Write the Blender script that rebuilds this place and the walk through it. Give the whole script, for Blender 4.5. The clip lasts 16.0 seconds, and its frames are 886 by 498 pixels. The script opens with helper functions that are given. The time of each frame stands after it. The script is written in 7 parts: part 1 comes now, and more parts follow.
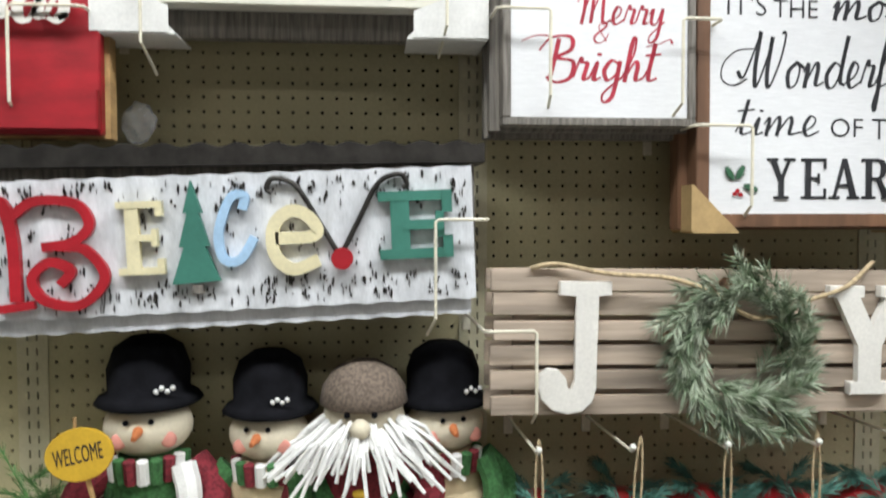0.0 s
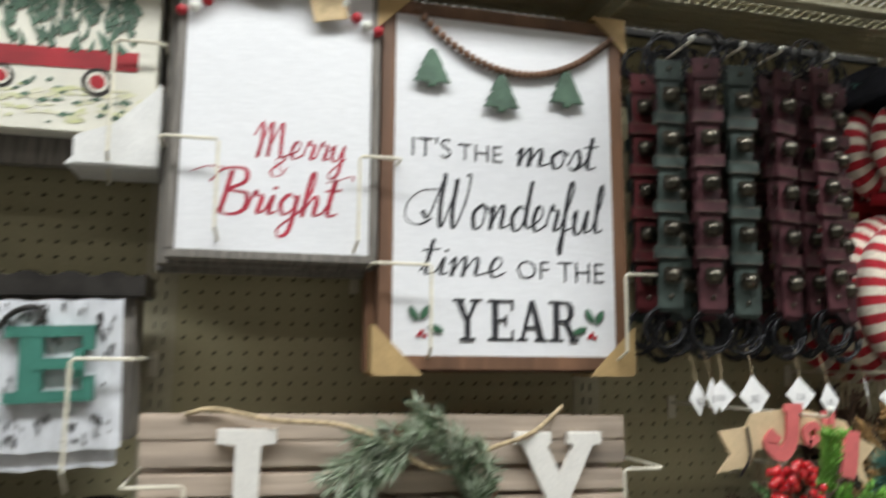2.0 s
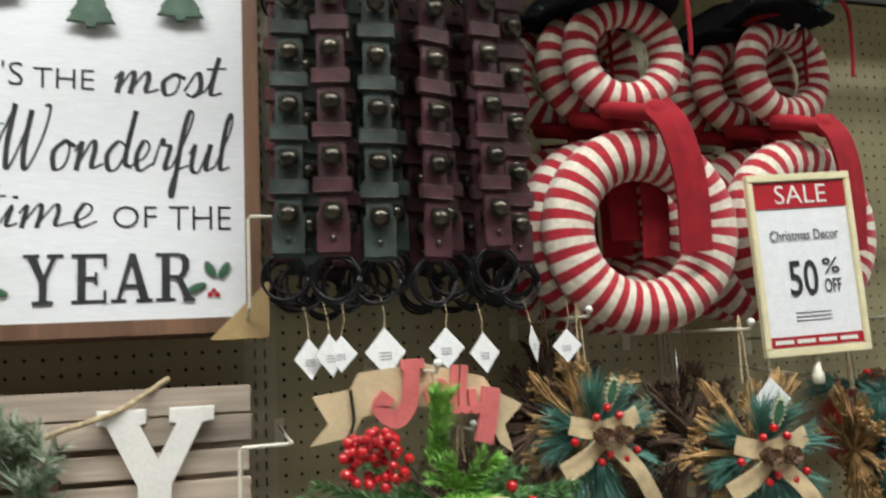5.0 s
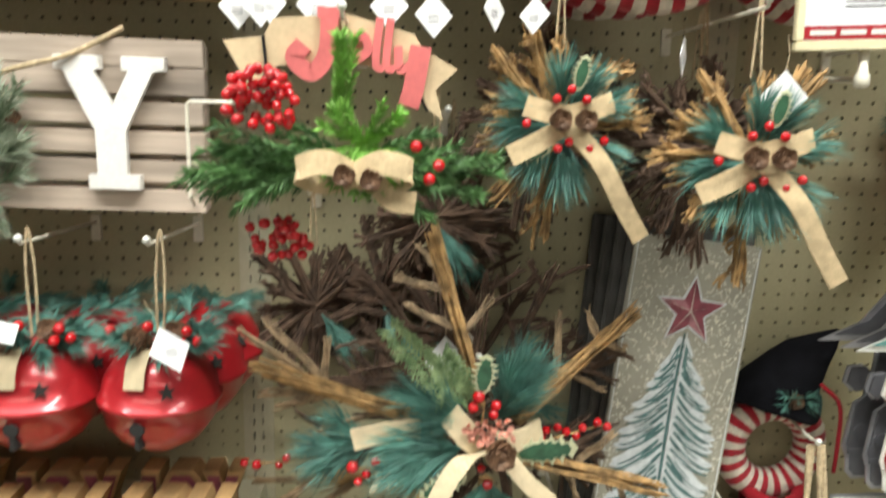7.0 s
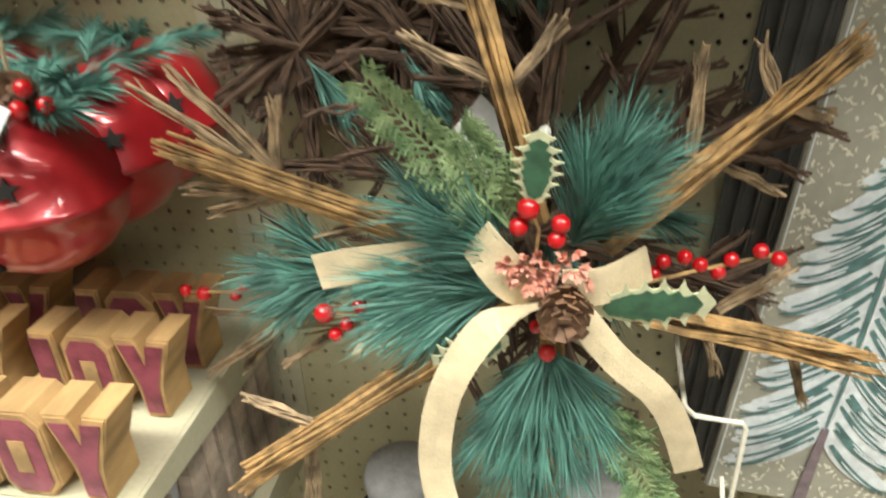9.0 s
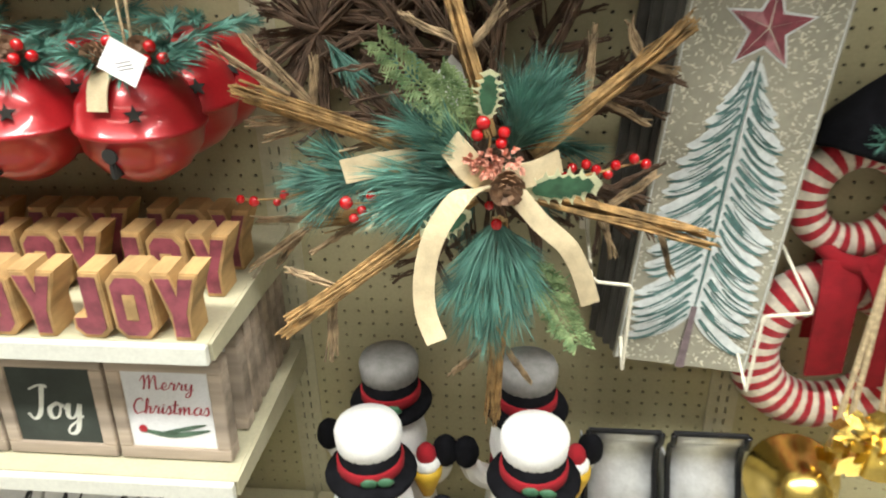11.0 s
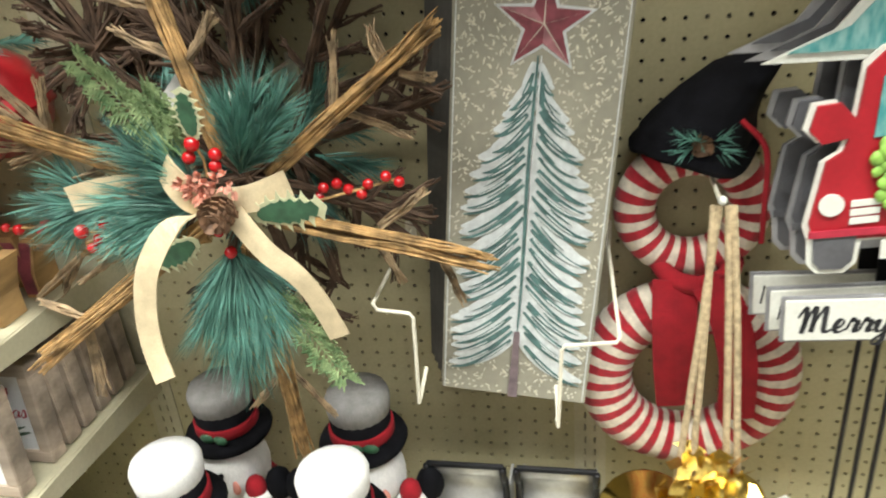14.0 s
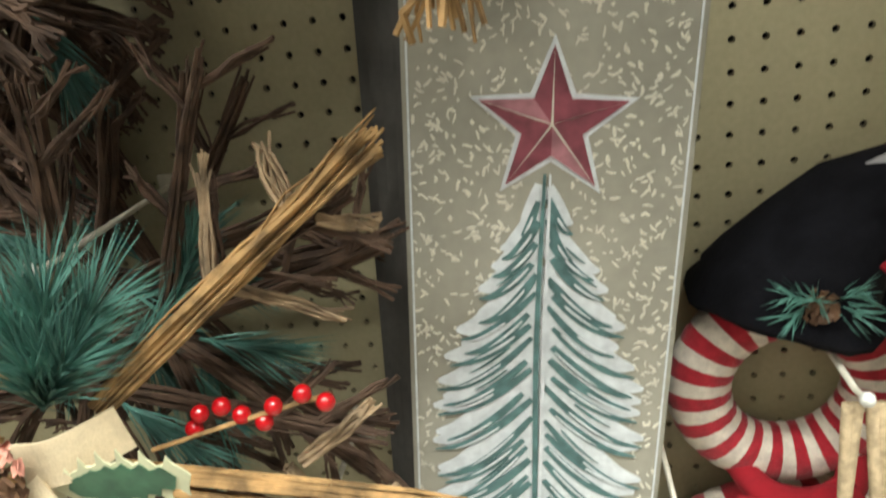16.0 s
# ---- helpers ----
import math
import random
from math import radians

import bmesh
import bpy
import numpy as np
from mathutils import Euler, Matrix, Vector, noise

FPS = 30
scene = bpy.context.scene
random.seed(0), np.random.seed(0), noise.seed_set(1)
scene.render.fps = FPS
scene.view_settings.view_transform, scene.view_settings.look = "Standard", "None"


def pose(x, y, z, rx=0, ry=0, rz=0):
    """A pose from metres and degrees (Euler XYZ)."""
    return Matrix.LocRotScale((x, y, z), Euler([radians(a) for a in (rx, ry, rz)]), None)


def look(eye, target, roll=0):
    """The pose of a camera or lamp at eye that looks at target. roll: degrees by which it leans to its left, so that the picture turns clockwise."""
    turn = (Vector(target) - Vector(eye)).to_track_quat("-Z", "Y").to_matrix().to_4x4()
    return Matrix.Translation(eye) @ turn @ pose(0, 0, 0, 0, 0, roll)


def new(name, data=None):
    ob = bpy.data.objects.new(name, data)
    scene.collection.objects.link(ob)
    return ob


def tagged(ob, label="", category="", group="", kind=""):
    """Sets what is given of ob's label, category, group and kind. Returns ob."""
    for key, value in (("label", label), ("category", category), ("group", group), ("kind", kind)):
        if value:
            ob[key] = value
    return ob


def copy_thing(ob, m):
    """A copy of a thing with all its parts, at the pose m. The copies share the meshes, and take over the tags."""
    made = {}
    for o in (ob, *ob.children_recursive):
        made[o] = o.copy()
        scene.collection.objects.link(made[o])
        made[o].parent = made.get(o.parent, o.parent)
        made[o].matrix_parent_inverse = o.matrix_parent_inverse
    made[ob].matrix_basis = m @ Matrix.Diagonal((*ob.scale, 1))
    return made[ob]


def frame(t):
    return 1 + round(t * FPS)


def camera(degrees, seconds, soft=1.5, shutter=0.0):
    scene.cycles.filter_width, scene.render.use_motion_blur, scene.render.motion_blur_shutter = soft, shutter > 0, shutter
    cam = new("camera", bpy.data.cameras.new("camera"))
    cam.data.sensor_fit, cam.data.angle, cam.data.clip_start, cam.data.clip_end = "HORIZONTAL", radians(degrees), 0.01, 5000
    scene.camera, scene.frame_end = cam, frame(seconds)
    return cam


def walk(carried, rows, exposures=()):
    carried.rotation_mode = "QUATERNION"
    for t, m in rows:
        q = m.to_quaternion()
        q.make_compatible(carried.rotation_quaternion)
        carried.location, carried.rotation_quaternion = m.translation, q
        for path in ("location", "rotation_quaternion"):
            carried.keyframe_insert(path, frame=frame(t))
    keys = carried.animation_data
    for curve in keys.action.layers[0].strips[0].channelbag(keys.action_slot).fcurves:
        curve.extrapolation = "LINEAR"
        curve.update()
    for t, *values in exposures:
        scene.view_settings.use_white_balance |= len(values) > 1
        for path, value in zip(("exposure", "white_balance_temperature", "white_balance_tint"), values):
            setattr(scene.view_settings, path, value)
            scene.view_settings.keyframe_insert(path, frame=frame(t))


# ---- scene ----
cam = camera(60.8, 16.0, soft=2.0, shutter=0.5)
PATH = [
    (0, (-0.183, -1.35, 1.521), (0.007, 0.639, 1.436), -0.1),
    (0.5, (-0.129, -1.368, 1.554), (-0.002, 0.628, 1.539), -0.8),
    (1, (-0.052, -1.388, 1.548), (0.099, 0.606, 1.597), 0.7),
    (1.5, (0.018, -1.383, 1.531), (0.321, 0.59, 1.659), -0.6),
    (2, (0.15, -1.334, 1.525), (0.63, 0.587, 1.805), 0.5),
    (2.5, (0.301, -1.298, 1.474), (0.874, 0.551, 1.978), -1.8),
    (3, (0.337, -1.27, 1.547), (1.163, 0.514, 1.915), -2.5),
    (5.5, (0.793, -1.271, 1.455), (1.334, 0.651, 1.568), -2.1),
    (6, (0.865, -1.211, 1.412), (1.424, 0.705, 1.29), -0.3),
    (6.5, (0.924, -1.195, 1.377), (1.262, 0.764, 1.157), -0.5),
    (7, (1.006, -1.249, 1.353), (1.115, 0.714, 0.982), 1.3),
    (7.5, (1.039, -1.256, 1.311), (0.955, 0.666, 0.766), 0.2),
    (8, (1.102, -1.133, 1.307), (0.825, 0.712, 0.586), -1.7),
    (8.5, (1.13, -0.912, 1.278), (0.814, 0.878, 0.442), -1.2),
    (9, (1.14, -0.789, 1.207), (0.819, 0.942, 0.257), -3.1),
    (9.3, (1.158, -0.758, 1.205), (0.839, 0.916, 0.158), -3.1),
    (9.5, (1.16, -0.753, 1.202), (0.844, 0.921, 0.155), -3.3),
    (12, (1.148, -1.335, 1.248), (1.14, 0.5, 0.453), -1.2),
    (12.5, (1.242, -1.329, 1.255), (1.315, 0.501, 0.451), -1.8),
    (13, (1.342, -1.237, 1.236), (1.352, 0.596, 0.438), -1.8),
    (13.5, (1.45, -1.101, 1.246), (1.274, 0.727, 0.455), -4.0),
    (14, (1.525, -0.991, 1.198), (1.14, 0.763, 0.317), -5.4),
    (14.5, (1.517, -0.869, 1.14), (1.132, 0.901, 0.292), -9.7),
    (15, (1.475, -0.703, 1.098), (1.098, 1.066, 0.244), -11.2),
    (15.5, (1.472, -0.632, 1.132), (1.127, 1.157, 0.308), -9.4),
    (16, (1.475, -0.627, 1.163), (1.156, 1.204, 0.424), -7.5),
]
walk(cam, [(t, look(eye, target, roll)) for t, eye, target, roll in PATH],
     [(0, -0.42, 6300, 12), (1.5, -0.48, 6250, 12), (2.0, -0.70, 6350, 12), (2.5, -1.05, 6500, 11), (3.0, -1.16, 6550, 11), (5.5, -0.40, 6400, 11), (6.5, 0.02, 6500, 11), (8.0, 0.2, 6800, 10), (12.5, 0.3, 6750, 10), (16.0, 0.35, 6650, 10)])

# ---- world and lights ----
world = bpy.data.worlds.new("store_air")
world.use_nodes = True
world.node_tree.nodes["Background"].inputs[0].default_value = (0.9, 0.95, 1.0, 1)
world.node_tree.nodes["Background"].inputs[1].default_value = 0.005
scene.world = world
scene.view_settings.exposure = 0.0
TUBES = ((-1.85, 4.25, 440.0), (-4.6, 4.25, 30.0))


def strip_lamp(y, z, watts):
    d = bpy.data.lights.new("tube_light", "AREA")
    d.shape, d.size, d.size_y, d.energy, d.color = "RECTANGLE", 7.0, 0.5, watts, (0.96, 1.0, 0.985)
    ob = new("tube_light", d)
    ob.matrix_world = pose(0.8, y, z - 0.06)
    return ob


for ty, tz, tw in TUBES:
    strip_lamp(ty, tz, tw)

# ---- materials ----


def mat(name, col, rough=0.6, metal=0.0, var=0.12, scale=25.0, bump=0.1, bscale=180.0, col2=None, coat=0.0, stretch=None, rand=0.0, sheen=0.0):
    m = bpy.data.materials.new(name)
    m.use_nodes = True
    nt = m.node_tree
    b = nt.nodes["Principled BSDF"]
    b.inputs["Roughness"].default_value = rough
    b.inputs["Metallic"].default_value = metal
    b.inputs["Coat Weight"].default_value = coat
    b.inputs["Sheen Weight"].default_value = sheen
    tc = nt.nodes.new("ShaderNodeTexCoord")
    src = tc.outputs["Object"]
    if stretch:
        mp = nt.nodes.new("ShaderNodeMapping")
        mp.inputs["Scale"].default_value = stretch
        nt.links.new(src, mp.inputs[0])
        src = mp.outputs[0]
    n1 = nt.nodes.new("ShaderNodeTexNoise")
    n1.inputs["Scale"].default_value, n1.inputs["Detail"].default_value = scale, 6
    nt.links.new(src, n1.inputs["Vector"])
    n2 = nt.nodes.new("ShaderNodeTexNoise")
    n2.inputs["Scale"].default_value, n2.inputs["Detail"].default_value = bscale, 3
    nt.links.new(src, n2.inputs["Vector"])
    ramp = nt.nodes.new("ShaderNodeValToRGB")
    c = Vector(col)
    d = Vector(col2) if col2 else c * (1 - var)
    e = c if col2 else c * (1 + var)
    ramp.color_ramp.elements[0].position, ramp.color_ramp.elements[1].position = 0.36, 0.64
    ramp.color_ramp.elements[0].color = (*d, 1)
    ramp.color_ramp.elements[1].color = (*[min(1, k) for k in e], 1)
    nt.links.new(n1.outputs["Fac"], ramp.inputs[0])
    out = ramp.outputs[0]
    mx = nt.nodes.new("ShaderNodeMix")
    mx.data_type, mx.blend_type = "RGBA", "MULTIPLY"
    mx.inputs[0].default_value = 0.25
    nt.links.new(out, mx.inputs[6])
    nt.links.new(n2.outputs["Fac"], mx.inputs[7])
    out = mx.outputs[2]
    if rand:
        oi = nt.nodes.new("ShaderNodeObjectInfo")
        mr = nt.nodes.new("ShaderNodeMapRange")
        mr.inputs[3].default_value, mr.inputs[4].default_value = 1 - rand, 1 + rand
        nt.links.new(oi.outputs["Random"], mr.inputs[0])
        hs = nt.nodes.new("ShaderNodeHueSaturation")
        nt.links.new(mr.outputs[0], hs.inputs["Value"])
        nt.links.new(out, hs.inputs["Color"])
        out = hs.outputs[0]
    nt.links.new(out, b.inputs["Base Color"])
    if bump:
        bp = nt.nodes.new("ShaderNodeBump")
        bp.inputs["Strength"].default_value, bp.inputs["Distance"].default_value = bump, 0.002
        nt.links.new(n2.outputs["Fac"], bp.inputs["Height"])
        nt.links.new(bp.outputs[0], b.inputs["Normal"])
    return m


def glow(name, col, power):
    m = bpy.data.materials.new(name)
    m.use_nodes = True
    b = m.node_tree.nodes["Principled BSDF"]
    b.inputs["Emission Color"].default_value, b.inputs["Emission Strength"].default_value = (*col, 1), power
    return m


PEG = mat("tan_pegboard", (0.50, 0.45, 0.27), 0.55, var=0.05, scale=6, bump=0.05)
METAL = mat("cream_metal", (0.56, 0.52, 0.36), 0.4, var=0.04, bump=0.02)
# near-black color for the shade inside gaps and openings
DARK = mat("gap_shade", (0.02, 0.018, 0.015), 0.9)
FLOOR = mat("vinyl_floor", (0.25, 0.24, 0.22), 0.35, var=0.08, scale=4)
CEIL = mat("ceiling_tile", (0.40, 0.39, 0.37), 0.9, var=0.05)
WALLM = mat("painted_wall", (0.30, 0.28, 0.25), 0.8, var=0.06)
RAIL = mat("white_rail", (0.80, 0.80, 0.72), 0.35, var=0.03, bump=0.02)
WIRE = mat("ivory_wire", (0.82, 0.77, 0.62), 0.35, var=0.05, bump=0.02)
PAPERW = mat("white_panel", (0.84, 0.84, 0.85), 0.6, var=0.03, scale=60, bump=0.03, bscale=300)
SHIP = mat("white_painted_planks", (0.84, 0.84, 0.85), 0.6, var=0.04, scale=30, stretch=(1, 1, 14), bump=0.05)
GREYW = mat("grey_stained_wood", (0.20, 0.18, 0.155), 0.7, var=0.35, scale=14, stretch=(14, 1, 1), bump=0.2)
BROWNW = mat("walnut_wood", (0.17, 0.085, 0.045), 0.6, var=0.4, scale=16, stretch=(1, 1, 0.12), bump=0.2)
PLANK = mat("weathered_plank", (0.46, 0.37, 0.29), 0.8, var=0.42, scale=18, stretch=(0.1, 1, 1.4), bump=0.4, bscale=120, rand=0.16)
RAWW = mat("raw_wood", (0.50, 0.31, 0.13), 0.75, var=0.3, scale=30, stretch=(1, 0.3, 1), bump=0.2)
CARD = mat("tan_cardboard", (0.50, 0.34, 0.15), 0.75, var=0.1, scale=20, bump=0.05)
CARDW = mat("white_cardboard", (0.82, 0.81, 0.78), 0.7, var=0.04)
INK = mat("black_ink", (0.02, 0.02, 0.024), 0.6, var=0.3)
PALEW = mat("pale_birch", (0.66, 0.50, 0.30), 0.7, var=0.1, scale=20, bump=0.05)
CORAL = mat("coral_paint", (0.72, 0.17, 0.16), 0.5, var=0.12)
REDINK = mat("red_ink", (0.45, 0.025, 0.05), 0.6, var=0.2)
REDP = mat("red_paint", (0.42, 0.012, 0.022), 0.45, var=0.16, scale=14)
REDS = mat("red_wood_sign", (0.36, 0.012, 0.02), 0.5, var=0.25, scale=10, stretch=(1, 1, 3))
REDGLOSS = mat("glossy_red_enamel", (0.46, 0.016, 0.022), 0.34, metal=0.25, var=0.1, scale=8, bump=0.01, coat=0.6)
BERRY = mat("red_berry", (0.55, 0.008, 0.012), 0.2, var=0.1, coat=0.5, bump=0.0)
FELT = mat("red_felt", (0.31, 0.005, 0.013), 0.95, var=0.14, scale=40, bump=0.3, bscale=400)
YARNR = mat("red_yarn", (0.42, 0.012, 0.024), 0.95, var=0.2, scale=90, bump=0.5, bscale=420, sheen=0.2)
YARNW = mat("cream_yarn", (0.74, 0.66, 0.54), 0.95, var=0.14, scale=90, bump=0.5, bscale=420, sheen=0.2)
BLACKF = mat("black_felt", (0.007, 0.007, 0.009), 0.95, var=0.3, scale=40, bump=0.4)
GREENP = mat("green_paint", (0.05, 0.20, 0.15), 0.5, var=0.12, scale=12)
GREENT = mat("sage_green_wood", (0.085, 0.15, 0.10), 0.7, var=0.3, scale=30)
CREAMP = mat("cream_paint", (0.80, 0.72, 0.46), 0.5, var=0.06)
BLUEP = mat("pale_blue_paint", (0.42, 0.62, 0.84), 0.5, var=0.1)
WHITEL = mat("white_letter", (0.84, 0.81, 0.75), 0.5, var=0.04, bump=0.03)
IRON = mat("dark_iron", (0.06, 0.055, 0.05), 0.4, metal=0.7, var=0.3)
BLACKM = mat("black_metal", (0.02, 0.02, 0.022), 0.35, metal=0.6, var=0.2)
DISTRESS = mat("distressed_white_metal", (0.80, 0.81, 0.84), 0.55, scale=26, col2=(0.60, 0.61, 0.63), stretch=(1.6, 1, 0.6), bump=0.3)
LEATHERM = mat("maroon_leather", (0.068, 0.024, 0.028), 0.45, var=0.35, scale=40, bump=0.25, bscale=260)
LEATHERG = mat("green_leather", (0.042, 0.057, 0.049), 0.45, var=0.35, scale=40, bump=0.25, bscale=260)
LEATHERR = mat("red_leather", (0.09, 0.014, 0.016), 0.5, var=0.25, scale=40, bump=0.25)
STUD = mat("antique_bell_metal", (0.10, 0.09, 0.07), 0.28, metal=0.9, var=0.4, scale=60)
TAG = mat("paper_tag", (0.85, 0.84, 0.82), 0.7, var=0.02, bump=0.02)
JUTE = mat("jute_twine", (0.52, 0.40, 0.24), 0.95, var=0.25, scale=120, bump=0.5, bscale=500)
BURLAP = mat("burlap_ribbon", (0.62, 0.47, 0.27), 0.9, var=0.16, scale=60, bump=0.5, bscale=600)
SATIN = mat("cream_ribbon", (0.64, 0.52, 0.33), 0.85, var=0.12, scale=50, bump=0.3, bscale=600)
VINE = mat("grapevine_twig", (0.40, 0.24, 0.095), 0.85, var=0.5, scale=50, bump=0.5, bscale=300)
VINEG = mat("weathered_grapevine", (0.34, 0.24, 0.14), 0.9, var=0.5, scale=50, bump=0.5, bscale=300)
# grapevine darkened to carry the shade on wreaths hung behind
VINESHADE = mat("shaded_grapevine", (0.105, 0.062, 0.038), 0.9, var=0.4, scale=50, bump=0.5)
CONE = mat("pinecone_brown", (0.20, 0.105, 0.055), 0.7, var=0.4, scale=80, bump=0.3)
PINE = mat("blue_green_needles", (0.105, 0.27, 0.215), 0.55, var=0.4, scale=30, bump=0)
PINE2 = mat("green_needles", (0.09, 0.21, 0.06), 0.6, var=0.4, scale=30, bump=0)
PINEL = mat("bright_green_needles", (0.22, 0.46, 0.08), 0.6, var=0.35, scale=30, bump=0)
FROST = mat("frosted_needles", (0.50, 0.55, 0.42), 0.7, col2=(0.13, 0.20, 0.10), scale=45, bump=0)
CEDAR = mat("pale_cedar", (0.38, 0.50, 0.24), 0.7, col2=(0.12, 0.22, 0.09), scale=60, bump=0)
LEAF = mat("holly_green", (0.045, 0.135, 0.07), 0.4, var=0.3, scale=60, bump=0.1)
LEAFE = mat("cream_leaf_edge", (0.72, 0.72, 0.46), 0.5, var=0.1)
PINKF = mat("peach_fabric", (0.80, 0.36, 0.26), 0.9, var=0.3, scale=120, bump=0.4)
SLATE = mat("grey_slate_glaze", (0.40, 0.38, 0.30), 0.28, var=0.14, scale=8, bump=0.08, bscale=90)
SLATED = mat("dark_slate_edge", (0.085, 0.08, 0.07), 0.6, var=0.3, scale=20, bump=0.2)
SNOWP = mat("snow_white_paint", (0.76, 0.80, 0.80), 0.4, var=0.1, scale=80)
SNOWC = mat("snow_dab_paint", (0.78, 0.75, 0.62), 0.4, var=0.1)
TEALP = mat("teal_brush_paint", (0.10, 0.20, 0.19), 0.35, var=0.3, scale=70)
TEALL = mat("teal_tree_paint", (0.05, 0.30, 0.30), 0.4, col2=(0.30, 0.55, 0.52), scale=40, stretch=(3, 1, 1))
PLUMP = mat("barn_red_paint", (0.27, 0.065, 0.085), 0.35, var=0.3, scale=50)
PLUML = mat("dusty_rose_paint", (0.42, 0.18, 0.20), 0.35, var=0.3, scale=50)
TRUNKP = mat("dull_purple_paint", (0.22, 0.165, 0.18), 0.35, var=0.3, scale=50)
LIMEP = mat("lime_wreath_paint", (0.30, 0.55, 0.10), 0.5, var=0.3, scale=60)
GALV = mat("galvanized_steel", (0.62, 0.63, 0.64), 0.45, metal=0.5, var=0.2, scale=20, bump=0.03)
ZINC = mat("zinc_edge", (0.50, 0.50, 0.52), 0.35, metal=0.7, var=0.2)
GREYB = mat("grey_back_metal", (0.13, 0.13, 0.14), 0.5, metal=0.3, var=0.2)
GOLD = mat("polished_gold", (0.85, 0.62, 0.17), 0.27, metal=1.0, var=0.06, bump=0.01)
PLUSHW = mat("white_plush", (0.84, 0.83, 0.80), 0.95, var=0.05, scale=70, bump=0.6, bscale=300, sheen=0.3)
# white plush greyed for the shade on the back row's snow caps
PLUSHSHADE = mat("shaded_white_plush", (0.27, 0.26, 0.25), 0.95, var=0.12, scale=70, bump=0.5, bscale=300)
FACE = mat("cream_face_cloth", (0.74, 0.66, 0.50), 0.85, var=0.05, bump=0.2)
BLUSH = mat("pink_cheek", (0.72, 0.30, 0.24), 0.85, var=0.15)
CARROT = mat("orange_nose", (0.52, 0.16, 0.05), 0.7, var=0.15)
KNITM = mat("maroon_knit", (0.20, 0.02, 0.03), 0.95, var=0.35, scale=160, bump=0.6, bscale=350)
KNITG = mat("green_knit", (0.05, 0.16, 0.05), 0.95, var=0.3, scale=160, bump=0.6, bscale=350)
TWEED = mat("brown_tweed", (0.17, 0.13, 0.10), 0.95, var=0.3, scale=200, bump=0.5)
MUSTARD = mat("mustard_wood", (0.68, 0.42, 0.03), 0.6, var=0.08)
CHALK = mat("chalkboard", (0.045, 0.055, 0.045), 0.8, var=0.25, scale=12)
CANVAS = mat("painted_canvas", (0.80, 0.77, 0.66), 0.8, var=0.06, scale=12, bump=0.2, bscale=500)
GRASS = mat("yellow_green_paint", (0.62, 0.64, 0.30), 0.8, col2=(0.78, 0.74, 0.60), scale=16, stretch=(1, 1, 3))
for dull, gloss in ((BLACKF, 0.12), (LEATHERM, 0.35), (LEATHERG, 0.35)):
    dull.node_tree.nodes["Principled BSDF"].inputs["Specular IOR Level"].default_value = gloss
LAMPW = glow("lit_tube", (1.0, 0.95, 0.84), 6.0)
BAG = bpy.data.materials.new("clear_plastic")
BAG.use_nodes = True
BAG.node_tree.nodes["Principled BSDF"].inputs["Transmission Weight"].default_value = 0.9
BAG.node_tree.nodes["Principled BSDF"].inputs["Roughness"].default_value = 0.1

# ---- mesh helpers ----
P = 0.0254          # spacing of the peg holes
BAY = 30 * P        # distance between uprights
ROW = 1.45          # height of one row of holes


def thing(name, label, category, at=(0, 0, 0), rot=(0, 0, 0), group="", kind=""):
    e = new(name)
    e.empty_display_size = 0.05
    e.matrix_world = pose(*at, *rot)
    return tagged(e, label, category, group, kind)


def mesh_from(name, bm, mats, smooth=False):
    bmesh.ops.recalc_face_normals(bm, faces=bm.faces)
    me = bpy.data.meshes.new(name)
    bm.to_mesh(me)
    bm.free()
    for m in (mats if isinstance(mats, (list, tuple)) else [mats]):
        me.materials.append(m)
    if smooth:
        me.polygons.foreach_set("use_smooth", [True] * len(me.polygons))
    return me


def part(name, bm, mats, parent=None, label="", smooth=False, at=None):
    ob = new(name, mesh_from(name, bm, mats, smooth))
    if parent is not None:
        ob.parent = parent
    if at is not None:
        ob.matrix_basis = at
    if label:
        ob["label"] = label
    return ob


def B():
    return bmesh.new()


def box(bm, x0, x1, y0, y1, z0, z1, bev=0.0, mi=0, m=None):
    vs = [bm.verts.new(v) for v in ((x0, y0, z0), (x1, y0, z0), (x1, y1, z0), (x0, y1, z0), (x0, y0, z1), (x1, y0, z1), (x1, y1, z1), (x0, y1, z1))]
    fs = [bm.faces.new([vs[i] for i in q]) for q in ((0, 3, 2, 1), (4, 5, 6, 7), (0, 1, 5, 4), (1, 2, 6, 5), (2, 3, 7, 6), (3, 0, 4, 7))]
    for f in fs:
        f.material_index = mi
    if bev:
        r = bmesh.ops.bevel(bm, geom=list({e for f in fs for e in f.edges}), offset=bev, segments=2, affect="EDGES")
        for f in r["faces"]:
            f.material_index = mi
    if m:
        bmesh.ops.transform(bm, matrix=m, verts=[v for v in vs if v.is_valid])
    return bm


def prism(bm, pts, y0, y1, mi=0, bev=0.0):
    """An outline in x and z pushed from y0 (front) to y1."""
    a = [bm.verts.new((x, y0, z)) for x, z in pts]
    b = [bm.verts.new((x, y1, z)) for x, z in pts]
    n = len(pts)
    fs = [bm.faces.new(a), bm.faces.new(b[::-1])]
    fs += [bm.faces.new((a[i], b[i], b[(i + 1) % n], a[(i + 1) % n])) for i in range(n)]
    for f in fs:
        f.material_index = mi
    if bev:
        r = bmesh.ops.bevel(bm, geom=list(fs[0].edges), offset=bev, segments=2, affect="EDGES")
        for f in r["faces"]:
            f.material_index = mi
    return bm


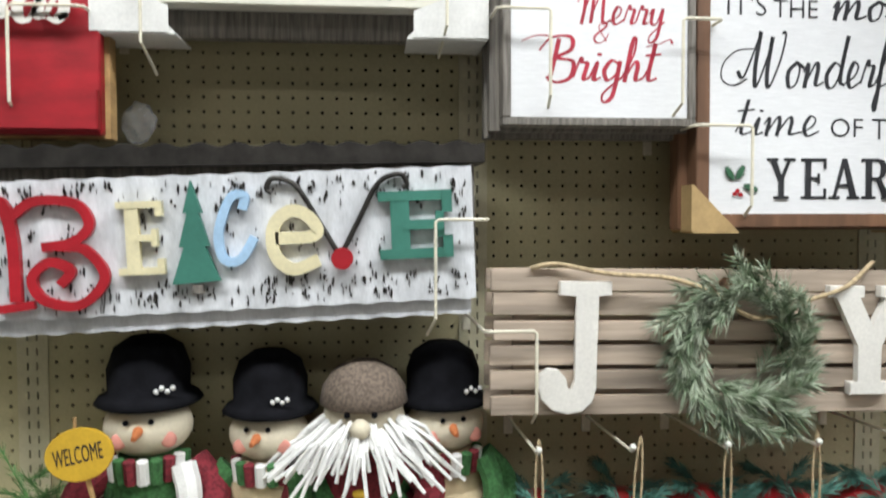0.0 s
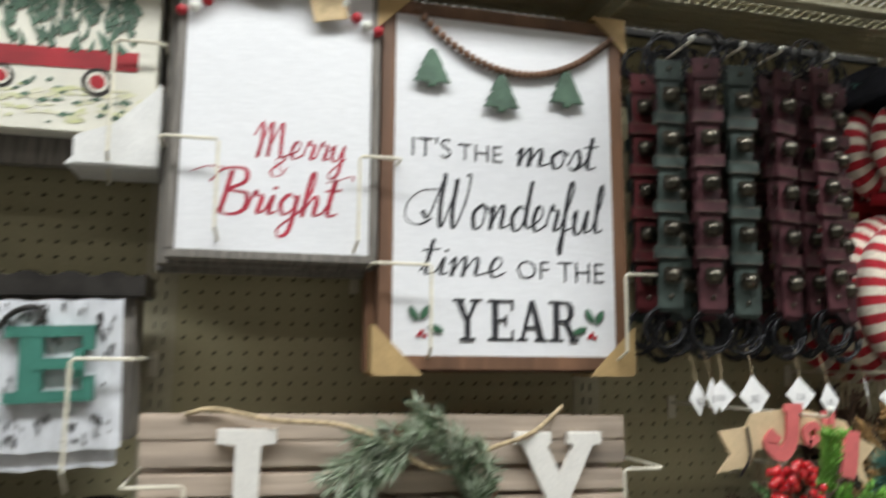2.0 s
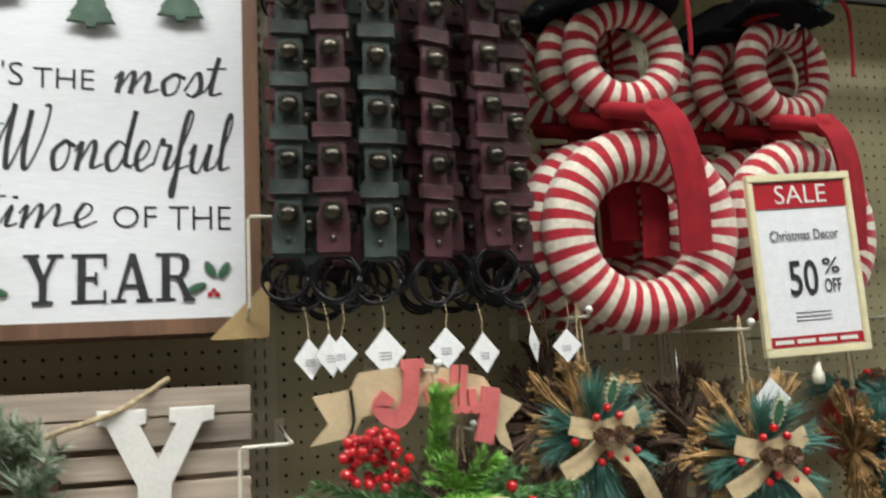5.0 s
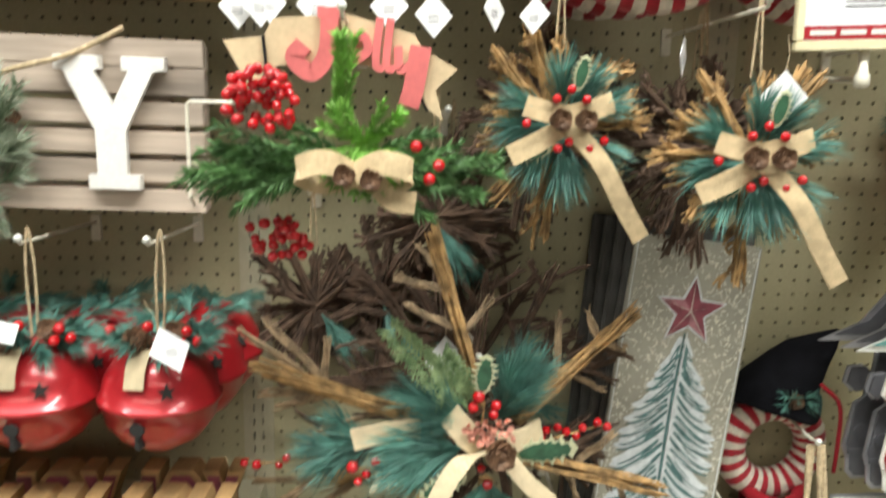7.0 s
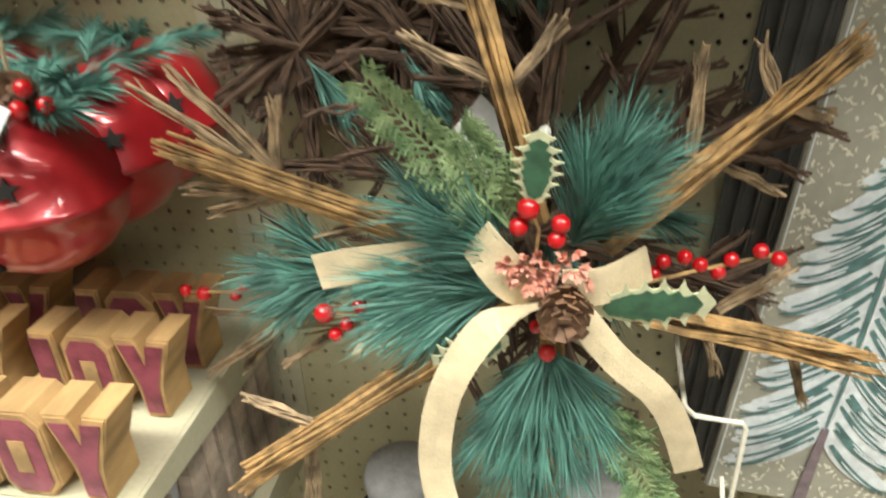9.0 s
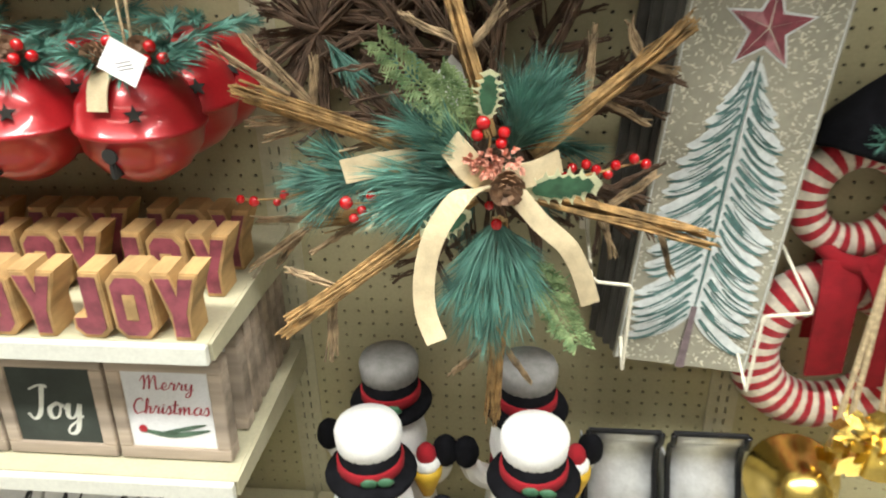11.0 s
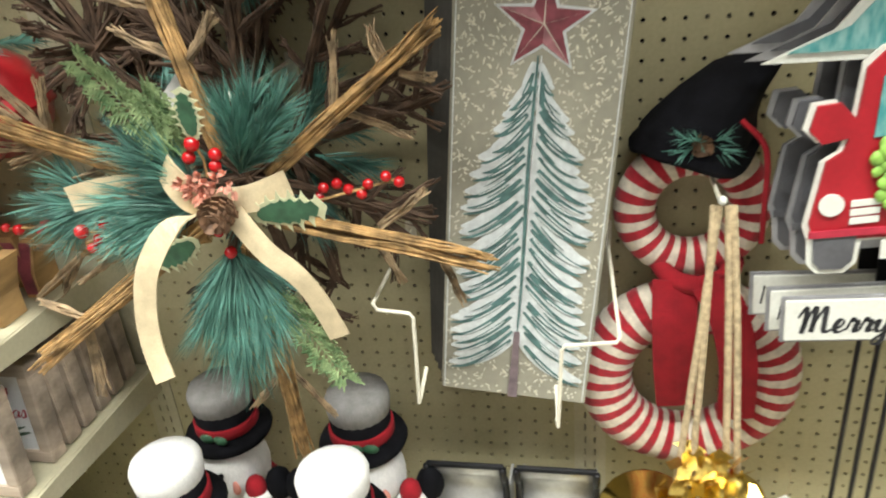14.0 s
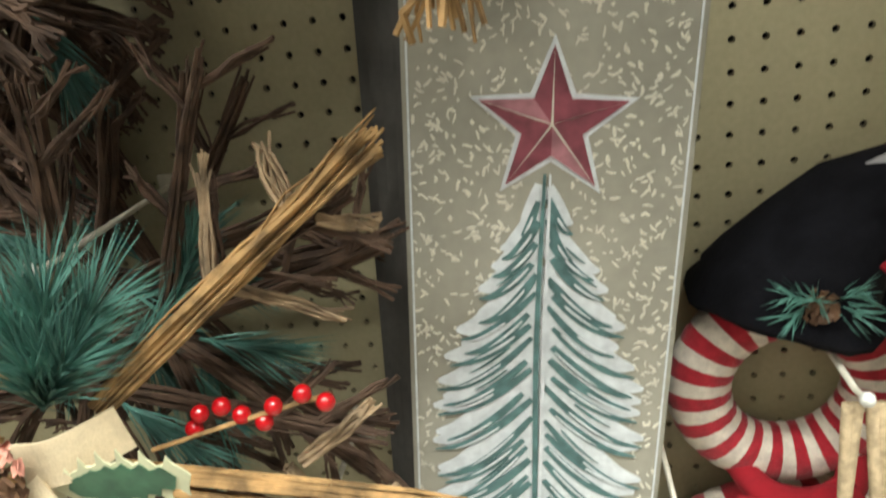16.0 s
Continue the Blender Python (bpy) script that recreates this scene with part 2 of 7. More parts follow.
def tube(bm, pts, r0, r1=None, n=6, mi=0, cap=True):
    """A round rod along points, tapering from r0 to r1."""
    r1 = r0 if r1 is None else r1
    pts = [Vector(p) for p in pts]
    rings, side = [], None
    for i, p in enumerate(pts):
        t = (pts[min(i + 1, len(pts) - 1)] - pts[max(i - 1, 0)])
        t = t.normalized() if t.length > 1e-9 else Vector((0, 0, 1))
        if side is None:
            side = t.orthogonal().normalized()
        side = (side - t * side.dot(t))
        side = side.normalized() if side.length > 1e-6 else t.orthogonal().normalized()
        up = t.cross(side)
        r = r0 + (r1 - r0) * i / max(1, len(pts) - 1)
        rings.append([bm.verts.new(p + (side * math.cos(k) + up * math.sin(k)) * r) for k in (2 * math.pi * j / n for j in range(n))])
    for a, b in zip(rings, rings[1:]):
        for j in range(n):
            bm.faces.new((a[j], a[(j + 1) % n], b[(j + 1) % n], b[j])).material_index = mi
    if cap:
        bm.faces.new(rings[0][::-1]).material_index = mi
        bm.faces.new(rings[-1]).material_index = mi
    return bm


def ball(bm, c, r, nu=10, nv=7, mi=0, sq=(1, 1, 1)):
    c = Vector(c)
    top, bot = bm.verts.new(c + Vector((0, 0, r * sq[2]))), bm.verts.new(c - Vector((0, 0, r * sq[2])))
    rows = []
    for i in range(1, nv):
        a = math.pi * i / nv
        rows.append([bm.verts.new(c + Vector((math.sin(a) * math.cos(k) * r * sq[0], math.sin(a) * math.sin(k) * r * sq[1], math.cos(a) * r * sq[2]))) for k in (2 * math.pi * j / nu for j in range(nu))])
    fs = []
    for j in range(nu):
        fs.append(bm.faces.new((top, rows[0][j], rows[0][(j + 1) % nu])))
        fs.append(bm.faces.new((bot, rows[-1][(j + 1) % nu], rows[-1][j])))
        for a, b in zip(rows, rows[1:]):
            fs.append(bm.faces.new((a[j], b[j], b[(j + 1) % nu], a[(j + 1) % nu])))
    for f in fs:
        f.material_index = mi
        f.smooth = True
    return bm


def lathe(bm, prof, n=24, mi=0, c=(0, 0, 0), flat=(1, 1)):
    """A profile of (radius, height) spun round z at c."""
    rows = [[bm.verts.new((c[0] + r * math.cos(k) * flat[0], c[1] + r * math.sin(k) * flat[1], c[2] + h)) for k in (2 * math.pi * j / n for j in range(n))] for r, h in prof]
    for a, b in zip(rows, rows[1:]):
        for j in range(n):
            f = bm.faces.new((a[j], a[(j + 1) % n], b[(j + 1) % n], b[j]))
            f.material_index, f.smooth = mi, True
    for row in (rows[0], rows[-1]):
        bm.faces.new(row).material_index = mi
    return bm


def ribbon(bm, pts, width, across=(1, 0, 0), thick=0.0012, mi=0):
    """A cloth band along points; across may be one direction or one a point."""
    pts = [Vector(p) for p in pts]
    acs = [Vector(a) for a in across] if isinstance(across[0], (tuple, list, Vector)) else [Vector(across)] * len(pts)
    rows = []
    for i, p in enumerate(pts):
        t = (pts[min(i + 1, len(pts) - 1)] - pts[max(i - 1, 0)]).normalized()
        a = (acs[i] - t * acs[i].dot(t)).normalized()
        nrm = t.cross(a) * thick
        rows.append([bm.verts.new(q) for q in (p - a * width / 2 + nrm, p + nrm * 1.6, p + a * width / 2 + nrm, p + a * width / 2 - nrm, p - nrm * 0.4, p - a * width / 2 - nrm)])
    for a, b in zip(rows, rows[1:]):
        for j in range(6):
            bm.faces.new((a[j], a[(j + 1) % 6], b[(j + 1) % 6], b[j])).material_index = mi
    for row in (rows[0], rows[-1]):
        bm.faces.new(row).material_index = mi
    return bm


def smooth_line(pts, k=6):
    """Points of a smooth curve through pts."""
    ps = [Vector(p) for p in pts]
    ps = [ps[0] * 2 - ps[1]] + ps + [ps[-1] * 2 - ps[-2]]
    out = []
    for i in range(1, len(ps) - 2):
        a, b, c, d = ps[i - 1:i + 3]
        for j in range(k):
            t = j / k
            out.append(0.5 * ((2 * b) + (c - a) * t + (2 * a - 5 * b + 4 * c - d) * t * t + (3 * b - a - 3 * c + d) * t ** 3))
    out.append(ps[-2])
    return out


def needle(bm, p, d, length, w, mi=0):
    s = d.orthogonal().normalized()
    s = (s * random.uniform(-1, 1) + d.cross(s) * random.uniform(-1, 1))
    s = s.normalized() * w / 2 if s.length > 1e-6 else d.orthogonal() * w / 2
    mid = p + d * length * 0.55 + Vector((0, 0, -0.03 * length))
    vs = [bm.verts.new(q) for q in (p - s, p + s, mid + s, mid - s, p + d * length + Vector((0, 0, -0.1 * length)))]
    bm.faces.new(vs[:4]).material_index = mi
    bm.faces.new((vs[3], vs[2], vs[4])).material_index = mi


def sprig(bm, base, way, length, nl, n, w=0.0011, spread=0.55, mi=0, stem=True):
    """A twig of needles from base along way."""
    base, way = Vector(base), Vector(way).normalized()
    if stem:
        tube(bm, [base, base + way * length], 0.0016, 0.0006, 4, mi)
    a = way.orthogonal().normalized()
    b = way.cross(a)
    for i in range(n):
        k = random.uniform(0, 2 * math.pi)
        out = (a * math.cos(k) + b * math.sin(k)) * spread * random.uniform(0.5, 1.15)
        needle(bm, base + way * length * random.random() ** 0.8, (way + out).normalized(), nl * random.uniform(0.7, 1.1), w, mi)


def pinecone(parent, at, r, way=(0, -1, 0)):
    bm = B()
    n = 54
    ball(bm, (0, 0, 0), r * 0.62, 8, 6, sq=(1, 1, 1.2))
    for i in range(n):
        f = i / (n - 1)
        h = (f - 0.5) * 2.0 * r * 1.05
        rr = r * math.sqrt(max(0.05, 1 - (2 * f - 1) ** 2 * 0.86)) * (1.02 if i % 2 else 0.9)
        k = i * 2.39996
        o, t = Vector((math.cos(k), math.sin(k), 0.35 - 0.1 * f)), Vector((-math.sin(k), math.cos(k), 0))
        c = Vector((0, 0, h)) + o * rr
        q = Vector((0, 0, h - r * 0.12)) + o * rr * 0.45
        s = t * r * 0.2
        u = Vector((0, 0, r * 0.07))
        vs = [bm.verts.new(v) for v in (q - s * 0.7, q + s * 0.7, c + s + u, c - s + u, c + s - u, c - s - u)]
        for ids in ((0, 1, 2, 3), (3, 2, 4, 5), (1, 0, 5, 4)):
            bm.faces.new([vs[j] for j in ids])
    m = Matrix.Translation(at) @ Vector(way).to_track_quat("Z", "Y").to_matrix().to_4x4()
    return part("pinecone", bm, CONE, parent, "brown open pinecone", at=m)


def berry(parent, at, r=0.008):
    bm = B()
    ball(bm, (0, 0, 0), r)
    return part("berry", bm, BERRY, parent, "glossy red berry", at=Matrix.Translation(at))


def holly(parent, at, size, turn=0.0, tilt=0.0):
    """A spiky leaf, cream at its rim, lying in the x z plane."""
    def outline(s, spike):
        up = [(0.0, 0.0)]
        for k in range(6):
            x = 0.06 + 0.15 * k
            w = 0.24 * math.sin(math.pi * min(1.0, 0.12 + 0.86 * x)) ** 0.8
            up += [(x, w * 0.74), (x + 0.05, w * 0.80), (x + 0.10, w * spike), (x + 0.115, w * 0.88)]
        up.append((1.0, 0.0))
        ps = up + [(x, -z) for x, z in up[-2:0:-1]]
        return [((x - 0.5) * s + 0.5, z * s) for x, z in ps]
    rim, mid = B(), B()
    prism(rim, [(x * size, z * size) for x, z in outline(1.0, 1.28)], -0.0006, 0.0006)
    prism(mid, [(x * size, z * size) for x, z in outline(0.80, 0.95)], -0.0016, -0.0008)
    m = Matrix.Translation(at) @ pose(0, 0, 0, tilt, 0, 0) @ pose(0, 0, 0, 0, turn, 0)
    leaf = part("leaf", rim, LEAFE, parent, "variegated holly leaf", at=m)
    part("leaf_center", mid, LEAF, leaf, "dark green leaf center")
    return leaf


def lettering(name, text, x0, x1, z0, z1, y, mats, parent, shear=0.0, fat=0.0, depth=0.0006):
    """A word of the built-in font that fills the box x0..x1, z0..z1, standing at y."""
    cu = bpy.data.curves.new(name, "FONT")
    cu.body, cu.shear, cu.offset, cu.extrude, cu.resolution_u = text, shear, fat, 0.02, 3
    tmp = bpy.data.objects.new(name, cu)
    scene.collection.objects.link(tmp)
    me = bpy.data.meshes.new_from_object(tmp.evaluated_get(bpy.context.evaluated_depsgraph_get()))
    bpy.data.objects.remove(tmp)
    co = np.empty(len(me.vertices) * 3)
    me.vertices.foreach_get("co", co)
    co = co.reshape(-1, 3)
    lo, hi = co.min(0), co.max(0)
    sc = (co - lo) / np.maximum(hi - lo, 1e-9)
    res = np.stack([x0 + sc[:, 0] * (x1 - x0), y - depth * sc[:, 2], z0 + sc[:, 1] * (z1 - z0)], 1)
    me.vertices.foreach_set("co", res.ravel())
    me.materials.clear()
    me.materials.append(mats)
    me.update()
    ob = new(name, me)
    ob.parent = parent
    return ob


def script(name, strokes, y, mats, parent, r0=0.0025, thin=0.45):
    """Brush lettering: flat strokes of varying width along smooth lines, in x and z."""
    bm = B()
    for st in strokes:
        ps = smooth_line([(x, 0, z) for x, z in st], 6)
        last = None
        for i, p in enumerate(ps):
            t = (ps[min(i + 1, len(ps) - 1)] - ps[max(i - 1, 0)]).normalized()
            w = r0 * (thin + (1 - thin) * max(0.0, -t.z) ** 0.8)
            s = Vector((-t.z, 0, t.x)) * w
            row = [bm.verts.new(Vector((0, y, 0)) + q) for q in (p + s, p - s)] + [bm.verts.new(Vector((0, y + 0.0006, 0)) + q) for q in (p - s, p + s)]
            if last:
                for j in range(4):
                    bm.faces.new((last[j], last[(j + 1) % 4], row[(j + 1) % 4], row[j]))
            last = row
    return part(name, bm, mats, parent)


# letters of a brush hand, each in a box one high; the first entry is the width
HAND = {
    "a": (0.62, [[(0.5, 0.42), (0.3, 0.5), (0.08, 0.3), (0.12, 0.04), (0.32, 0.02), (0.5, 0.42)], [(0.52, 0.46), (0.46, 0.1), (0.62, 0.06)]]),
    "b": (0.5, [[(0.0, 0.08), (0.26, 0.6), (0.3, 1.0), (0.16, 0.9), (0.12, 0.1), (0.3, 0.0), (0.44, 0.28), (0.28, 0.42), (0.5, 0.36)]]),
    "d": (0.62, [[(0.46, 0.4), (0.26, 0.48), (0.06, 0.26), (0.14, 0.02), (0.34, 0.08), (0.5, 0.5), (0.56, 1.0), (0.46, 0.2), (0.62, 0.06)]]),
    "e": (0.46, [[(0.0, 0.1), (0.26, 0.24), (0.34, 0.42), (0.2, 0.5), (0.08, 0.24), (0.18, 0.02), (0.46, 0.14)]]),
    "f": (0.36, [[(0.0, 0.1), (0.24, 0.6), (0.34, 0.95), (0.24, 1.0), (0.14, 0.5), (0.08, -0.36), (0.0, -0.3), (0.1, 0.0), (0.36, 0.12)]]),
    "g": (0.56, [[(0.46, 0.4), (0.26, 0.5), (0.08, 0.26), (0.2, 0.04), (0.42, 0.2), (0.48, 0.48), (0.38, -0.3), (0.16, -0.46), (0.12, -0.26), (0.56, 0.1)]]),
    "h": (0.6, [[(0.0, 0.08), (0.26, 0.6), (0.3, 1.0), (0.2, 0.9), (0.1, 0.0)], [(0.12, 0.14), (0.34, 0.48), (0.42, 0.36), (0.4, 0.06), (0.6, 0.1)]]),
    "i": (0.3, [[(0.0, 0.1), (0.16, 0.46), (0.12, 0.06), (0.3, 0.1)], [(0.2, 0.66), (0.2, 0.6)]]),
    "l": (0.34, [[(0.0, 0.1), (0.26, 0.7), (0.26, 1.0), (0.16, 0.8), (0.12, 0.1), (0.34, 0.1)]]),
    "m": (0.92, [[(0.0, 0.3), (0.12, 0.46), (0.08, 0.0)], [(0.1, 0.1), (0.32, 0.48), (0.38, 0.36), (0.34, 0.0)], [(0.36, 0.1), (0.6, 0.48), (0.68, 0.36), (0.66, 0.06), (0.92, 0.12)]]),
    "n": (0.64, [[(0.0, 0.3), (0.12, 0.46), (0.08, 0.0)], [(0.1, 0.1), (0.34, 0.48), (0.42, 0.36), (0.4, 0.06), (0.64, 0.12)]]),
    "o": (0.52, [[(0.3, 0.48), (0.08, 0.3), (0.14, 0.02), (0.34, 0.08), (0.4, 0.36), (0.28, 0.48), (0.52, 0.38)]]),
    "r": (0.44, [[(0.0, 0.1), (0.14, 0.54), (0.2, 0.44), (0.34, 0.42), (0.28, 0.06), (0.44, 0.1)]]),
    "s": (0.42, [[(0.0, 0.1), (0.24, 0.54), (0.34, 0.2), (0.2, 0.0), (0.04, 0.06)], [(0.26, 0.02), (0.42, 0.12)]]),
    "t": (0.38, [[(0.0, 0.1), (0.2, 0.5), (0.24, 0.9), (0.14, 0.1), (0.38, 0.1)], [(0.0, 0.62), (0.42, 0.66)]]),
    "u": (0.62, [[(0.0, 0.3), (0.1, 0.46), (0.08, 0.08), (0.26, 0.02), (0.44, 0.46)], [(0.46, 0.48), (0.42, 0.06), (0.62, 0.1)]]),
    "y": (0.56, [[(0.0, 0.3), (0.12, 0.46), (0.1, 0.1), (0.28, 0.06), (0.44, 0.46)], [(0.46, 0.48), (0.36, -0.3), (0.14, -0.46), (0.1, -0.28), (0.56, 0.12)]]),
    "B": (0.8, [[(0.3, 0.98), (0.24, 0.5), (0.16, 0.0)], [(-0.2, 0.7), (0.1, 1.0), (0.6, 1.02), (0.66, 0.74), (0.3, 0.54), (0.74, 0.46), (0.72, 0.1), (0.36, -0.02), (0.06, 0.1)]]),
    "C": (0.7, [[(0.66, 0.8), (0.56, 1.0), (0.26, 0.86), (0.08, 0.4), (0.26, 0.0), (0.7, 0.14)]]),
    "J": (0.6, [[(0.1, 0.86), (0.4, 1.0), (0.66, 0.96)], [(0.5, 0.98), (0.4, 0.2), (0.2, -0.04), (0.02, 0.14)]]),
    "M": (1.1, [[(-0.1, 0.6), (0.1, 0.98), (0.16, 0.5), (0.1, 0.0)], [(0.12, 0.3), (0.4, 1.0), (0.44, 0.5), (0.42, 0.04)], [(0.44, 0.3), (0.74, 1.0), (0.8, 0.4), (0.86, 0.04), (1.1, 0.14)]]),
    "N": (0.9, [[(0.0, 0.0), (0.2, 0.96)], [(0.2, 0.96), (0.5, 0.0)], [(0.5, 0.0), (0.74, 1.0)]]),
    "W": (1.1, [[(-0.3, 0.3), (-0.1, 0.2), (0.2, 0.9), (0.24, 1.0), (0.2, 0.4), (0.28, 0.0), (0.5, 0.5), (0.6, 0.9)], [(0.6, 0.95), (0.56, 0.3), (0.66, 0.0), (0.9, 0.5), (0.98, 1.0), (0.86, 1.02)]]),
    "&": (0.6, [[(0.5, 0.1), (0.2, 0.7), (0.34, 0.95), (0.44, 0.78), (0.1, 0.3), (0.2, 0.02), (0.42, 0.12), (0.54, 0.44)]]),
    " ": (0.4, []),
}


def handwritten(name, text, x0, x1, z0, z1, y, mats, parent, weight=1.0):
    """A word in the brush hand, from x0 to x1, its capitals between z0 and z1."""
    total = sum(HAND[c][0] for c in text)
    sx, sz, x, out = (x1 - x0) / total, z1 - z0, x0, []
    for c in text:
        w, strokes = HAND[c]
        out += [[(x + px * sx + pz * sz * 0.12, z0 + pz * sz) for px, pz in st] for st in strokes]
        x += w * sx
    return script(name, out, y, mats, parent, sz * 0.055 * weight)


# ---- the setting ----


def plain(name, x0, x1, y0, y1, z0, z1, m, label, category):
    return tagged(part(name, box(B(), x0, x1, y0, y1, z0, z1), m), label, category, kind="structure")


plain("floor", -7, 9, -9, 0.6, -0.1, 0.0, FLOOR, "pale speckled vinyl store floor", "floor")
plain("ceiling", -7, 9, -9, 0.6, 4.4, 4.5, CEIL, "off-white store ceiling high above the aisle", "ceiling")
plain("wall_back", -7, 9, 0.35, 0.5, 0, 4.4, WALLM, "plain painted wall behind the shelving", "wall")
plain("wall_front", -7, 9, -9.1, -9.0, 0, 4.4, WALLM, "plain painted far wall of the store", "wall")
plain("wall_left", -7.1, -7.0, -9, 0.5, 0, 4.4, WALLM, "plain painted end wall", "wall")
plain("wall_right", 9.0, 9.1, -9, 0.5, 0, 4.4, WALLM, "plain painted end wall", "wall")
plain("shelf_wall_opposite", -4, 6, -3.6, -3.2, 0, 2.0, WALLM, "plain back of the shelving across the aisle", "shelving")

for ty, tz, tw in TUBES:
    fx = thing("ceiling_light", "long lit fluorescent tube fixture under the ceiling", "ceiling light", (0.8, ty, tz), group="tube lights")
    part("housing", box(B(), -3.6, 3.6, -0.28, 0.28, 0.0, 0.12, 0.01), RAIL, fx)
    for s in (-0.18, -0.06, 0.06, 0.18):
        part("tube", tube(B(), [(-3.5, s, -0.02), (3.5, s, -0.02)], 0.018, n=8), LAMPW, fx, "lit white tube")


def peg_panel(k):
    """One bay of pegboard with real holes."""
    x0, z0, rows = k * BAY + 1.5 * P, ROW - 53 * P, 82
    ang = [math.pi / 4 * j for j in range(8)]
    sq = [(1, 0), (1, 1), (0, 1), (-1, 1), (-1, 0), (-1, -1), (0, -1), (1, -1)]
    cell = [(s[0] * P / 2, 0.0, s[1] * P / 2) for s in sq] + [(0.0031 * math.cos(a), 0.0, 0.0031 * math.sin(a)) for a in ang] + [(0.0031 * math.cos(a), 0.006, 0.0031 * math.sin(a)) for a in ang]
    cell = np.array(cell)
    fc = np.array([(j, (j + 1) % 8, 8 + (j + 1) % 8, 8 + j) for j in range(8)] + [(8 + j, 8 + (j + 1) % 8, 16 + (j + 1) % 8, 16 + j) for j in range(8)])
    cs = [(x0 + c * P, z0 + r * P) for r in range(rows) for c in range(28)]
    vs = np.concatenate([cell + (x, 0, z) for x, z in cs])
    fs = np.concatenate([fc + 24 * i for i in range(len(cs))])
    me = bpy.data.meshes.new("pegboard")
    me.from_pydata(vs.tolist(), [], fs.tolist())
    me.materials.append(PEG)
    ob = tagged(new("pegboard_wall_%d" % (k + 2), me), "tan perforated pegboard panel with rows of round holes", "pegboard", kind="structure")
    # added near-black sheet that gives the holes their shade
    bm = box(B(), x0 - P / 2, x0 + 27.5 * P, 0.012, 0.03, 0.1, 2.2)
    part("backing", bm, DARK, ob, "near-black sheet for the shade behind the holes")
    return ob


def upright(k):
    bm, x = B(), k * BAY
    for a, b in ((-P, -0.0092), (-0.0062, 0.0062), (0.0092, P)):
        box(bm, x + a, x + b, -0.003, 0.03, 0.0, 2.3)
    br = B()
    for i in range(84):
        z = 0.12 + ROW % P + i * P
        for a, b in ((-0.0092, -0.0062), (0.0062, 0.0092)):
            box(br, x + a, x + b, -0.003, 0.03, z + 0.007, z + P - 0.006)
    up = thing("shelf_upright", "cream slotted steel upright of the shelving", "upright", (0, 0, 0), group="uprights", kind="structure")
    part("channel", bm, METAL, up)
    tagged(part("slot_web", br, METAL, up), kind="stuff")
    # added near-black strip, the shade seen through the slots
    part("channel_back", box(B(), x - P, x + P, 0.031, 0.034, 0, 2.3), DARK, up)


for k in range(-2, 4):
    peg_panel(k)
for k in range(-2, 5):
    upright(k)

for k in range(-2, 4):
    x0, x1 = k * BAY + 0.003, (k + 1) * BAY - 0.003
    d = thing("base_deck", "cream steel base deck of the shelving", "shelf", ((x0 + x1) / 2, 0, 0), group="base decks")
    w = (x1 - x0) / 2
    part("deck", box(B(), -w, w, -0.52, -0.004, 0.085, 0.112, 0.003), METAL, d)
    part("kick_plate", box(B(), -w, w, -0.50, -0.485, 0.0, 0.084), METAL, d)
    # the shelf above, its underside pierced
    t = thing("top_shelf", "cream steel top shelf with a perforated underside", "shelf", ((x0 + x1) / 2, 0, 2.19), group="top shelves")
    deep = 0.47 if k > 0 else 0.27
    bm = B()
    box(bm, -w, w, -0.14 if k > 0 else -0.25, -0.004, 0.012, 0.016)
    box(bm, -w, w, -deep, -deep + 0.012, -0.014, 0.03)
    part("deck", bm, METAL, t)
    bm = B()
    for i in range(int((deep - 0.02) / 0.0265)):
        a = -0.03 - i * 0.0265
        box(bm, -w, w, a, a + (0.004 if a < (-0.14 if k > 0 else -0.25) else 0.017), 0.0, 0.002)
    for i in range(38):
        a = -w + i * 0.0201
        box(bm, a, a + 0.011, -deep + 0.013, -0.004, 0.0022, 0.004)
    tagged(part("perforated_sheet", bm, METAL, t), kind="stuff")
    part("rib", box(B(), -w, w, -0.215, -0.185, -0.012, -0.001, 0.002), METAL, t, "folded stiffening rib")
    for sx in (-w + 0.01, w - 0.01):
        part("bracket", prism(B(), [(sx - 0.004, -0.002), (sx + 0.004, -0.002), (sx + 0.004, -0.035), (sx - 0.004, -0.035)], -deep + 0.014, -0.004), METAL, t)


def wire_hook(pts, name="sign_hook", label="ivory wire peg hook holding a sign", tip=False):
    h = thing(name, label, "hook", pts[0], group="wire hooks")
    o = Vector(pts[0])
    part("wire", tube(B(), [Vector(p) - o for p in pts], 0.0026, n=7), WIRE, h)
    part("foot", box(B(), -0.008, 0.008, -0.003, 0.001, -0.03, 0.012, 0.001), WIRE, h)
    if tip:
        part("tip", ball(B(), Vector(pts[-1]) - o, 0.0055), RAIL, h, "white rounded tip")
    return h


def sign_hook(x0, x1, z, drop, y=-0.215):
    wire_hook([(x0, -0.001, z), (x0, y + 0.006, z), (x0 + (x1 - x0) * 0.08, y, z), (x1 - (x1 - x0) * 0.06, y, z), (x1, y, z - 0.004), (x1, y, z - drop), (x1 + (x1 - x0) * 0.1, y + 0.07, z - drop - 0.035)])

# ---- upper left: signs ----


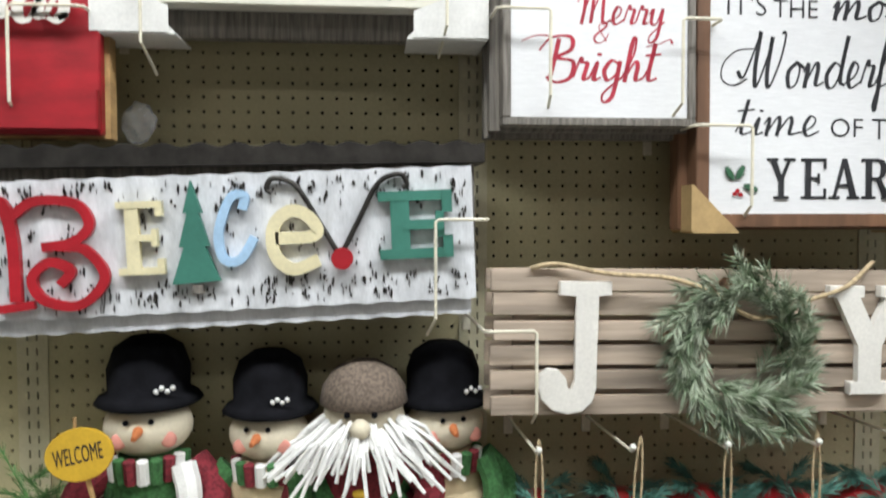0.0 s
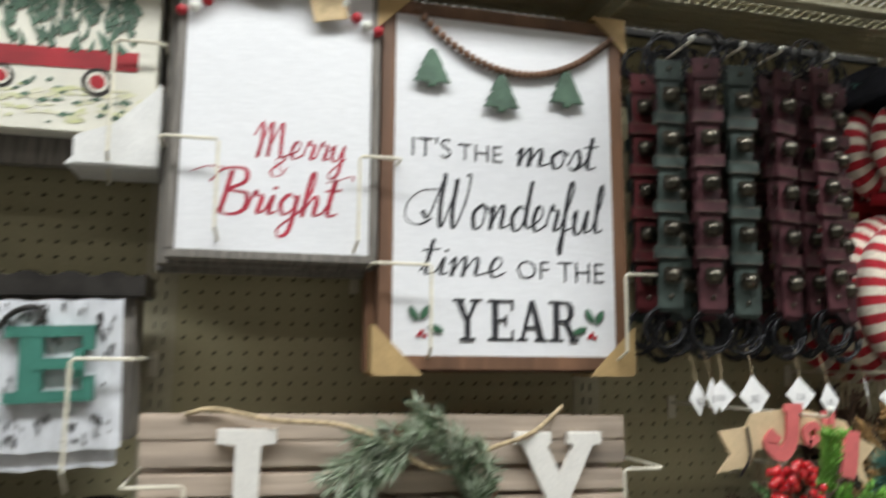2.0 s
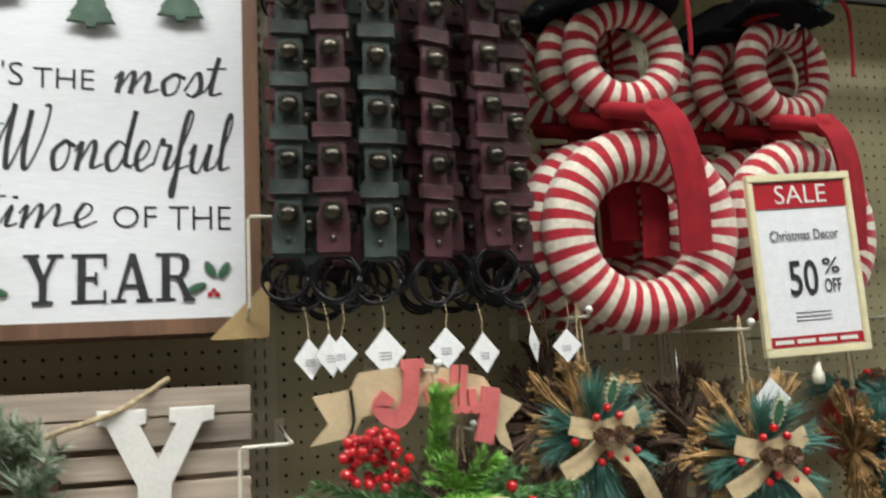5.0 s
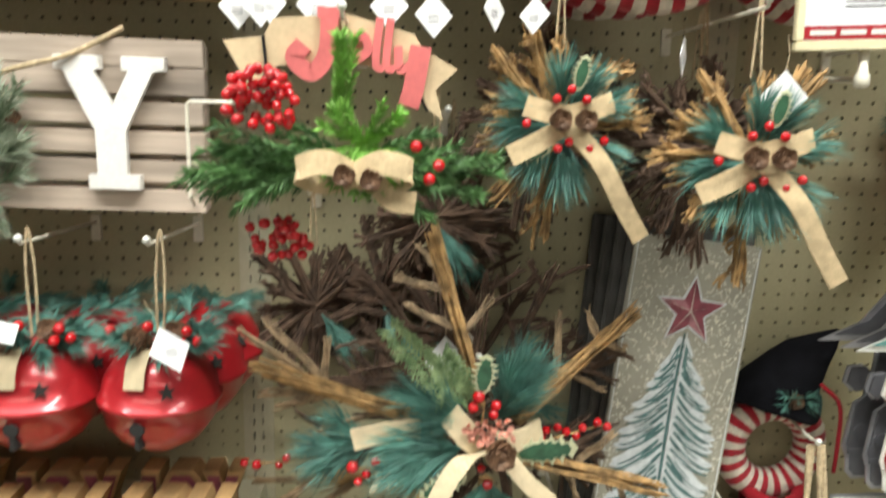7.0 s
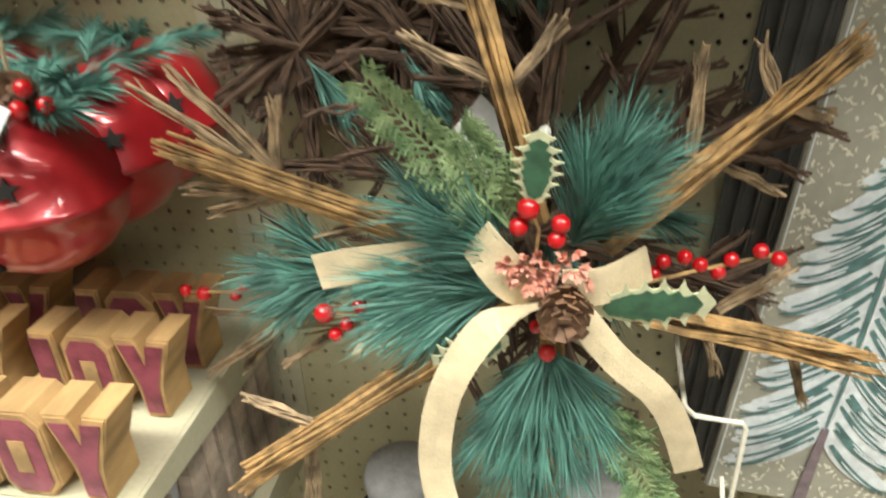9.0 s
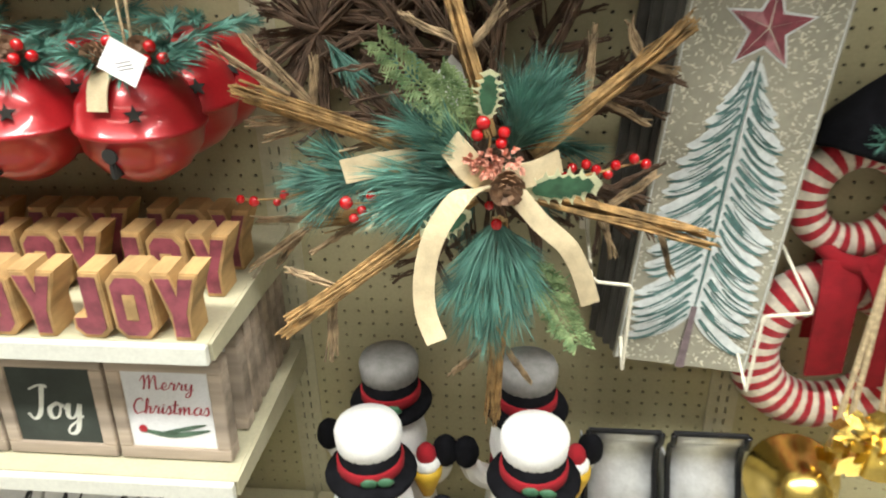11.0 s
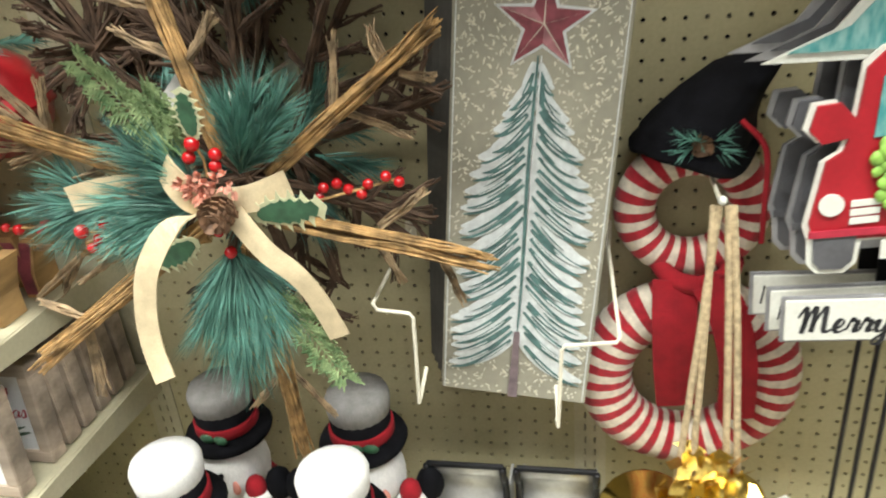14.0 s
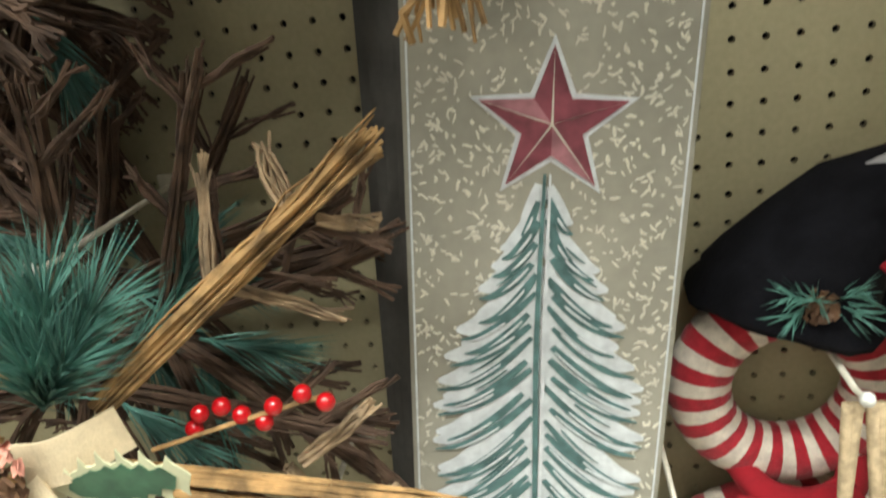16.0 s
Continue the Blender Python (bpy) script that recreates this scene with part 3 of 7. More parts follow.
def framed(name, label, x0, x1, z0, z1, yf, depth, bar, mf, mp, rot=(0, 0, 0)):
    """A sign: a panel inside four frame bars; its empty stands at the bottom middle of the front."""
    s = thing(name, label, "sign", ((x0 + x1) / 2, yf, z0), rot)
    w, h = (x1 - x0) / 2, z1 - z0
    part("panel", box(B(), -w + bar, w - bar, 0.004, depth - 0.004, bar, h - bar), mp, s)
    for a, b, c, d in ((-w, w, 0, bar), (-w, w, h - bar, h), (-w, -w + bar, bar, h - bar), (w - bar, w, bar, h - bar)):
        part("frame_bar", box(B(), a, b, 0, depth, c, d, 0.0015), mf, s)
    return s


def corner_guard(parent, x, z, sx, sz, size, m, d=0.05):
    bm = B()
    prism(bm, [(x, z), (x + sx * size, z), (x, z + sz * size)], -0.004, -0.001)
    box(bm, min(x, x + sx * size), max(x, x + sx * size), -0.004, d, z - 0.003 if sz > 0 else z, z if sz > 0 else z + 0.003)
    box(bm, x - 0.003 if sx > 0 else x, x if sx > 0 else x + 0.003, -0.004, d, min(z, z + sz * size), max(z, z + sz * size))
    return part("corner_guard", bm, m, parent, "folded cardboard corner guard")


# red plank sign with white script
rs = thing("red_plank_sign", "red painted plank sign with white raised script", "sign", (-0.70, -0.165, 1.645))
for i in range(2):
    part("plank", box(B(), -0.20 + i * 0.145, -0.06 + i * 0.145 + 0.03, -0.0, 0.02, 0.0, 0.34, 0.002), REDS, rs)
for z in (0.006, 0.25):
    part("crossbar", box(B(), -0.2, 0.115, -0.016, -0.001, z, z + 0.06, 0.002), REDS, rs)
part("back_board", box(B(), -0.2, 0.122, 0.021, 0.05, -0.004, 0.34), RAWW, rs, "raw brown wooden edge")
handwritten("script", "Christmas", -0.28, 0.075, 0.165, 0.25, -0.0165, WHITEL, rs, 1.8)
sign_hook(-0.60, -0.705, 1.83, 0.14, -0.19)

# tractor picture in white corner guards
ts = thing("tractor_picture", "painted canvas of a red tractor pulling trees, in white corner guards", "picture", (-0.275, -0.16, 1.80))
part("canvas", box(B(), -0.31, 0.268, 0.0, 0.04, 0.045, 0.45, 0.002), CANVAS, ts)
random.seed(41)
bm = B()
for i in range(150):
    x, z = random.uniform(-0.29, 0.25), 0.058 + 0.055 * random.random() ** 0.8
    w, h = random.uniform(0.004, 0.016), random.uniform(0.002, 0.006)
    prism(bm, [(x - w, z), (x - w * 0.2, z - h * 0.6), (x + w, z + h * 0.3), (x + w * 0.1, z + h)], -0.0008 - 0.000002 * i, -0.0002)
tagged(part("ground_paint", bm, GRASS, ts, "yellow green dabs of painted grass"), kind="stuff")
bm = B()
for i in range(60):
    x, z = random.uniform(-0.29, 0.25), random.uniform(0.058, 0.125)
    w, h = random.uniform(0.003, 0.010), random.uniform(0.002, 0.007)
    prism(bm, [(x - w, z), (x - w * 0.2, z - h * 0.6), (x + w, z + h * 0.3), (x + w * 0.1, z + h)], -0.0011 - 0.000002 * i, -0.0002)
tagged(part("ground_paint", bm, GREENT, ts, "grey green dabs of painted grass"), kind="stuff")
for q in range(6):
    part("frame_back", box(B(), -0.32 + 0.004 * q, 0.27 - 0.003 * q, 0.045 + q * 0.016, 0.057 + q * 0.016, 0.004 + 0.003 * q, 0.47, 0.001), GREYW, ts)
for sx, x in ((1, -0.325), (-1, 0.275)):
    corner_guard(ts, x, 0.0, sx, 1, 0.125, CARDW, 0.10)
    bm = prism(B(), [(x, 0.0), (x + sx * 0.115, 0.0), (x + sx * 0.115, 0.04), (x + sx * 0.03, 0.075), (x, 0.13)], -0.006, -0.0045)
    part("guard_flap", bm, CARDW, ts)


def disc(bm, x, z, r, y0, y1, n=20, mi=0):
    return prism(bm, [(x + r * math.cos(2 * math.pi * j / n), z + r * math.sin(2 * math.pi * j / n)) for j in range(n)], y0, y1, mi)


for x, z, r in ((-0.10, 0.145, 0.048), (0.055, 0.122, 0.018), (0.185, 0.124, 0.022), (-0.245, 0.15, 0.04)):
    part("wheel_paint", disc(B(), x, z, r, -0.0016, -0.001), IRON, ts)
    part("wheel_paint", disc(B(), x, z, r * 0.72, -0.0022, -0.0017), CANVAS, ts)
    part("wheel_paint", disc(B(), x, z, r * 0.5, -0.0028, -0.0023), REDP, ts)
bm = prism(B(), [(-0.29, 0.17), (-0.29, 0.25), (-0.13, 0.27), (-0.05, 0.25), (-0.045, 0.17), (-0.06, 0.15), (-0.15, 0.15)], -0.0012, -0.0004)
part("tractor_paint", bm, REDP, ts)
box_ = prism(B(), [(0.03, 0.14), (0.03, 0.17), (0.24, 0.175), (0.24, 0.145)], -0.0014, -0.0004)
part("trailer_paint", box_, REDS, ts)
bm = prism(B(), [(-0.05, 0.145), (-0.05, 0.15), (0.03, 0.156), (0.03, 0.15)], -0.0014, -0.0004)
part("trailer_paint", bm, REDS, ts)
bm = B()
random.seed(5)
for i in range(140):
    x, z = random.uniform(0.04, 0.23), random.uniform(0.19, 0.29)
    a = random.uniform(-0.6, 0.6)
    prism(bm, [(x, z), (x + 0.024 * math.sin(a) + 0.009, z - 0.018), (x + 0.024 * math.sin(a), z - 0.026)], -0.002 - 0.00001 * i, -0.0012)
part("tree_paint", bm, GREENT, ts, "dabbed green tree paint")
sign_hook(0.005, -0.065, 1.985, 0.17, -0.185)
sign_hook(-0.56, -0.52, 1.88, 0.10, -0.185)

# the corrugated sign stack and its top sign
ct = thing("corrugated_sign", "dark corrugated metal sign edge in a stack", "sign", (-0.40, -0.17, 1.40), (0, -1.0, 0))
bm = B()
n = 120
top = [(-0.5 + 0.9 * i / n, 0.232 + 0.0035 * math.sin(i / n * 2 * math.pi * 16)) for i in range(n + 1)]
prism(bm, [(-0.5, 0.20)] + top + [(0.40, 0.20)], 0.0, 0.11)
part("wavy_roof", bm, IRON, ct, "dark wavy metal edge")
part("body", box(B(), -0.5, 0.385, 0.02, 0.11, -0.005, 0.199), GREYW, ct)

bs = thing("believe_sign", "distressed white metal sign with raised colored letters", "sign", (-0.376, -0.19, 1.485), (0, -2.2, 0))


def corrugated(x0, x1, z0, z1, y, wave=0.0008):
    bm = B()
    n = 150
    a = [bm.verts.new((x0 + (x1 - x0) * i / n, y + wave * math.sin(i * 0.63), z0 + 0.0012 * math.sin(i * 0.63))) for i in range(n + 1)]
    b = [bm.verts.new((x0 + (x1 - x0) * i / n, y + wave * math.sin(i * 0.63), z1 + 0.0012 * math.sin(i * 0.63))) for i in range(n + 1)]
    c = [bm.verts.new(v.co + Vector((0, 0.0015, 0))) for v in a]
    d = [bm.verts.new(v.co + Vector((0, 0.0015, 0))) for v in b]
    for i in range(n):
        for q in ((a[i], a[i + 1], b[i + 1], b[i]), (c[i + 1], c[i], d[i], d[i + 1]), (a[i], c[i], c[i + 1], a[i + 1]), (b[i], b[i + 1], d[i + 1], d[i])):
            bm.faces.new(q)
    return bm


part("sheet", corrugated(-0.42, 0.352, -0.103, 0.102, 0.0), DISTRESS, bs)
part("sheet", corrugated(-0.42, 0.345, -0.128, 0.08, 0.012), DISTRESS, bs, "second sheet behind")
random.seed(11)
bm = B()
for i in range(300):
    x, z = random.uniform(-0.40, 0.34), random.choice((random.uniform(-0.095, 0.095), random.uniform(-0.098, -0.06), random.uniform(0.06, 0.098)))
    for j in range(random.randint(1, 4)):
        dx, dz, l, w = random.uniform(-0.006, 0.006), random.uniform(-0.01, 0.01), random.uniform(0.002, 0.009), random.uniform(0.0006, 0.0022)
        if abs(z + dz) + l < 0.1:
            prism(bm, [(x + dx, z + dz + l), (x + dx + w, z + dz + l * 0.2), (x + dx + w * 0.4, z + dz - l), (x + dx - w, z + dz - l * 0.3)], -0.0024, -0.0017)
tagged(part("chipped_paint", bm, IRON, bs, "dark chipped paint patches"), kind="stuff")
L0 = Vector((-0.376, 1.485))


def lx(x):
    return x - L0.x


def lz(z):
    return z - L0.y


def flat_tube(name, pts, w, y0, y1, m, parent, label=""):
    """A flat cut letter stroke of width w along smooth points (x, z)."""
    ps = smooth_line([(x, 0, z) for x, z in pts], 8)
    le, ri = [], []
    for i, p in enumerate(ps):
        t = (ps[min(i + 1, len(ps) - 1)] - ps[max(i - 1, 0)]).normalized()
        s = Vector((-t.z, 0, t.x)) * w / 2
        le.append((p + s))
        ri.append((p - s))
    bm = B()
    last = None
    for a, b in zip(le, ri):
        row = [bm.verts.new((q.x, y, q.z)) for q, y in ((a, y0), (b, y0), (b, y1), (a, y1))]
        if last:
            for j in range(4):
                bm.faces.new((last[j], last[(j + 1) % 4], row[(j + 1) % 4], row[j]))
        else:
            bm.faces.new(row)
        last = row
    bm.faces.new(last[::-1])
    return part(name, bm, m, parent, label)


def union(name, polys, y0, y1, m, parent, label=""):
    bm = B()
    for i, q in enumerate(polys):
        prism(bm, q, y0 - 0.0004 * i, y1)
    return part(name, bm, m, parent, label)


def rect(x0, x1, z0, z1):
    return [(x0, z0), (x1, z0), (x1, z1), (x0, z1)]


def slab_e(parent, x0, x1, z0, z1, w, m):
    mid = (z0 + z1) / 2
    s = w * 0.42
    return union("letter_E", [rect(x0 + w * 0.5, x0 + w * 1.3, z0, z1), rect(x0, x1, z0, z0 + s), rect(x0, x1, z1 - s, z1), rect(x0 + w, x1 - w * 0.7, mid - s / 2, mid + s / 2),
                              rect(x1 - s, x1, z0, z0 + w * 0.95), rect(x1 - s, x1, z1 - w * 0.95, z1), rect(x1 - w * 0.7, x1 - w * 0.7 + s * 0.8, mid - w * 0.55, mid + w * 0.55)], -0.014, -0.003, m, parent, "raised slab letter")


# red swirling B
flat_tube("letter_B", [(lx(-0.735), lz(1.555)), (lx(-0.712), lz(1.553)), (lx(-0.70), lz(1.5)), (lx(-0.70), lz(1.41))], 0.016, -0.014, -0.003, REDP, bs, "raised red letter")
flat_tube("letter_B_foot", [(lx(-0.725), lz(1.40)), (lx(-0.675), lz(1.405))], 0.012, -0.0136, -0.003, REDP, bs)
flat_tube("letter_B_bowl", [(lx(-0.70), lz(1.535)), (lx(-0.665), lz(1.556)), (lx(-0.61), lz(1.55)), (lx(-0.592), lz(1.518)), (lx(-0.618), lz(1.494)), (lx(-0.66), lz(1.488))], 0.014, -0.0132, -0.003, REDP, bs)
flat_tube("letter_B_curl", [(lx(-0.64), lz(1.489)), (lx(-0.60), lz(1.482)), (lx(-0.574), lz(1.44)), (lx(-0.61), lz(1.402)), (lx(-0.66), lz(1.41)), (lx(-0.677), lz(1.442)), (lx(-0.652), lz(1.466)), (lx(-0.622), lz(1.452)), (lx(-0.638), lz(1.432))], 0.014, -0.0128, -0.003, REDP, bs)
slab_e(bs, lx(-0.553), lx(-0.487), lz(1.442), lz(1.55), 0.024, CREAMP)
union("tree_letter", [[(lx(-0.478), lz(1.425)), (lx(-0.408), lz(1.428)), (lx(-0.428), lz(1.48)), (lx(-0.421), lz(1.48)), (lx(-0.435), lz(1.53)), (lx(-0.43), lz(1.53)), (lx(-0.445), lz(1.578)), (lx(-0.458), lz(1.53)), (lx(-0.452), lz(1.53)), (lx(-0.466), lz(1.48)), (lx(-0.459), lz(1.48))]], -0.014, -0.003, GREENP, bs, "raised green tree")
union("tree_trunk", [rect(lx(-0.45), lx(-0.434), lz(1.41), lz(1.424))], -0.012, -0.003, GREYW, bs)
flat_tube("letter_i", [(lx(-0.372), lz(1.532)), (lx(-0.368), lz(1.552)), (lx(-0.388), lz(1.55)), (lx(-0.408), lz(1.5)), (lx(-0.402), lz(1.46)), (lx(-0.378), lz(1.458)), (lx(-0.356), lz(1.49))], 0.0135, -0.013, -0.003, BLUEP, bs, "raised pale blue letter")
flat_tube("letter_e", [(lx(-0.325), lz(1.487)), (lx(-0.266), lz(1.49)), (lx(-0.272), lz(1.515)), (lx(-0.30), lz(1.528)), (lx(-0.327), lz(1.505)), (lx(-0.326), lz(1.462)), (lx(-0.30), lz(1.44)), (lx(-0.262), lz(1.452))], 0.019, -0.014, -0.003, CREAMP, bs, "raised cream letter")
for s in (-1, 1):
    part("antler", tube(B(), smooth_line([(lx(-0.23), -0.008, lz(1.455)), (lx(-0.23 + s * 0.03), -0.008, lz(1.51)), (lx(-0.23 + s * 0.062), -0.008, lz(1.565)), (lx(-0.23 + s * 0.095), -0.008, lz(1.577)), (lx(-0.23 + s * 0.105), -0.008, lz(1.562)), (lx(-0.23 + s * 0.098), -0.008, lz(1.556))]), 0.0042, n=8), IRON, bs, "bent dark metal antler", smooth=True)
nb = B()
disc(nb, lx(-0.227), lz(1.453), 0.0165, -0.02, -0.009)
part("nose", nb, REDP, bs, "round red nose")
slab_e(bs, lx(-0.170), lx(-0.058), lz(1.448), lz(1.551), 0.036, GREENP)
sign_hook(-0.006, -0.086, 1.517, 0.15, -0.218)

# ---- middle bay: signs ----
mb = framed("merry_bright_sign", "white sign with red script in a grey wooden frame", 0.021, 0.331, 1.663, 2.19, -0.19, 0.035, 0.013, GREYW, SHIP, (-1.0, 0, 0))
for q in (1, 2):
    part("frame_bar", box(B(), -0.166 - 0.004 * q, 0.156, 0.036 + (q - 1) * 0.03, 0.062 + (q - 1) * 0.03, -0.008 * q + 0.003, 0.53, 0.001), GREYW, mb, "grey sign stacked behind")
mx0, mz0 = 0.175, 1.66
handwritten("script_word", "Merry", 0.140 - mx0, 0.278 - mx0, 1.818 - mz0, 1.875 - mz0, 0.0034, REDINK, mb, 0.85)
handwritten("script_word", "&", 0.160 - mx0, 0.190 - mx0, 1.789 - mz0, 1.824 - mz0, 0.0034, REDINK, mb, 0.85)
handwritten("script_word", "Bright", 0.084 - mx0, 0.266 - mx0, 1.729 - mz0, 1.797 - mz0, 0.0034, REDINK, mb, 0.95)
script("flourish", [[(0.25 - mx0, 1.785 - mz0), (0.27 - mx0, 1.79 - mz0), (0.288 - mx0, 1.797 - mz0), (0.292 - mx0, 1.79 - mz0)]], 0.0034, REDINK, mb, 0.0016)
script("flourish", [[(0.05 - mx0, 1.79 - mz0), (0.075 - mx0, 1.80 - mz0), (0.1 - mx0, 1.798 - mz0)]], 0.0034, REDINK, mb, 0.0016)
bow = part("burlap_bow", ribbon(B(), [(-0.02, -0.012, 0.52), (-0.03, -0.012, 0.45), (-0.035, -0.010, 0.415)], 0.06, (1, 0, -0.25)), BURLAP, mb, "tan burlap bow")
part("bow_tail", ribbon(B(), [(0.03, -0.012, 0.52), (0.06, -0.012, 0.45), (0.075, -0.010, 0.385)], 0.055, (1, 0, 0.3)), BURLAP, bow)
random.seed(3)
for s in (-1, 1):
    for i in range(6):
        f = i / 5
        x, z = s * (0.06 + 0.09 * f), 0.47 - 0.09 * f - 0.02 * math.sin(f * 3)
        bb = B()
        ball(bb, (x, -0.006, z), 0.0085)
        part("bead", bb, REDP if i % 2 else RAIL, mb, "wooden bead")
sign_hook(0.008, 0.090, 1.836, 0.13)
sign_hook(0.362, 0.298, 1.826, 0.13)

ws = framed("wonderful_sign", "white sign with black lettering in a walnut frame", 0.335, 0.757, 1.503, 2.105, -0.185, 0.035, 0.022, BROWNW, SHIP, (-0.6, 0, 0))
wx0, wz0 = 0.546, 1.503


def W(x, z):
    return x - wx0, z - wz0


for q in (1,):
    part("frame_bar", box(B(), -0.225, 0.205, 0.037, 0.075, -0.004, 0.60, 0.002), BROWNW, ws, "walnut sign stacked behind")
for sx, x in ((1, -0.217), (-1, 0.217)):
    corner_guard(ws, x, -0.006, sx, 1, 0.075, CARD, 0.08)
    corner_guard(ws, x, 0.61, sx, -1, 0.06, CARD, 0.08)
for t, x0, x1, z0, z1 in (("IT'S", 0.386, 0.451, 1.843, 1.876), ("THE", 0.463, 0.538, 1.841, 1.869), ("OF", 0.563, 0.618, 1.650, 1.680), ("THE", 0.634, 0.716, 1.647, 1.680)):
    lettering("printed_word", t, x0 - wx0, x1 - wx0, z0 - wz0, z1 - wz0, 0.0036, INK, ws, fat=-0.012)
handwritten("script_word", "most", 0.562 - wx0, 0.705 - wx0, 1.838 - wz0, 1.904 - wz0, 0.0034, INK, ws, 1.0)
handwritten("script_word", "Wonderful", 0.418 - wx0, 0.714 - wx0, 1.728 - wz0, 1.814 - wz0, 0.0034, INK, ws, 0.72)
script("flourish", [[(0.42 - wx0, 1.742 - wz0), (0.398 - wx0, 1.731 - wz0), (0.378 - wx0, 1.740 - wz0), (0.380 - wx0, 1.765 - wz0), (0.402 - wx0, 1.786 - wz0), (0.43 - wx0, 1.79 - wz0)]], 0.0034, INK, ws, 0.0022)
handwritten("script_word", "time", 0.400 - wx0, 0.542 - wx0, 1.650 - wz0, 1.715 - wz0, 0.0034, INK, ws, 0.85)


def slab(parent, polys, x, z, sx, sz, m):
    union("slab_letter", [[(x + a * sx, z + b * sz) for a, b in q] for q in polys], 0.003, 0.0038, m, parent)


SLAB = {
    "Y": [[(0.0, 1.0), (0.0, 0.93), (0.4, 0.93), (0.4, 1.0)], [(0.6, 1.0), (0.6, 0.93), (1.0, 0.93), (1.0, 1.0)], [(0.1, 0.95), (0.42, 0.42), (0.58, 0.42), (0.33, 0.95)], [(0.72, 0.95), (0.5, 0.55), (0.56, 0.45), (0.84, 0.95)], [(0.41, 0.5), (0.41, 0.03), (0.59, 0.03), (0.59, 0.5)], [(0.25, 0.0), (0.75, 0.0), (0.75, 0.07), (0.25, 0.07)]],
    "E": [[(0.0, 0.0), (0.9, 0.0), (0.9, 0.07), (0.0, 0.07)], [(0.0, 0.93), (0.9, 0.93), (0.9, 1.0), (0.0, 1.0)], [(0.15, 0.03), (0.36, 0.03), (0.36, 0.97), (0.15, 0.97)], [(0.3, 0.47), (0.66, 0.47), (0.66, 0.54), (0.3, 0.54)], [(0.83, 0.0), (0.9, 0.0), (0.9, 0.26), (0.83, 0.26)], [(0.83, 0.74), (0.9, 0.74), (0.9, 1.0), (0.83, 1.0)], [(0.6, 0.38), (0.66, 0.38), (0.66, 0.63), (0.6, 0.63)]],
    "A": [[(0.0, 0.0), (0.36, 0.0), (0.36, 0.07), (0.0, 0.07)], [(0.6, 0.0), (1.0, 0.0), (1.0, 0.07), (0.6, 0.07)], [(0.12, 0.03), (0.22, 0.03), (0.52, 0.86), (0.44, 1.0)], [(0.44, 1.0), (0.58, 1.0), (0.92, 0.03), (0.7, 0.03)], [(0.26, 0.3), (0.7, 0.3), (0.7, 0.37), (0.26, 0.37)]],
    "R": [[(0.0, 0.0), (0.5, 0.0), (0.5, 0.07), (0.0, 0.07)], [(0.0, 0.93), (0.6, 0.93), (0.6, 1.0), (0.0, 1.0)], [(0.15, 0.03), (0.36, 0.03), (0.36, 0.97), (0.15, 0.97)], [(0.55, 1.0), (0.75, 0.97), (0.86, 0.85), (0.86, 0.66), (0.74, 0.52), (0.6, 0.48), (0.6, 0.55), (0.66, 0.62), (0.68, 0.8), (0.62, 0.92), (0.55, 0.94)], [(0.3, 0.47), (0.62, 0.47), (0.62, 0.54), (0.3, 0.54)], [(0.5, 0.48), (0.68, 0.48), (0.94, 0.05), (0.74, 0.05)], [(0.7, 0.0), (1.0, 0.0), (1.0, 0.07), (0.7, 0.07)]],
}
for c, x, w in (("Y", 0.455, 0.048), ("E", 0.513, 0.047), ("A", 0.561, 0.052), ("R", 0.617, 0.050)):
    slab(ws, SLAB[c], x - wx0, 1.549 - wz0, w, 0.066, INK)
for s, x in ((-1, 0.405), (1, 0.692)):
    for dx, dz, a in ((-0.016, -0.004, 200), (0.004, 0.018, 120), (0.012, 0.014, 60)):
        lf = holly(ws, (x - wx0 + s * dx * 0.6, 0.0015, 1.573 - wz0 + dz * 0.4), 0.026, -a if s > 0 else a - 180)
        lf.data.materials[0] = GREENT
    for dx, dz in ((0.0, 0.0), (0.005, -0.006), (-0.005, -0.005)):
        d_ = B()
        disc(d_, x - wx0 + dx, 1.562 - wz0 + dz, 0.0035, 0.0012, 0.0028, 12)
        part("painted_berry", d_, REDP, ws)
# bead garland and wooden trees
for i in range(34):
    f = i / 33
    x = 0.392 + (0.735 - 0.392) * f
    z = 2.09 + (2.078 - 2.09) * f - 0.085 * 4 * f * (1 - f) - 0.004
    bb = B()
    ball(bb, (x - wx0, -0.004, z - wz0), 0.0068, 8, 6)
    part("bead", bb, BROWNW, ws, "dark wooden bead")
for x, z in ((0.416, 1.984), (0.535, 1.951), (0.651, 1.969)):
    o = [(-0.5, 0.12), (-0.36, 0.3), (-0.42, 0.32), (-0.24, 0.55), (-0.3, 0.57), (-0.1, 0.95), (0.0, 1.0)]
    pts = [(-0.1, 0.0), (-0.1, 0.12)] + o + [(-a, b) for a, b in o[-2::-1]] + [(0.1, 0.12), (0.1, 0.0)]
    part("wooden_tree", prism(B(), [(x - wx0 + a * 0.062, z - wz0 - 0.025 + b * 0.064) for a, b in pts], -0.009, -0.002, bev=0.001), GREENT, ws, "small sage green wooden tree")
sign_hook(0.322, 0.412, 1.663, 0.125)
sign_hook(0.803, 0.738, 1.66, 0.125)

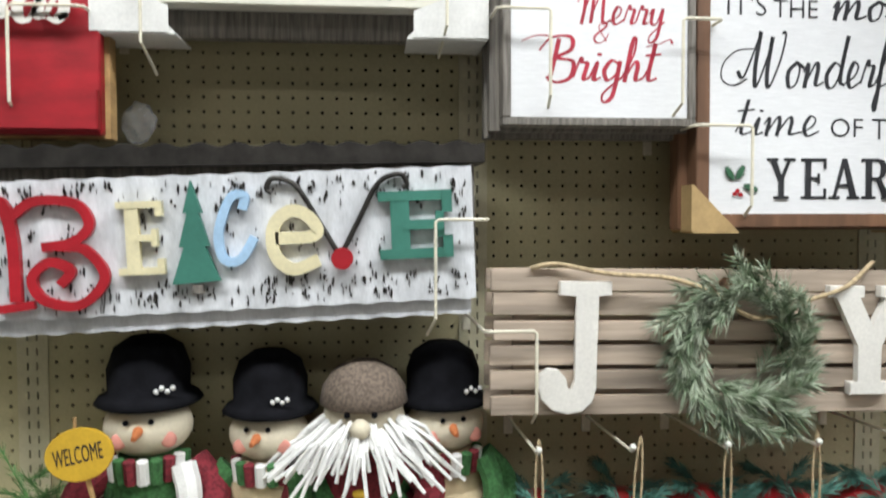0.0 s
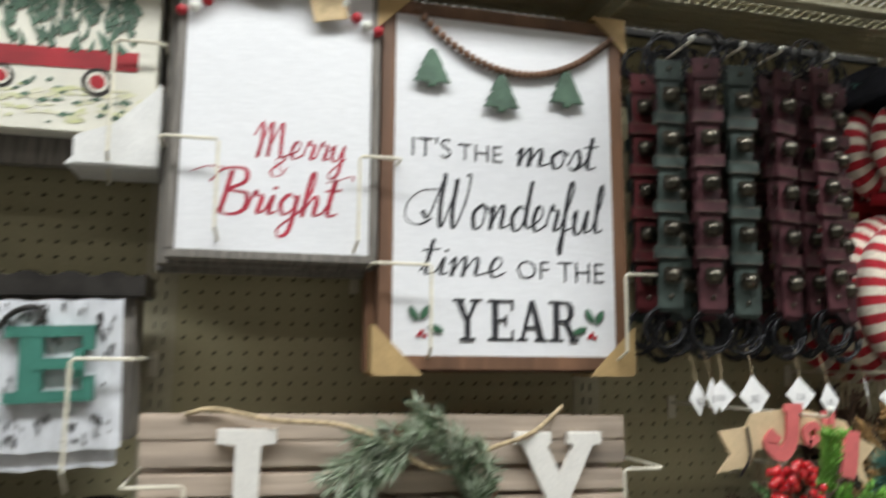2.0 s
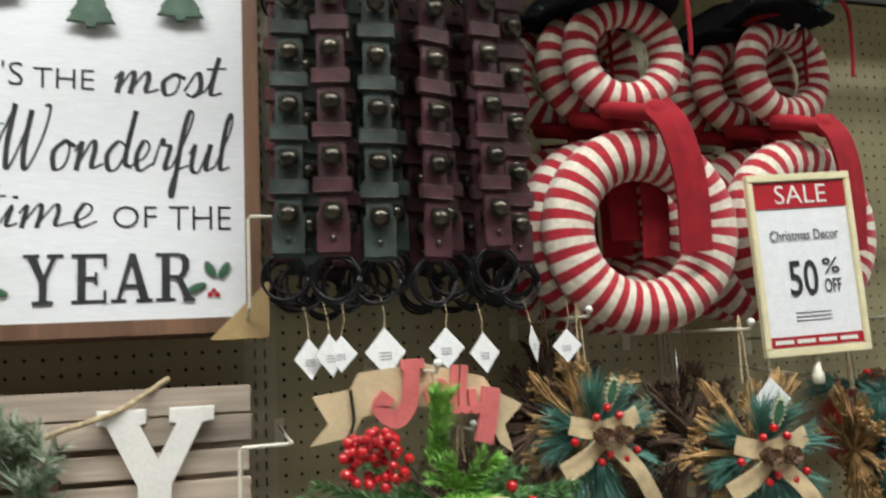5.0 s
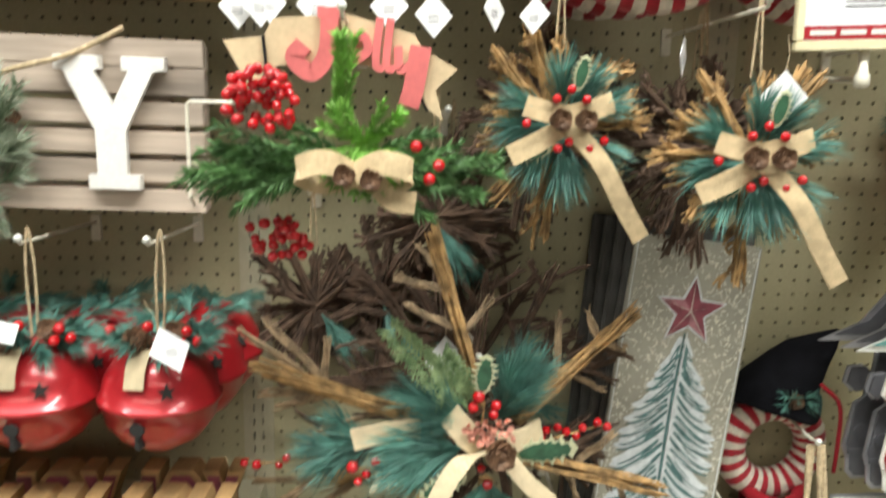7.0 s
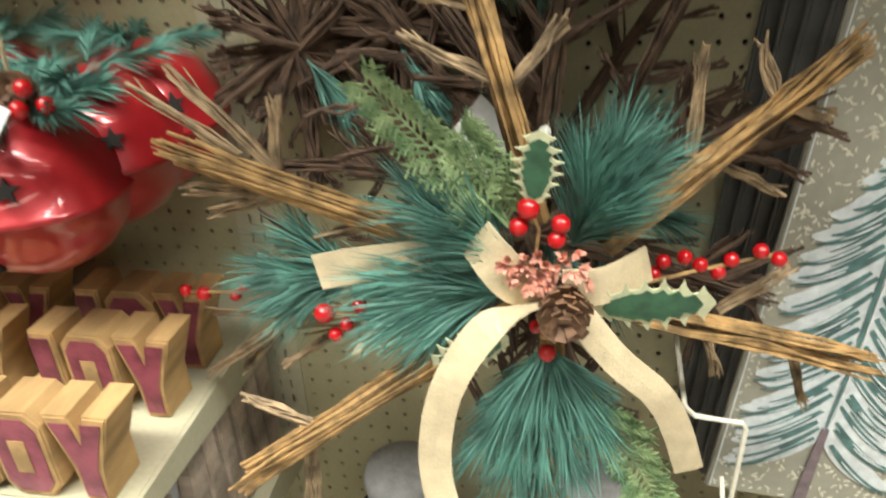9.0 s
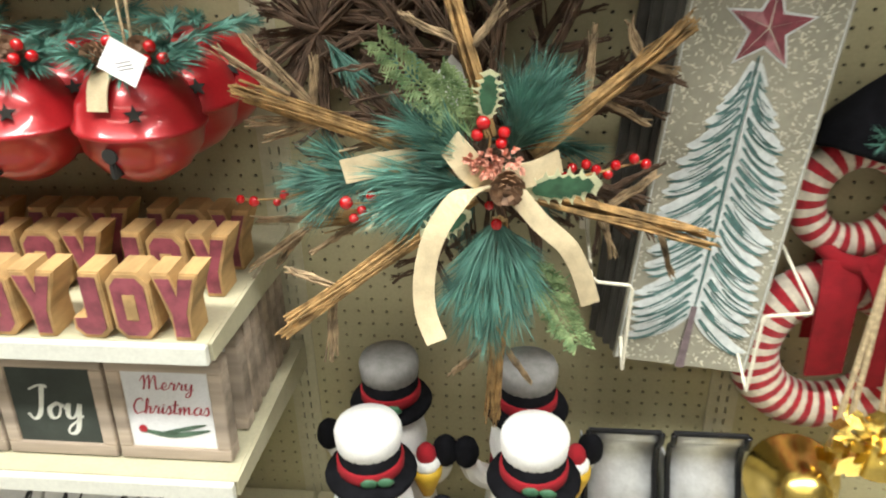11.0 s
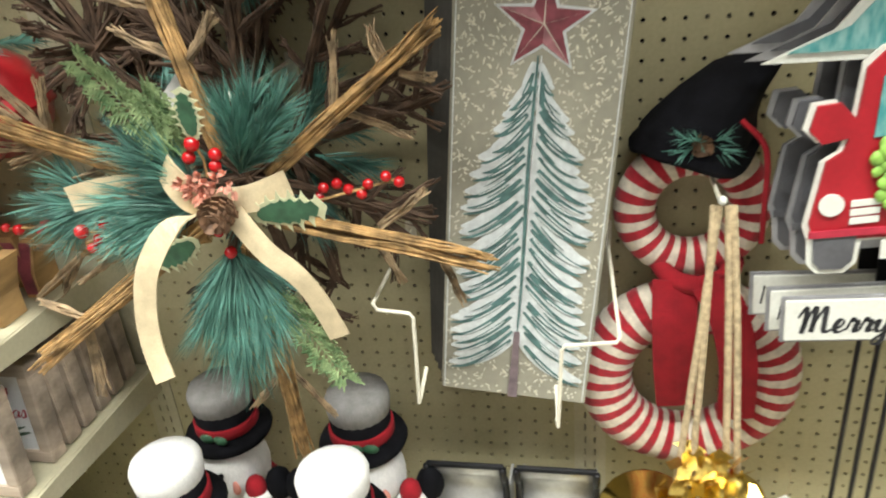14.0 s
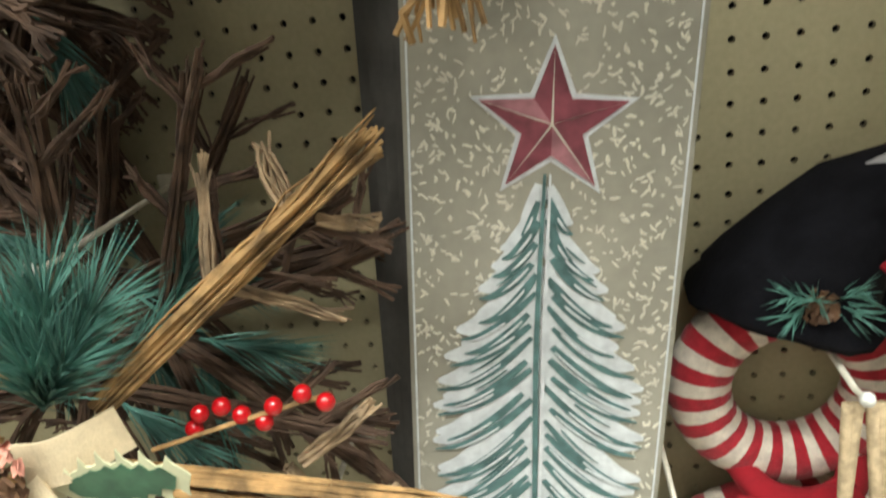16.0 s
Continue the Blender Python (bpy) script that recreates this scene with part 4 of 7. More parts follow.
# ---- JOY slat sign ----
jo = thing("joy_slat_sign", "weathered wood slat sign with white letters and a frosted wreath", "sign", (0.368, -0.185, 1.205), (0, 0.8, 0))
random.seed(9)
zs = [0.0, 0.040, 0.079, 0.118, 0.158, 0.196]
for i, z in enumerate(zs):
    h = 0.031 if i < 4 else 0.0355
    bm = box(B(), -0.366 + random.uniform(-0.003, 0.003), 0.368 + random.uniform(-0.003, 0.003), -0.011, 0.0, z, z + h, 0.0015)
    part("slat", bm, PLANK, jo)
for x in (-0.31, 0.02, 0.30):
    part("batten", box(B(), x - 0.02, x + 0.02, 0.001, 0.016, 0.002, 0.228), PLANK, jo)
for z in (0.0, 0.040, 0.079, 0.118, 0.158, 0.196):
    part("slat", box(B(), -0.37, 0.36, 0.035, 0.046, z - 0.002, z + 0.032, 0.0015), PLANK, jo)
for x in (-0.30, 0.28):
    part("batten", box(B(), x - 0.02, x + 0.02, 0.047, 0.06, 0.0, 0.228), PLANK, jo)


def jx(x):
    return x - 0.368


def jz(z):
    return z - 1.205


jl = [(0.105, 1.417), (0.105, 1.396), (0.132, 1.396), (0.132, 1.262), (0.126, 1.247), (0.118, 1.250), (0.117, 1.266), (0.105, 1.279), (0.088, 1.281), (0.076, 1.272), (0.072, 1.256), (0.078, 1.232), (0.096, 1.216), (0.12, 1.21), (0.143, 1.214), (0.159, 1.228), (0.165, 1.25), (0.165, 1.396), (0.187, 1.396), (0.187, 1.417)]
part("letter_J", prism(B(), [(jx(x), jz(z)) for x, z in jl], -0.027, -0.012, bev=0.0015), WHITEL, jo, "raised white wooden letter")
yl = [(0.545, 1.412), (0.545, 1.394), (0.558, 1.394), (0.597, 1.315), (0.598, 1.256), (0.584, 1.256), (0.584, 1.236), (0.652, 1.236), (0.652, 1.256), (0.634, 1.256), (0.634, 1.315), (0.672, 1.394), (0.688, 1.394), (0.688, 1.412), (0.632, 1.412), (0.632, 1.394), (0.643, 1.394), (0.619, 1.345), (0.594, 1.394), (0.604, 1.394), (0.604, 1.412)]
part("letter_Y", prism(B(), [(jx(x), jz(z)) for x, z in yl], -0.027, -0.012, bev=0.0015), WHITEL, jo, "raised white wooden letter")
part("jute_cord", tube(B(), smooth_line([(jx(0.06), -0.016, jz(1.437)), (jx(0.10), -0.02, jz(1.444)), (jx(0.18), -0.03, jz(1.43)), (jx(0.27), -0.045, jz(1.425)), (jx(0.34), -0.05, jz(1.402)), (jx(0.395), -0.05, jz(1.368)), (jx(0.44), -0.05, jz(1.366)), (jx(0.50), -0.04, jz(1.39)), (jx(0.57), -0.03, jz(1.412)), (jx(0.63), -0.005, jz(1.45))]), 0.0036, n=7), JUTE, jo, "twisted jute cord", smooth=True)
bm = B()
random.seed(21)
for i in range(110):
    a = 2 * math.pi * i / 110 + random.uniform(-0.1, 0.1)
    rr = 0.092 + random.uniform(-0.03, 0.022)
    c = Vector((jx(0.388) + rr * math.cos(a), -0.035 + random.uniform(-0.03, 0.015), jz(1.318) + rr * math.sin(a)))
    d = Vector((-math.sin(a) * 1.0 + math.cos(a) * random.uniform(-0.5, 0.75), random.uniform(-0.7, 0.2), math.cos(a) + math.sin(a) * random.uniform(-0.5, 0.75)))
    sprig(bm, c, d, random.uniform(0.03, 0.06), random.uniform(0.026, 0.042), 58, 0.0019, 1.0)
for i in range(9):
    sprig(bm, (jx(0.40) + random.uniform(-0.05, 0.06), -0.045, jz(1.225)), (random.uniform(-0.5, 0.6), -0.2, -1), 0.04, 0.034, 50, 0.0019, 0.9)
part("pine_wreath", bm, FROST, jo, "frosted pine needle wreath")
for x, z in ((0.272, 1.335), (0.36, 1.417), (0.50, 1.33), (0.335, 1.405)):
    pinecone(jo, (jx(x), -0.045, jz(z)), 0.010)
sign_hook(-0.012, 0.068, 1.347, 0.125, -0.225)
sign_hook(0.79, 0.722, 1.352, 0.125, -0.225)

# ---- leather bell straps ----


def strap(leather, n=5):
    s = thing("bell_strap", "%s leather strap with antique bells and metal rings" % ("dark green" if leather is LEATHERG else "dark maroon" if leather is LEATHERM else "red"), "bell strap", (0, 0, -5), group="hanging bell straps")
    part("band", box(B(), -0.0185, 0.0185, -0.004, 0.0, -0.435, -0.03, 0.0015), leather, s)
    part("end_tab", box(B(), -0.023, 0.023, -0.007, -0.0045, -0.055, -0.02, 0.0015), leather, s)
    part("end_tab", box(B(), -0.0215, 0.0215, -0.007, -0.0045, -0.43, -0.375, 0.0015), leather, s)
    for i in range(n):
        zb = -0.082 - 0.0737 * i
        z = zb - 0.037
        if i < n - 1:
            part("loop", box(B(), -0.0255, 0.0255, -0.009, 0.0015, z - 0.0115, z + 0.0115, 0.002), leather, s)
            for e in (-0.0085, 0.0085):
                part("stitching", box(B(), -0.0235, 0.0235, -0.0096, -0.0091, z + e - 0.0004, z + e + 0.0004), TWEED, s, "pale stitching")
        bm = B()
        ball(bm, (0, -0.014, zb), 0.0135, 10, 7, sq=(1.05, 0.95, 0.9))
        box(bm, -0.0142, 0.0142, -0.0155, -0.0125, zb - 0.013, zb + 0.013, 0.003)
        part("bell", bm, STUD, s, "small dark antique bell")
    for z in (-0.41, -0.035):
        part("rivet", ball(B(), (0, -0.008, z), 0.004, 8, 5), STUD, s, "metal rivet")
    random.seed(int(leather.name_full == "green_leather") + 3)
    for z0, cnt in ((-0.455, 3), (0.0, 3)):
        for k in range(cnt):
            a = random.uniform(-0.3, 0.3)
            c = Vector((random.uniform(-0.006, 0.006), 0.004 + 0.007 * k, z0 + random.uniform(-0.012, 0.01)))
            ring = [c + Vector((0.031 * math.cos(t) * math.cos(a), 0.031 * math.cos(t) * math.sin(a), 0.031 * math.sin(t))) for t in (2 * math.pi * j / 22 for j in range(23))]
            part("ring", tube(B(), ring, 0.0022, n=6), BLACKM, s, "black metal ring", smooth=True)
    return s


protos = {"g": strap(LEATHERG), "m": strap(LEATHERM), "r": strap(LEATHERR)}
TOPZ = 2.025
random.seed(17)
for row, (y, dx) in enumerate(((-0.295, 0.0), (-0.245, 0.012), (-0.19, -0.008), (-0.13, 0.006))):
    for x, c in ((0.797, "g"), (0.843, "m"), (0.915, "g"), (0.988, "m"), (1.062, "m"), (1.113, "m")):
        if row == 0 and x in (0.797, 1.113):
            y2 = y + 0.03
        else:
            y2 = y
        cc = "r" if (row == 2 and x == 0.797) else c
        copy_thing(protos[cc], pose(x + dx + random.uniform(-0.006, 0.006), y2, TOPZ + random.uniform(-0.012, 0.01), 0, random.uniform(-1.5, 1.5), random.uniform(-16, 16)))
for ob in protos.values():
    for o in (*ob.children_recursive, ob):
        bpy.data.objects.remove(o)
for x in (0.82, 0.915, 0.988, 1.09):
    wire_hook([(x, -0.001, 2.03), (x, -0.30, 2.034), (x, -0.303, 2.038)], "peg_hook", "ivory wire peg hook carrying leather straps", True)


def price_tag(x, y, z, size=0.036, turn=0.0, tilt=0.0, square=True):
    """A small paper tag hung by a corner."""
    t = thing("price_tag", "small white diamond paper price tag on a thread", "price tag", (x, y, z), (tilt, 0, turn), group="price tags")
    h = size * 0.62
    part("card", prism(B(), [(0, 0), (h * 0.92, -h * 1.05), (0, -h * 2.1), (-h * 0.92, -h * 1.05)], -0.0005, 0.0005), TAG, t)
    bm = B()
    for i in range(3):
        box(bm, -h * 0.3, h * 0.25, -0.0009, -0.0006, -h * (1.1 + 0.14 * i), -h * (1.06 + 0.14 * i))
    part("print_line", bm, GREYB, t, "tiny grey print")
    part("thread", tube(B(), [(0, 0, 0), (0.003, 0.004, 0.02), (0, 0.006, 0.042)], 0.0006, n=4), JUTE, t)
    return t


for x, z, tn, s in ((0.806, 1.490, 25, 0.04), (0.832, 1.495, 30, 0.042), (0.848, 1.492, -20, 0.036), (0.904, 1.500, 5, 0.049), (0.988, 1.497, -10, 0.042), (1.040, 1.488, 15, 0.042), (1.112, 1.495, 50, 0.040), (1.165, 1.488, -35, 0.036)):
    price_tag(x, -0.30, z, s, tn, -6)

# ---- striped yarn snowman wreaths ----


def stripe_ring(R, r, n, twist=0.35):
    bm = B()
    seg, m = n * 4, 14
    rows = []
    for i in range(seg):
        a = 2 * math.pi * i / seg
        bulge = 1 + 0.035 * abs(math.sin(a * n / 2 * 2))
        row = []
        for j in range(m):
            k = 2 * math.pi * j / m
            aa = a + twist / n * math.sin(k)
            rr = r * bulge
            row.append(bm.verts.new(((R + rr * math.cos(k)) * math.cos(aa), rr * 0.85 * math.sin(k), (R + rr * math.cos(k)) * math.sin(aa))))
        rows.append(row)
    for i in range(seg):
        for j in range(m):
            f = bm.faces.new((rows[i][j], rows[(i + 1) % seg][j], rows[(i + 1) % seg][(j + 1) % m], rows[i][(j + 1) % m]))
            f.material_index, f.smooth = (i // 2) % 2, True
    return bm


def hat(bm, c, r, h, seed=1, brim=1.0):
    """A soft slouching hat: a wide wavy brim and a crown that flops to one side."""
    n0 = len(bm.verts)
    lathe(bm, [(r * 1.1, -0.004), (r * 1.62 * brim, -0.002), (r * 1.68 * brim, 0.005), (r * (0.2 + 1.2 * brim), 0.013), (r * 1.12, 0.018), (r * 1.02, h * 0.35), (r * 0.85, h * 0.62), (r * 0.58, h * 0.85), (r * 0.3, h * 1.0), (0.006, h * 1.06)], 28, 0, c)
    bm.verts.ensure_lookup_table()
    for v in bm.verts[n0:]:
        f = max(0.0, (v.co.z - c[2]) / h)
        q = v.co * 18 + Vector((seed * 3.1, 0, 0))
        v.co += Vector((0.075 * f * f, -0.012 * f, -0.012 * f * f)) + noise.noise_vector(q) * 0.010
        if f < 0.15:
            v.co.z += 0.012 * math.sin(v.co.x * 40 + seed)


def snowman_wreath(x, y, z, turn=0.0, low=False):
    """Two striped rings with a hat and a red scarf; z is the middle of the large ring."""
    w = thing("snowman_wreath", "red and cream striped yarn wreath with black hat, red scarf", "wreath", (x, y, z), (0, 0, turn), group="striped snowman wreaths")
    part("large_ring", stripe_ring(0.118, 0.040, 29), [YARNW, YARNR], w, "large striped yarn ring")
    part("small_ring", stripe_ring(0.073, 0.027, 19), [YARNW, YARNR], w, "small striped yarn ring", at=Matrix.Translation((-0.008, 0, 0.264 if low else 0.278)))
    if low:
        part("scarf_tail", ribbon(B(), smooth_line([(-0.03, -0.045, 0.18), (-0.03, -0.056, 0.12), (-0.024, -0.046, 0.04), (-0.016, -0.034, -0.03)]), 0.058, (1, 0, 0.05), 0.003), FELT, w)
    bm = tube(B(), smooth_line([(-0.048, -0.006, 0.186), (-0.034, -0.036, 0.178), (0.0, -0.046, 0.172), (0.034, -0.036, 0.178), (0.05, -0.006, 0.188)]), 0.013, 0.014, 9)
    ball(bm, (0.014, -0.05, 0.172), 0.02, 12, 8, 0, (1.05, 0.7, 1.0))
    part("scarf", bm, FELT, w, "red felt scarf", True)
    part("scarf_tail", ribbon(B(), smooth_line([(0.012, -0.054, 0.182), (0.035, -0.066, 0.14), (0.055, -0.062, 0.06), (0.062, -0.05, -0.04)]), 0.05, (1, 0, 0.12), 0.003), FELT, w)
    part("scarf_tail", ribbon(B(), smooth_line([(-0.01, 0.03, 0.17), (-0.006, 0.046, 0.1), (-0.004, 0.044, -0.01)]), 0.05, (1, 0, -0.1), 0.003), FELT, w)
    bm = B()
    hat(bm, (-0.01, 0.0, 0.345 if low else 0.356), 0.063, 0.135 if low else 0.115, x * 7 + y * 31, 0.76 if low else 0.86)
    hb = part("hat", bm, BLACKF, w, "soft black felt hat with a wide brim", True)
    part("hat_band", ribbon(B(), [(-0.01 + 0.066 * math.cos(t), 0.066 * math.sin(t), 0.366) for t in (2 * math.pi * j / 20 for j in range(21))], 0.016, (0, 0, 1), 0.001), FELT, hb)
    part("hat_ribbon", tube(B(), smooth_line([(0.03, -0.066, 0.40), (0.055, -0.085, 0.37), (0.06, -0.085, 0.30), (0.062, -0.08, 0.25)]), 0.0035, n=6), FELT, hb, "thin red ribbon")
    bm = B()
    for k in range(5):
        sprig(bm, (-0.01, -0.06, 0.37), (random.uniform(-1, 1), -0.5, random.uniform(-0.2, 0.6)), 0.03, 0.03, 26, 0.0012, 0.6)
    part("pine_sprig", bm, PINE, hb)
    pinecone(hb, (-0.012, -0.066, 0.372), 0.014)
    return w


random.seed(31)
for x, y, z, tn in ((1.318, -0.262, 1.632, -6), (1.296, -0.188, 1.634, 8), (1.275, -0.115, 1.640, -10), (1.652, -0.225, 1.635, 5), (1.632, -0.15, 1.64, -8), (1.610, -0.075, 1.645, 6), (1.662, -0.042, 0.520, 2)):
    snowman_wreath(x, y, z, tn, z < 1)
for x in (1.30, 1.64):
    wire_hook([(x, -0.001, 1.97), (x, -0.27, 1.974), (x, -0.274, 1.98)], "peg_hook", "ivory wire peg hook carrying yarn wreaths", True)

# ---- sale sign ----
sg = thing("sale_sign", "cream framed sale sign clipped on a peg arm", "sign", (1.572, -0.325, 1.432), (0, -2.0, -8))
part("card", box(B(), -0.078, 0.078, 0.001, 0.005, 0.012, 0.268), PAPERW, sg)
for a, b, c, d in ((-0.088, 0.088, 0.0, 0.012), (-0.088, 0.088, 0.268, 0.28), (-0.088, -0.078, 0.012, 0.268), (0.078, 0.088, 0.012, 0.268)):
    part("frame_bar", box(B(), a, b, -0.004, 0.008, c, d, 0.0015), CREAMP, sg, "cream plastic frame")
part("red_band", box(B(), -0.0775, 0.0775, -0.0004, 0.0006, 0.226, 0.267), REDP, sg)
part("red_band", box(B(), -0.0775, 0.0775, -0.0004, 0.0006, 0.014, 0.03), REDP, sg)
lettering("printed_word", "SALE", -0.042, 0.045, 0.233, 0.262, -0.0005, RAIL, sg, fat=-0.004)
lettering("printed_word", "Christmas Decor", -0.058, 0.058, 0.176, 0.192, -0.0001, GREYB, sg)
lettering("printed_word", "50", -0.034, 0.014, 0.09, 0.145, -0.0001, INK, sg, fat=0.01)
lettering("printed_word", "%", 0.024, 0.052, 0.122, 0.146, -0.0001, INK, sg)
lettering("printed_word", "OFF", 0.024, 0.052, 0.093, 0.114, -0.0001, INK, sg)
bm = B()
for i in range(4):
    x = -0.07 + i * 0.036
    box(bm, x, x + 0.030, -0.0009, -0.0005, 0.019, 0.025)
part("small_print", bm, RAIL, sg, "small white print")
bm = B()
for i in range(3):
    box(bm, -0.03, 0.03, 0.0002, 0.0009, 0.052 + 0.006 * i, 0.0535 + 0.006 * i)
part("small_print", bm, GREYB, sg)
part("stem", lathe(B(), [(0.005, -0.045), (0.009, -0.042), (0.009, -0.03), (0.006, -0.025), (0.006, 0.0)], 12, 0, (0, 0.01, 0)), WIRE, sg, "ivory clip stem")
part("arm", tube(B(), [(0, 0.01, -0.036), (-0.02, 0.3, -0.02)], 0.0035, n=7), WIRE, sg, "ivory wire arm")

# ---- jolly swag ----
random.seed(41)
jw = thing("jolly_swag", "green pine swag with a jolly banner, berries and burlap bow", "wreath", (0.945, -0.385, 1.28))
bm, bl = B(), B()
for i in range(74):
    s = random.choice((-1, 1))
    f = random.random()
    c = Vector((s * f * 0.09, random.uniform(-0.02, 0.03), random.uniform(-0.02, 0.02)))
    d = Vector((s * (0.5 + f), random.uniform(-0.5, 0.3), random.uniform(-0.55, 0.45)))
    sprig(bm, c, d, random.uniform(0.06, 0.105), 0.018, 90, 0.0021, 0.95)
for i in range(5):
    sprig(bl, (random.uniform(-0.02, 0.0), -0.02, 0.06), (random.uniform(-0.15, 0.2), random.uniform(-0.3, 0.1), 1), 0.085, 0.017, 130, 0.0022, 0.9)
for i in range(20):
    a = random.uniform(0, 6.28)
    sprig(bl, (0.02, -0.03, 0.03), (math.cos(a), -0.5, math.sin(a)), 0.055, 0.016, 70, 0.0024, 0.9)
part("pine_spray", bm, PINE2, jw, "dark green pine sprays")
part("leaf_spray", bl, PINEL, jw, "bright green sprays")
ban = thing("jolly_banner", "tan wooden banner with a red cut-out word", "banner", (0.936, -0.355, 1.402), (0, 3, 0))
part("banner_board", prism(B(), [(-0.135, -0.045), (-0.115, -0.02), (-0.135, 0.012), (-0.09, 0.02), (-0.08, 0.04), (0.0, 0.052), (0.08, 0.035), (0.09, 0.02), (0.132, 0.0), (0.108, -0.025), (0.12, -0.06), (0.075, -0.03), (0.07, -0.012), (0.0, 0.0), (-0.075, -0.012), (-0.085, -0.035)], -0.004, 0.0), PALEW, ban)
for s in (-1, 1):
    part("banner_wire", tube(B(), smooth_line([(s * 0.09, -0.006, 0.02), (s * 0.086, -0.008, -0.02), (s * 0.1, -0.004, -0.05)]), 0.002, n=6), BLACKM, ban)
flat_tube("word_stroke", [(-0.016, 0.05), (-0.018, 0.005), (-0.034, -0.016), (-0.054, -0.002), (-0.044, 0.014)], 0.02, -0.011, -0.005, CORAL, ban, "red cut-out letters")
flat_tube("word_stroke", [(-0.03, 0.05), (0.0, 0.052)], 0.012, -0.0105, -0.005, CORAL, ban)
flat_tube("word_stroke", [(0.012, 0.0), (0.028, 0.012), (0.022, 0.028), (0.006, 0.018), (0.012, 0.0)], 0.01, -0.0108, -0.005, CORAL, ban)
for x in (0.04, 0.052):
    flat_tube("word_stroke", [(x, 0.05), (x - 0.002, 0.0), (x + 0.008, -0.006)], 0.009, -0.0106 - x * 0.002, -0.005, CORAL, ban)
flat_tube("word_stroke", [(0.062, 0.02), (0.066, -0.005), (0.08, 0.004), (0.085, 0.022)], 0.01, -0.0107, -0.005, CORAL, ban)
flat_tube("word_stroke", [(0.088, 0.022), (0.083, -0.022), (0.078, -0.046)], 0.024, -0.0103, -0.005, CORAL, ban)
for cx, cy, cz, n, sx, sz in ((-0.087, -0.052, 0.078, 60, 0.042, 0.03), (-0.085, 0.03, -0.085, 34, 0.038, 0.024)):
    for i in range(n):
        a, f = random.uniform(0, 6.28), math.sqrt(random.random())
        berry(jw, (cx + sx * f * math.cos(a) + 0.3 * sz * f * math.sin(a), cy + random.uniform(-0.02, 0.01), cz - sz * f * math.cos(a) * 0.4 + sz * f * math.sin(a)), random.uniform(0.005, 0.0066))
for x, z in ((0.075, 0.03), (0.09, -0.005), (0.06, -0.035), (0.1, 0.01)):
    berry(jw, (x, -0.045, z), 0.007)
for s in (-1, 1):
    part("bow_loop", ribbon(B(), smooth_line([(0.01, -0.06, 0.0), (0.01 + s * 0.03, -0.075, 0.014), (0.01 + s * 0.06, -0.065, 0.004), (0.01 + s * 0.035, -0.05, -0.01), (0.01, -0.055, -0.002)]), 0.026, (0, 0.2, 1), 0.001), BURLAP, jw, "tan burlap bow loop")
part("bow_tail", ribbon(B(), smooth_line([(0.03, -0.055, -0.006), (0.05, -0.06, -0.026), (0.075, -0.058, -0.03)]), 0.024, (0.3, 0, 1), 0.001), BURLAP, jw)
for x, z in ((0.0, 0.0), (0.028, -0.004)):
    pinecone(jw, (x, -0.072, z), 0.012)
wire_hook([(0.94, -0.001, 1.44), (0.94, -0.415, 1.445), (0.94, -0.42, 1.455)], "peg_hook", "ivory wire peg hook carrying swags", True)
part("hanging_cord", tube(B(), smooth_line([(-0.006, -0.01, 0.165), (0.0, -0.02, 0.13), (0.004, -0.02, 0.1)]), 0.0022, n=6), JUTE, jw)


# ---- twig wreaths ----
def bundle(bm, a, b, n, rad, r, seed, droop=0.0):
    """Vine rods bound into one limb from a to b."""
    random.seed(seed)
    a, b = Vector(a), Vector(b)
    t = (b - a).normalized()
    s = t.orthogonal().normalized()
    u = t.cross(s)
    for i in range(n):
        k, f = random.uniform(0, 6.28), math.sqrt(random.random()) * rad
        o = s * math.cos(k) * f + u * math.sin(k) * f
        e = 1 + random.uniform(-0.1, 0.03)
        def off(k):
            return Vector((random.uniform(-1, 1), random.uniform(-1, 1), random.uniform(-1, 1))) * r * k
        q = r * random.choice((0.55, 0.7, 0.85, 1.0, 1.3))
        tube(bm, [a + o * 0.8, a + (b - a) * 0.3 + o + off(1.3), a + (b - a) * 0.55 + o * 0.85 + off(1.6), a + (b - a) * 0.8 * e + o + off(1.4), a + (b - a) * e + o * 1.1 + off(2.2)], q, q * random.uniform(0.5, 0.9), 5)


def twig_star(name, limbs, rad, r, n, m, label, stubs=3, seed=1):
    """Limbs of bundled vine round the empty's middle with short side twigs."""
    w = thing(name, label, "wreath", group="twig wreaths")
    for i, (dx, dy, dz) in enumerate(limbs):
        bm = B()
        bundle(bm, (0, 0, 0), (dx, dy, dz), n, rad, r, seed * 50 + i)
        random.seed(seed * 70 + i)
        d = Vector((dx, dy, dz))
        for k in range(stubs):
            f = random.uniform(0.45, 0.85)
            side = random.choice((-1, 1))
            out = (d.normalized() + side * random.uniform(0.5, 1.0) * Vector((-d.z, random.uniform(-0.1, 0.1), d.x)).normalized()).normalized() * d.length * random.uniform(0.16, 0.3)
            bundle(bm, d * f, d * f + out, max(2, n // 3), rad * 0.5, r, seed * 90 + i * 5 + k)
        part("vine_limb", bm, m, w, "bound grapevine twigs")
    return w


BW = Vector((1.14, -0.245, 0.89))


def rel(x, z, y=-0.245):
    return Vector((x - BW.x, y - BW.y, z - BW.z))


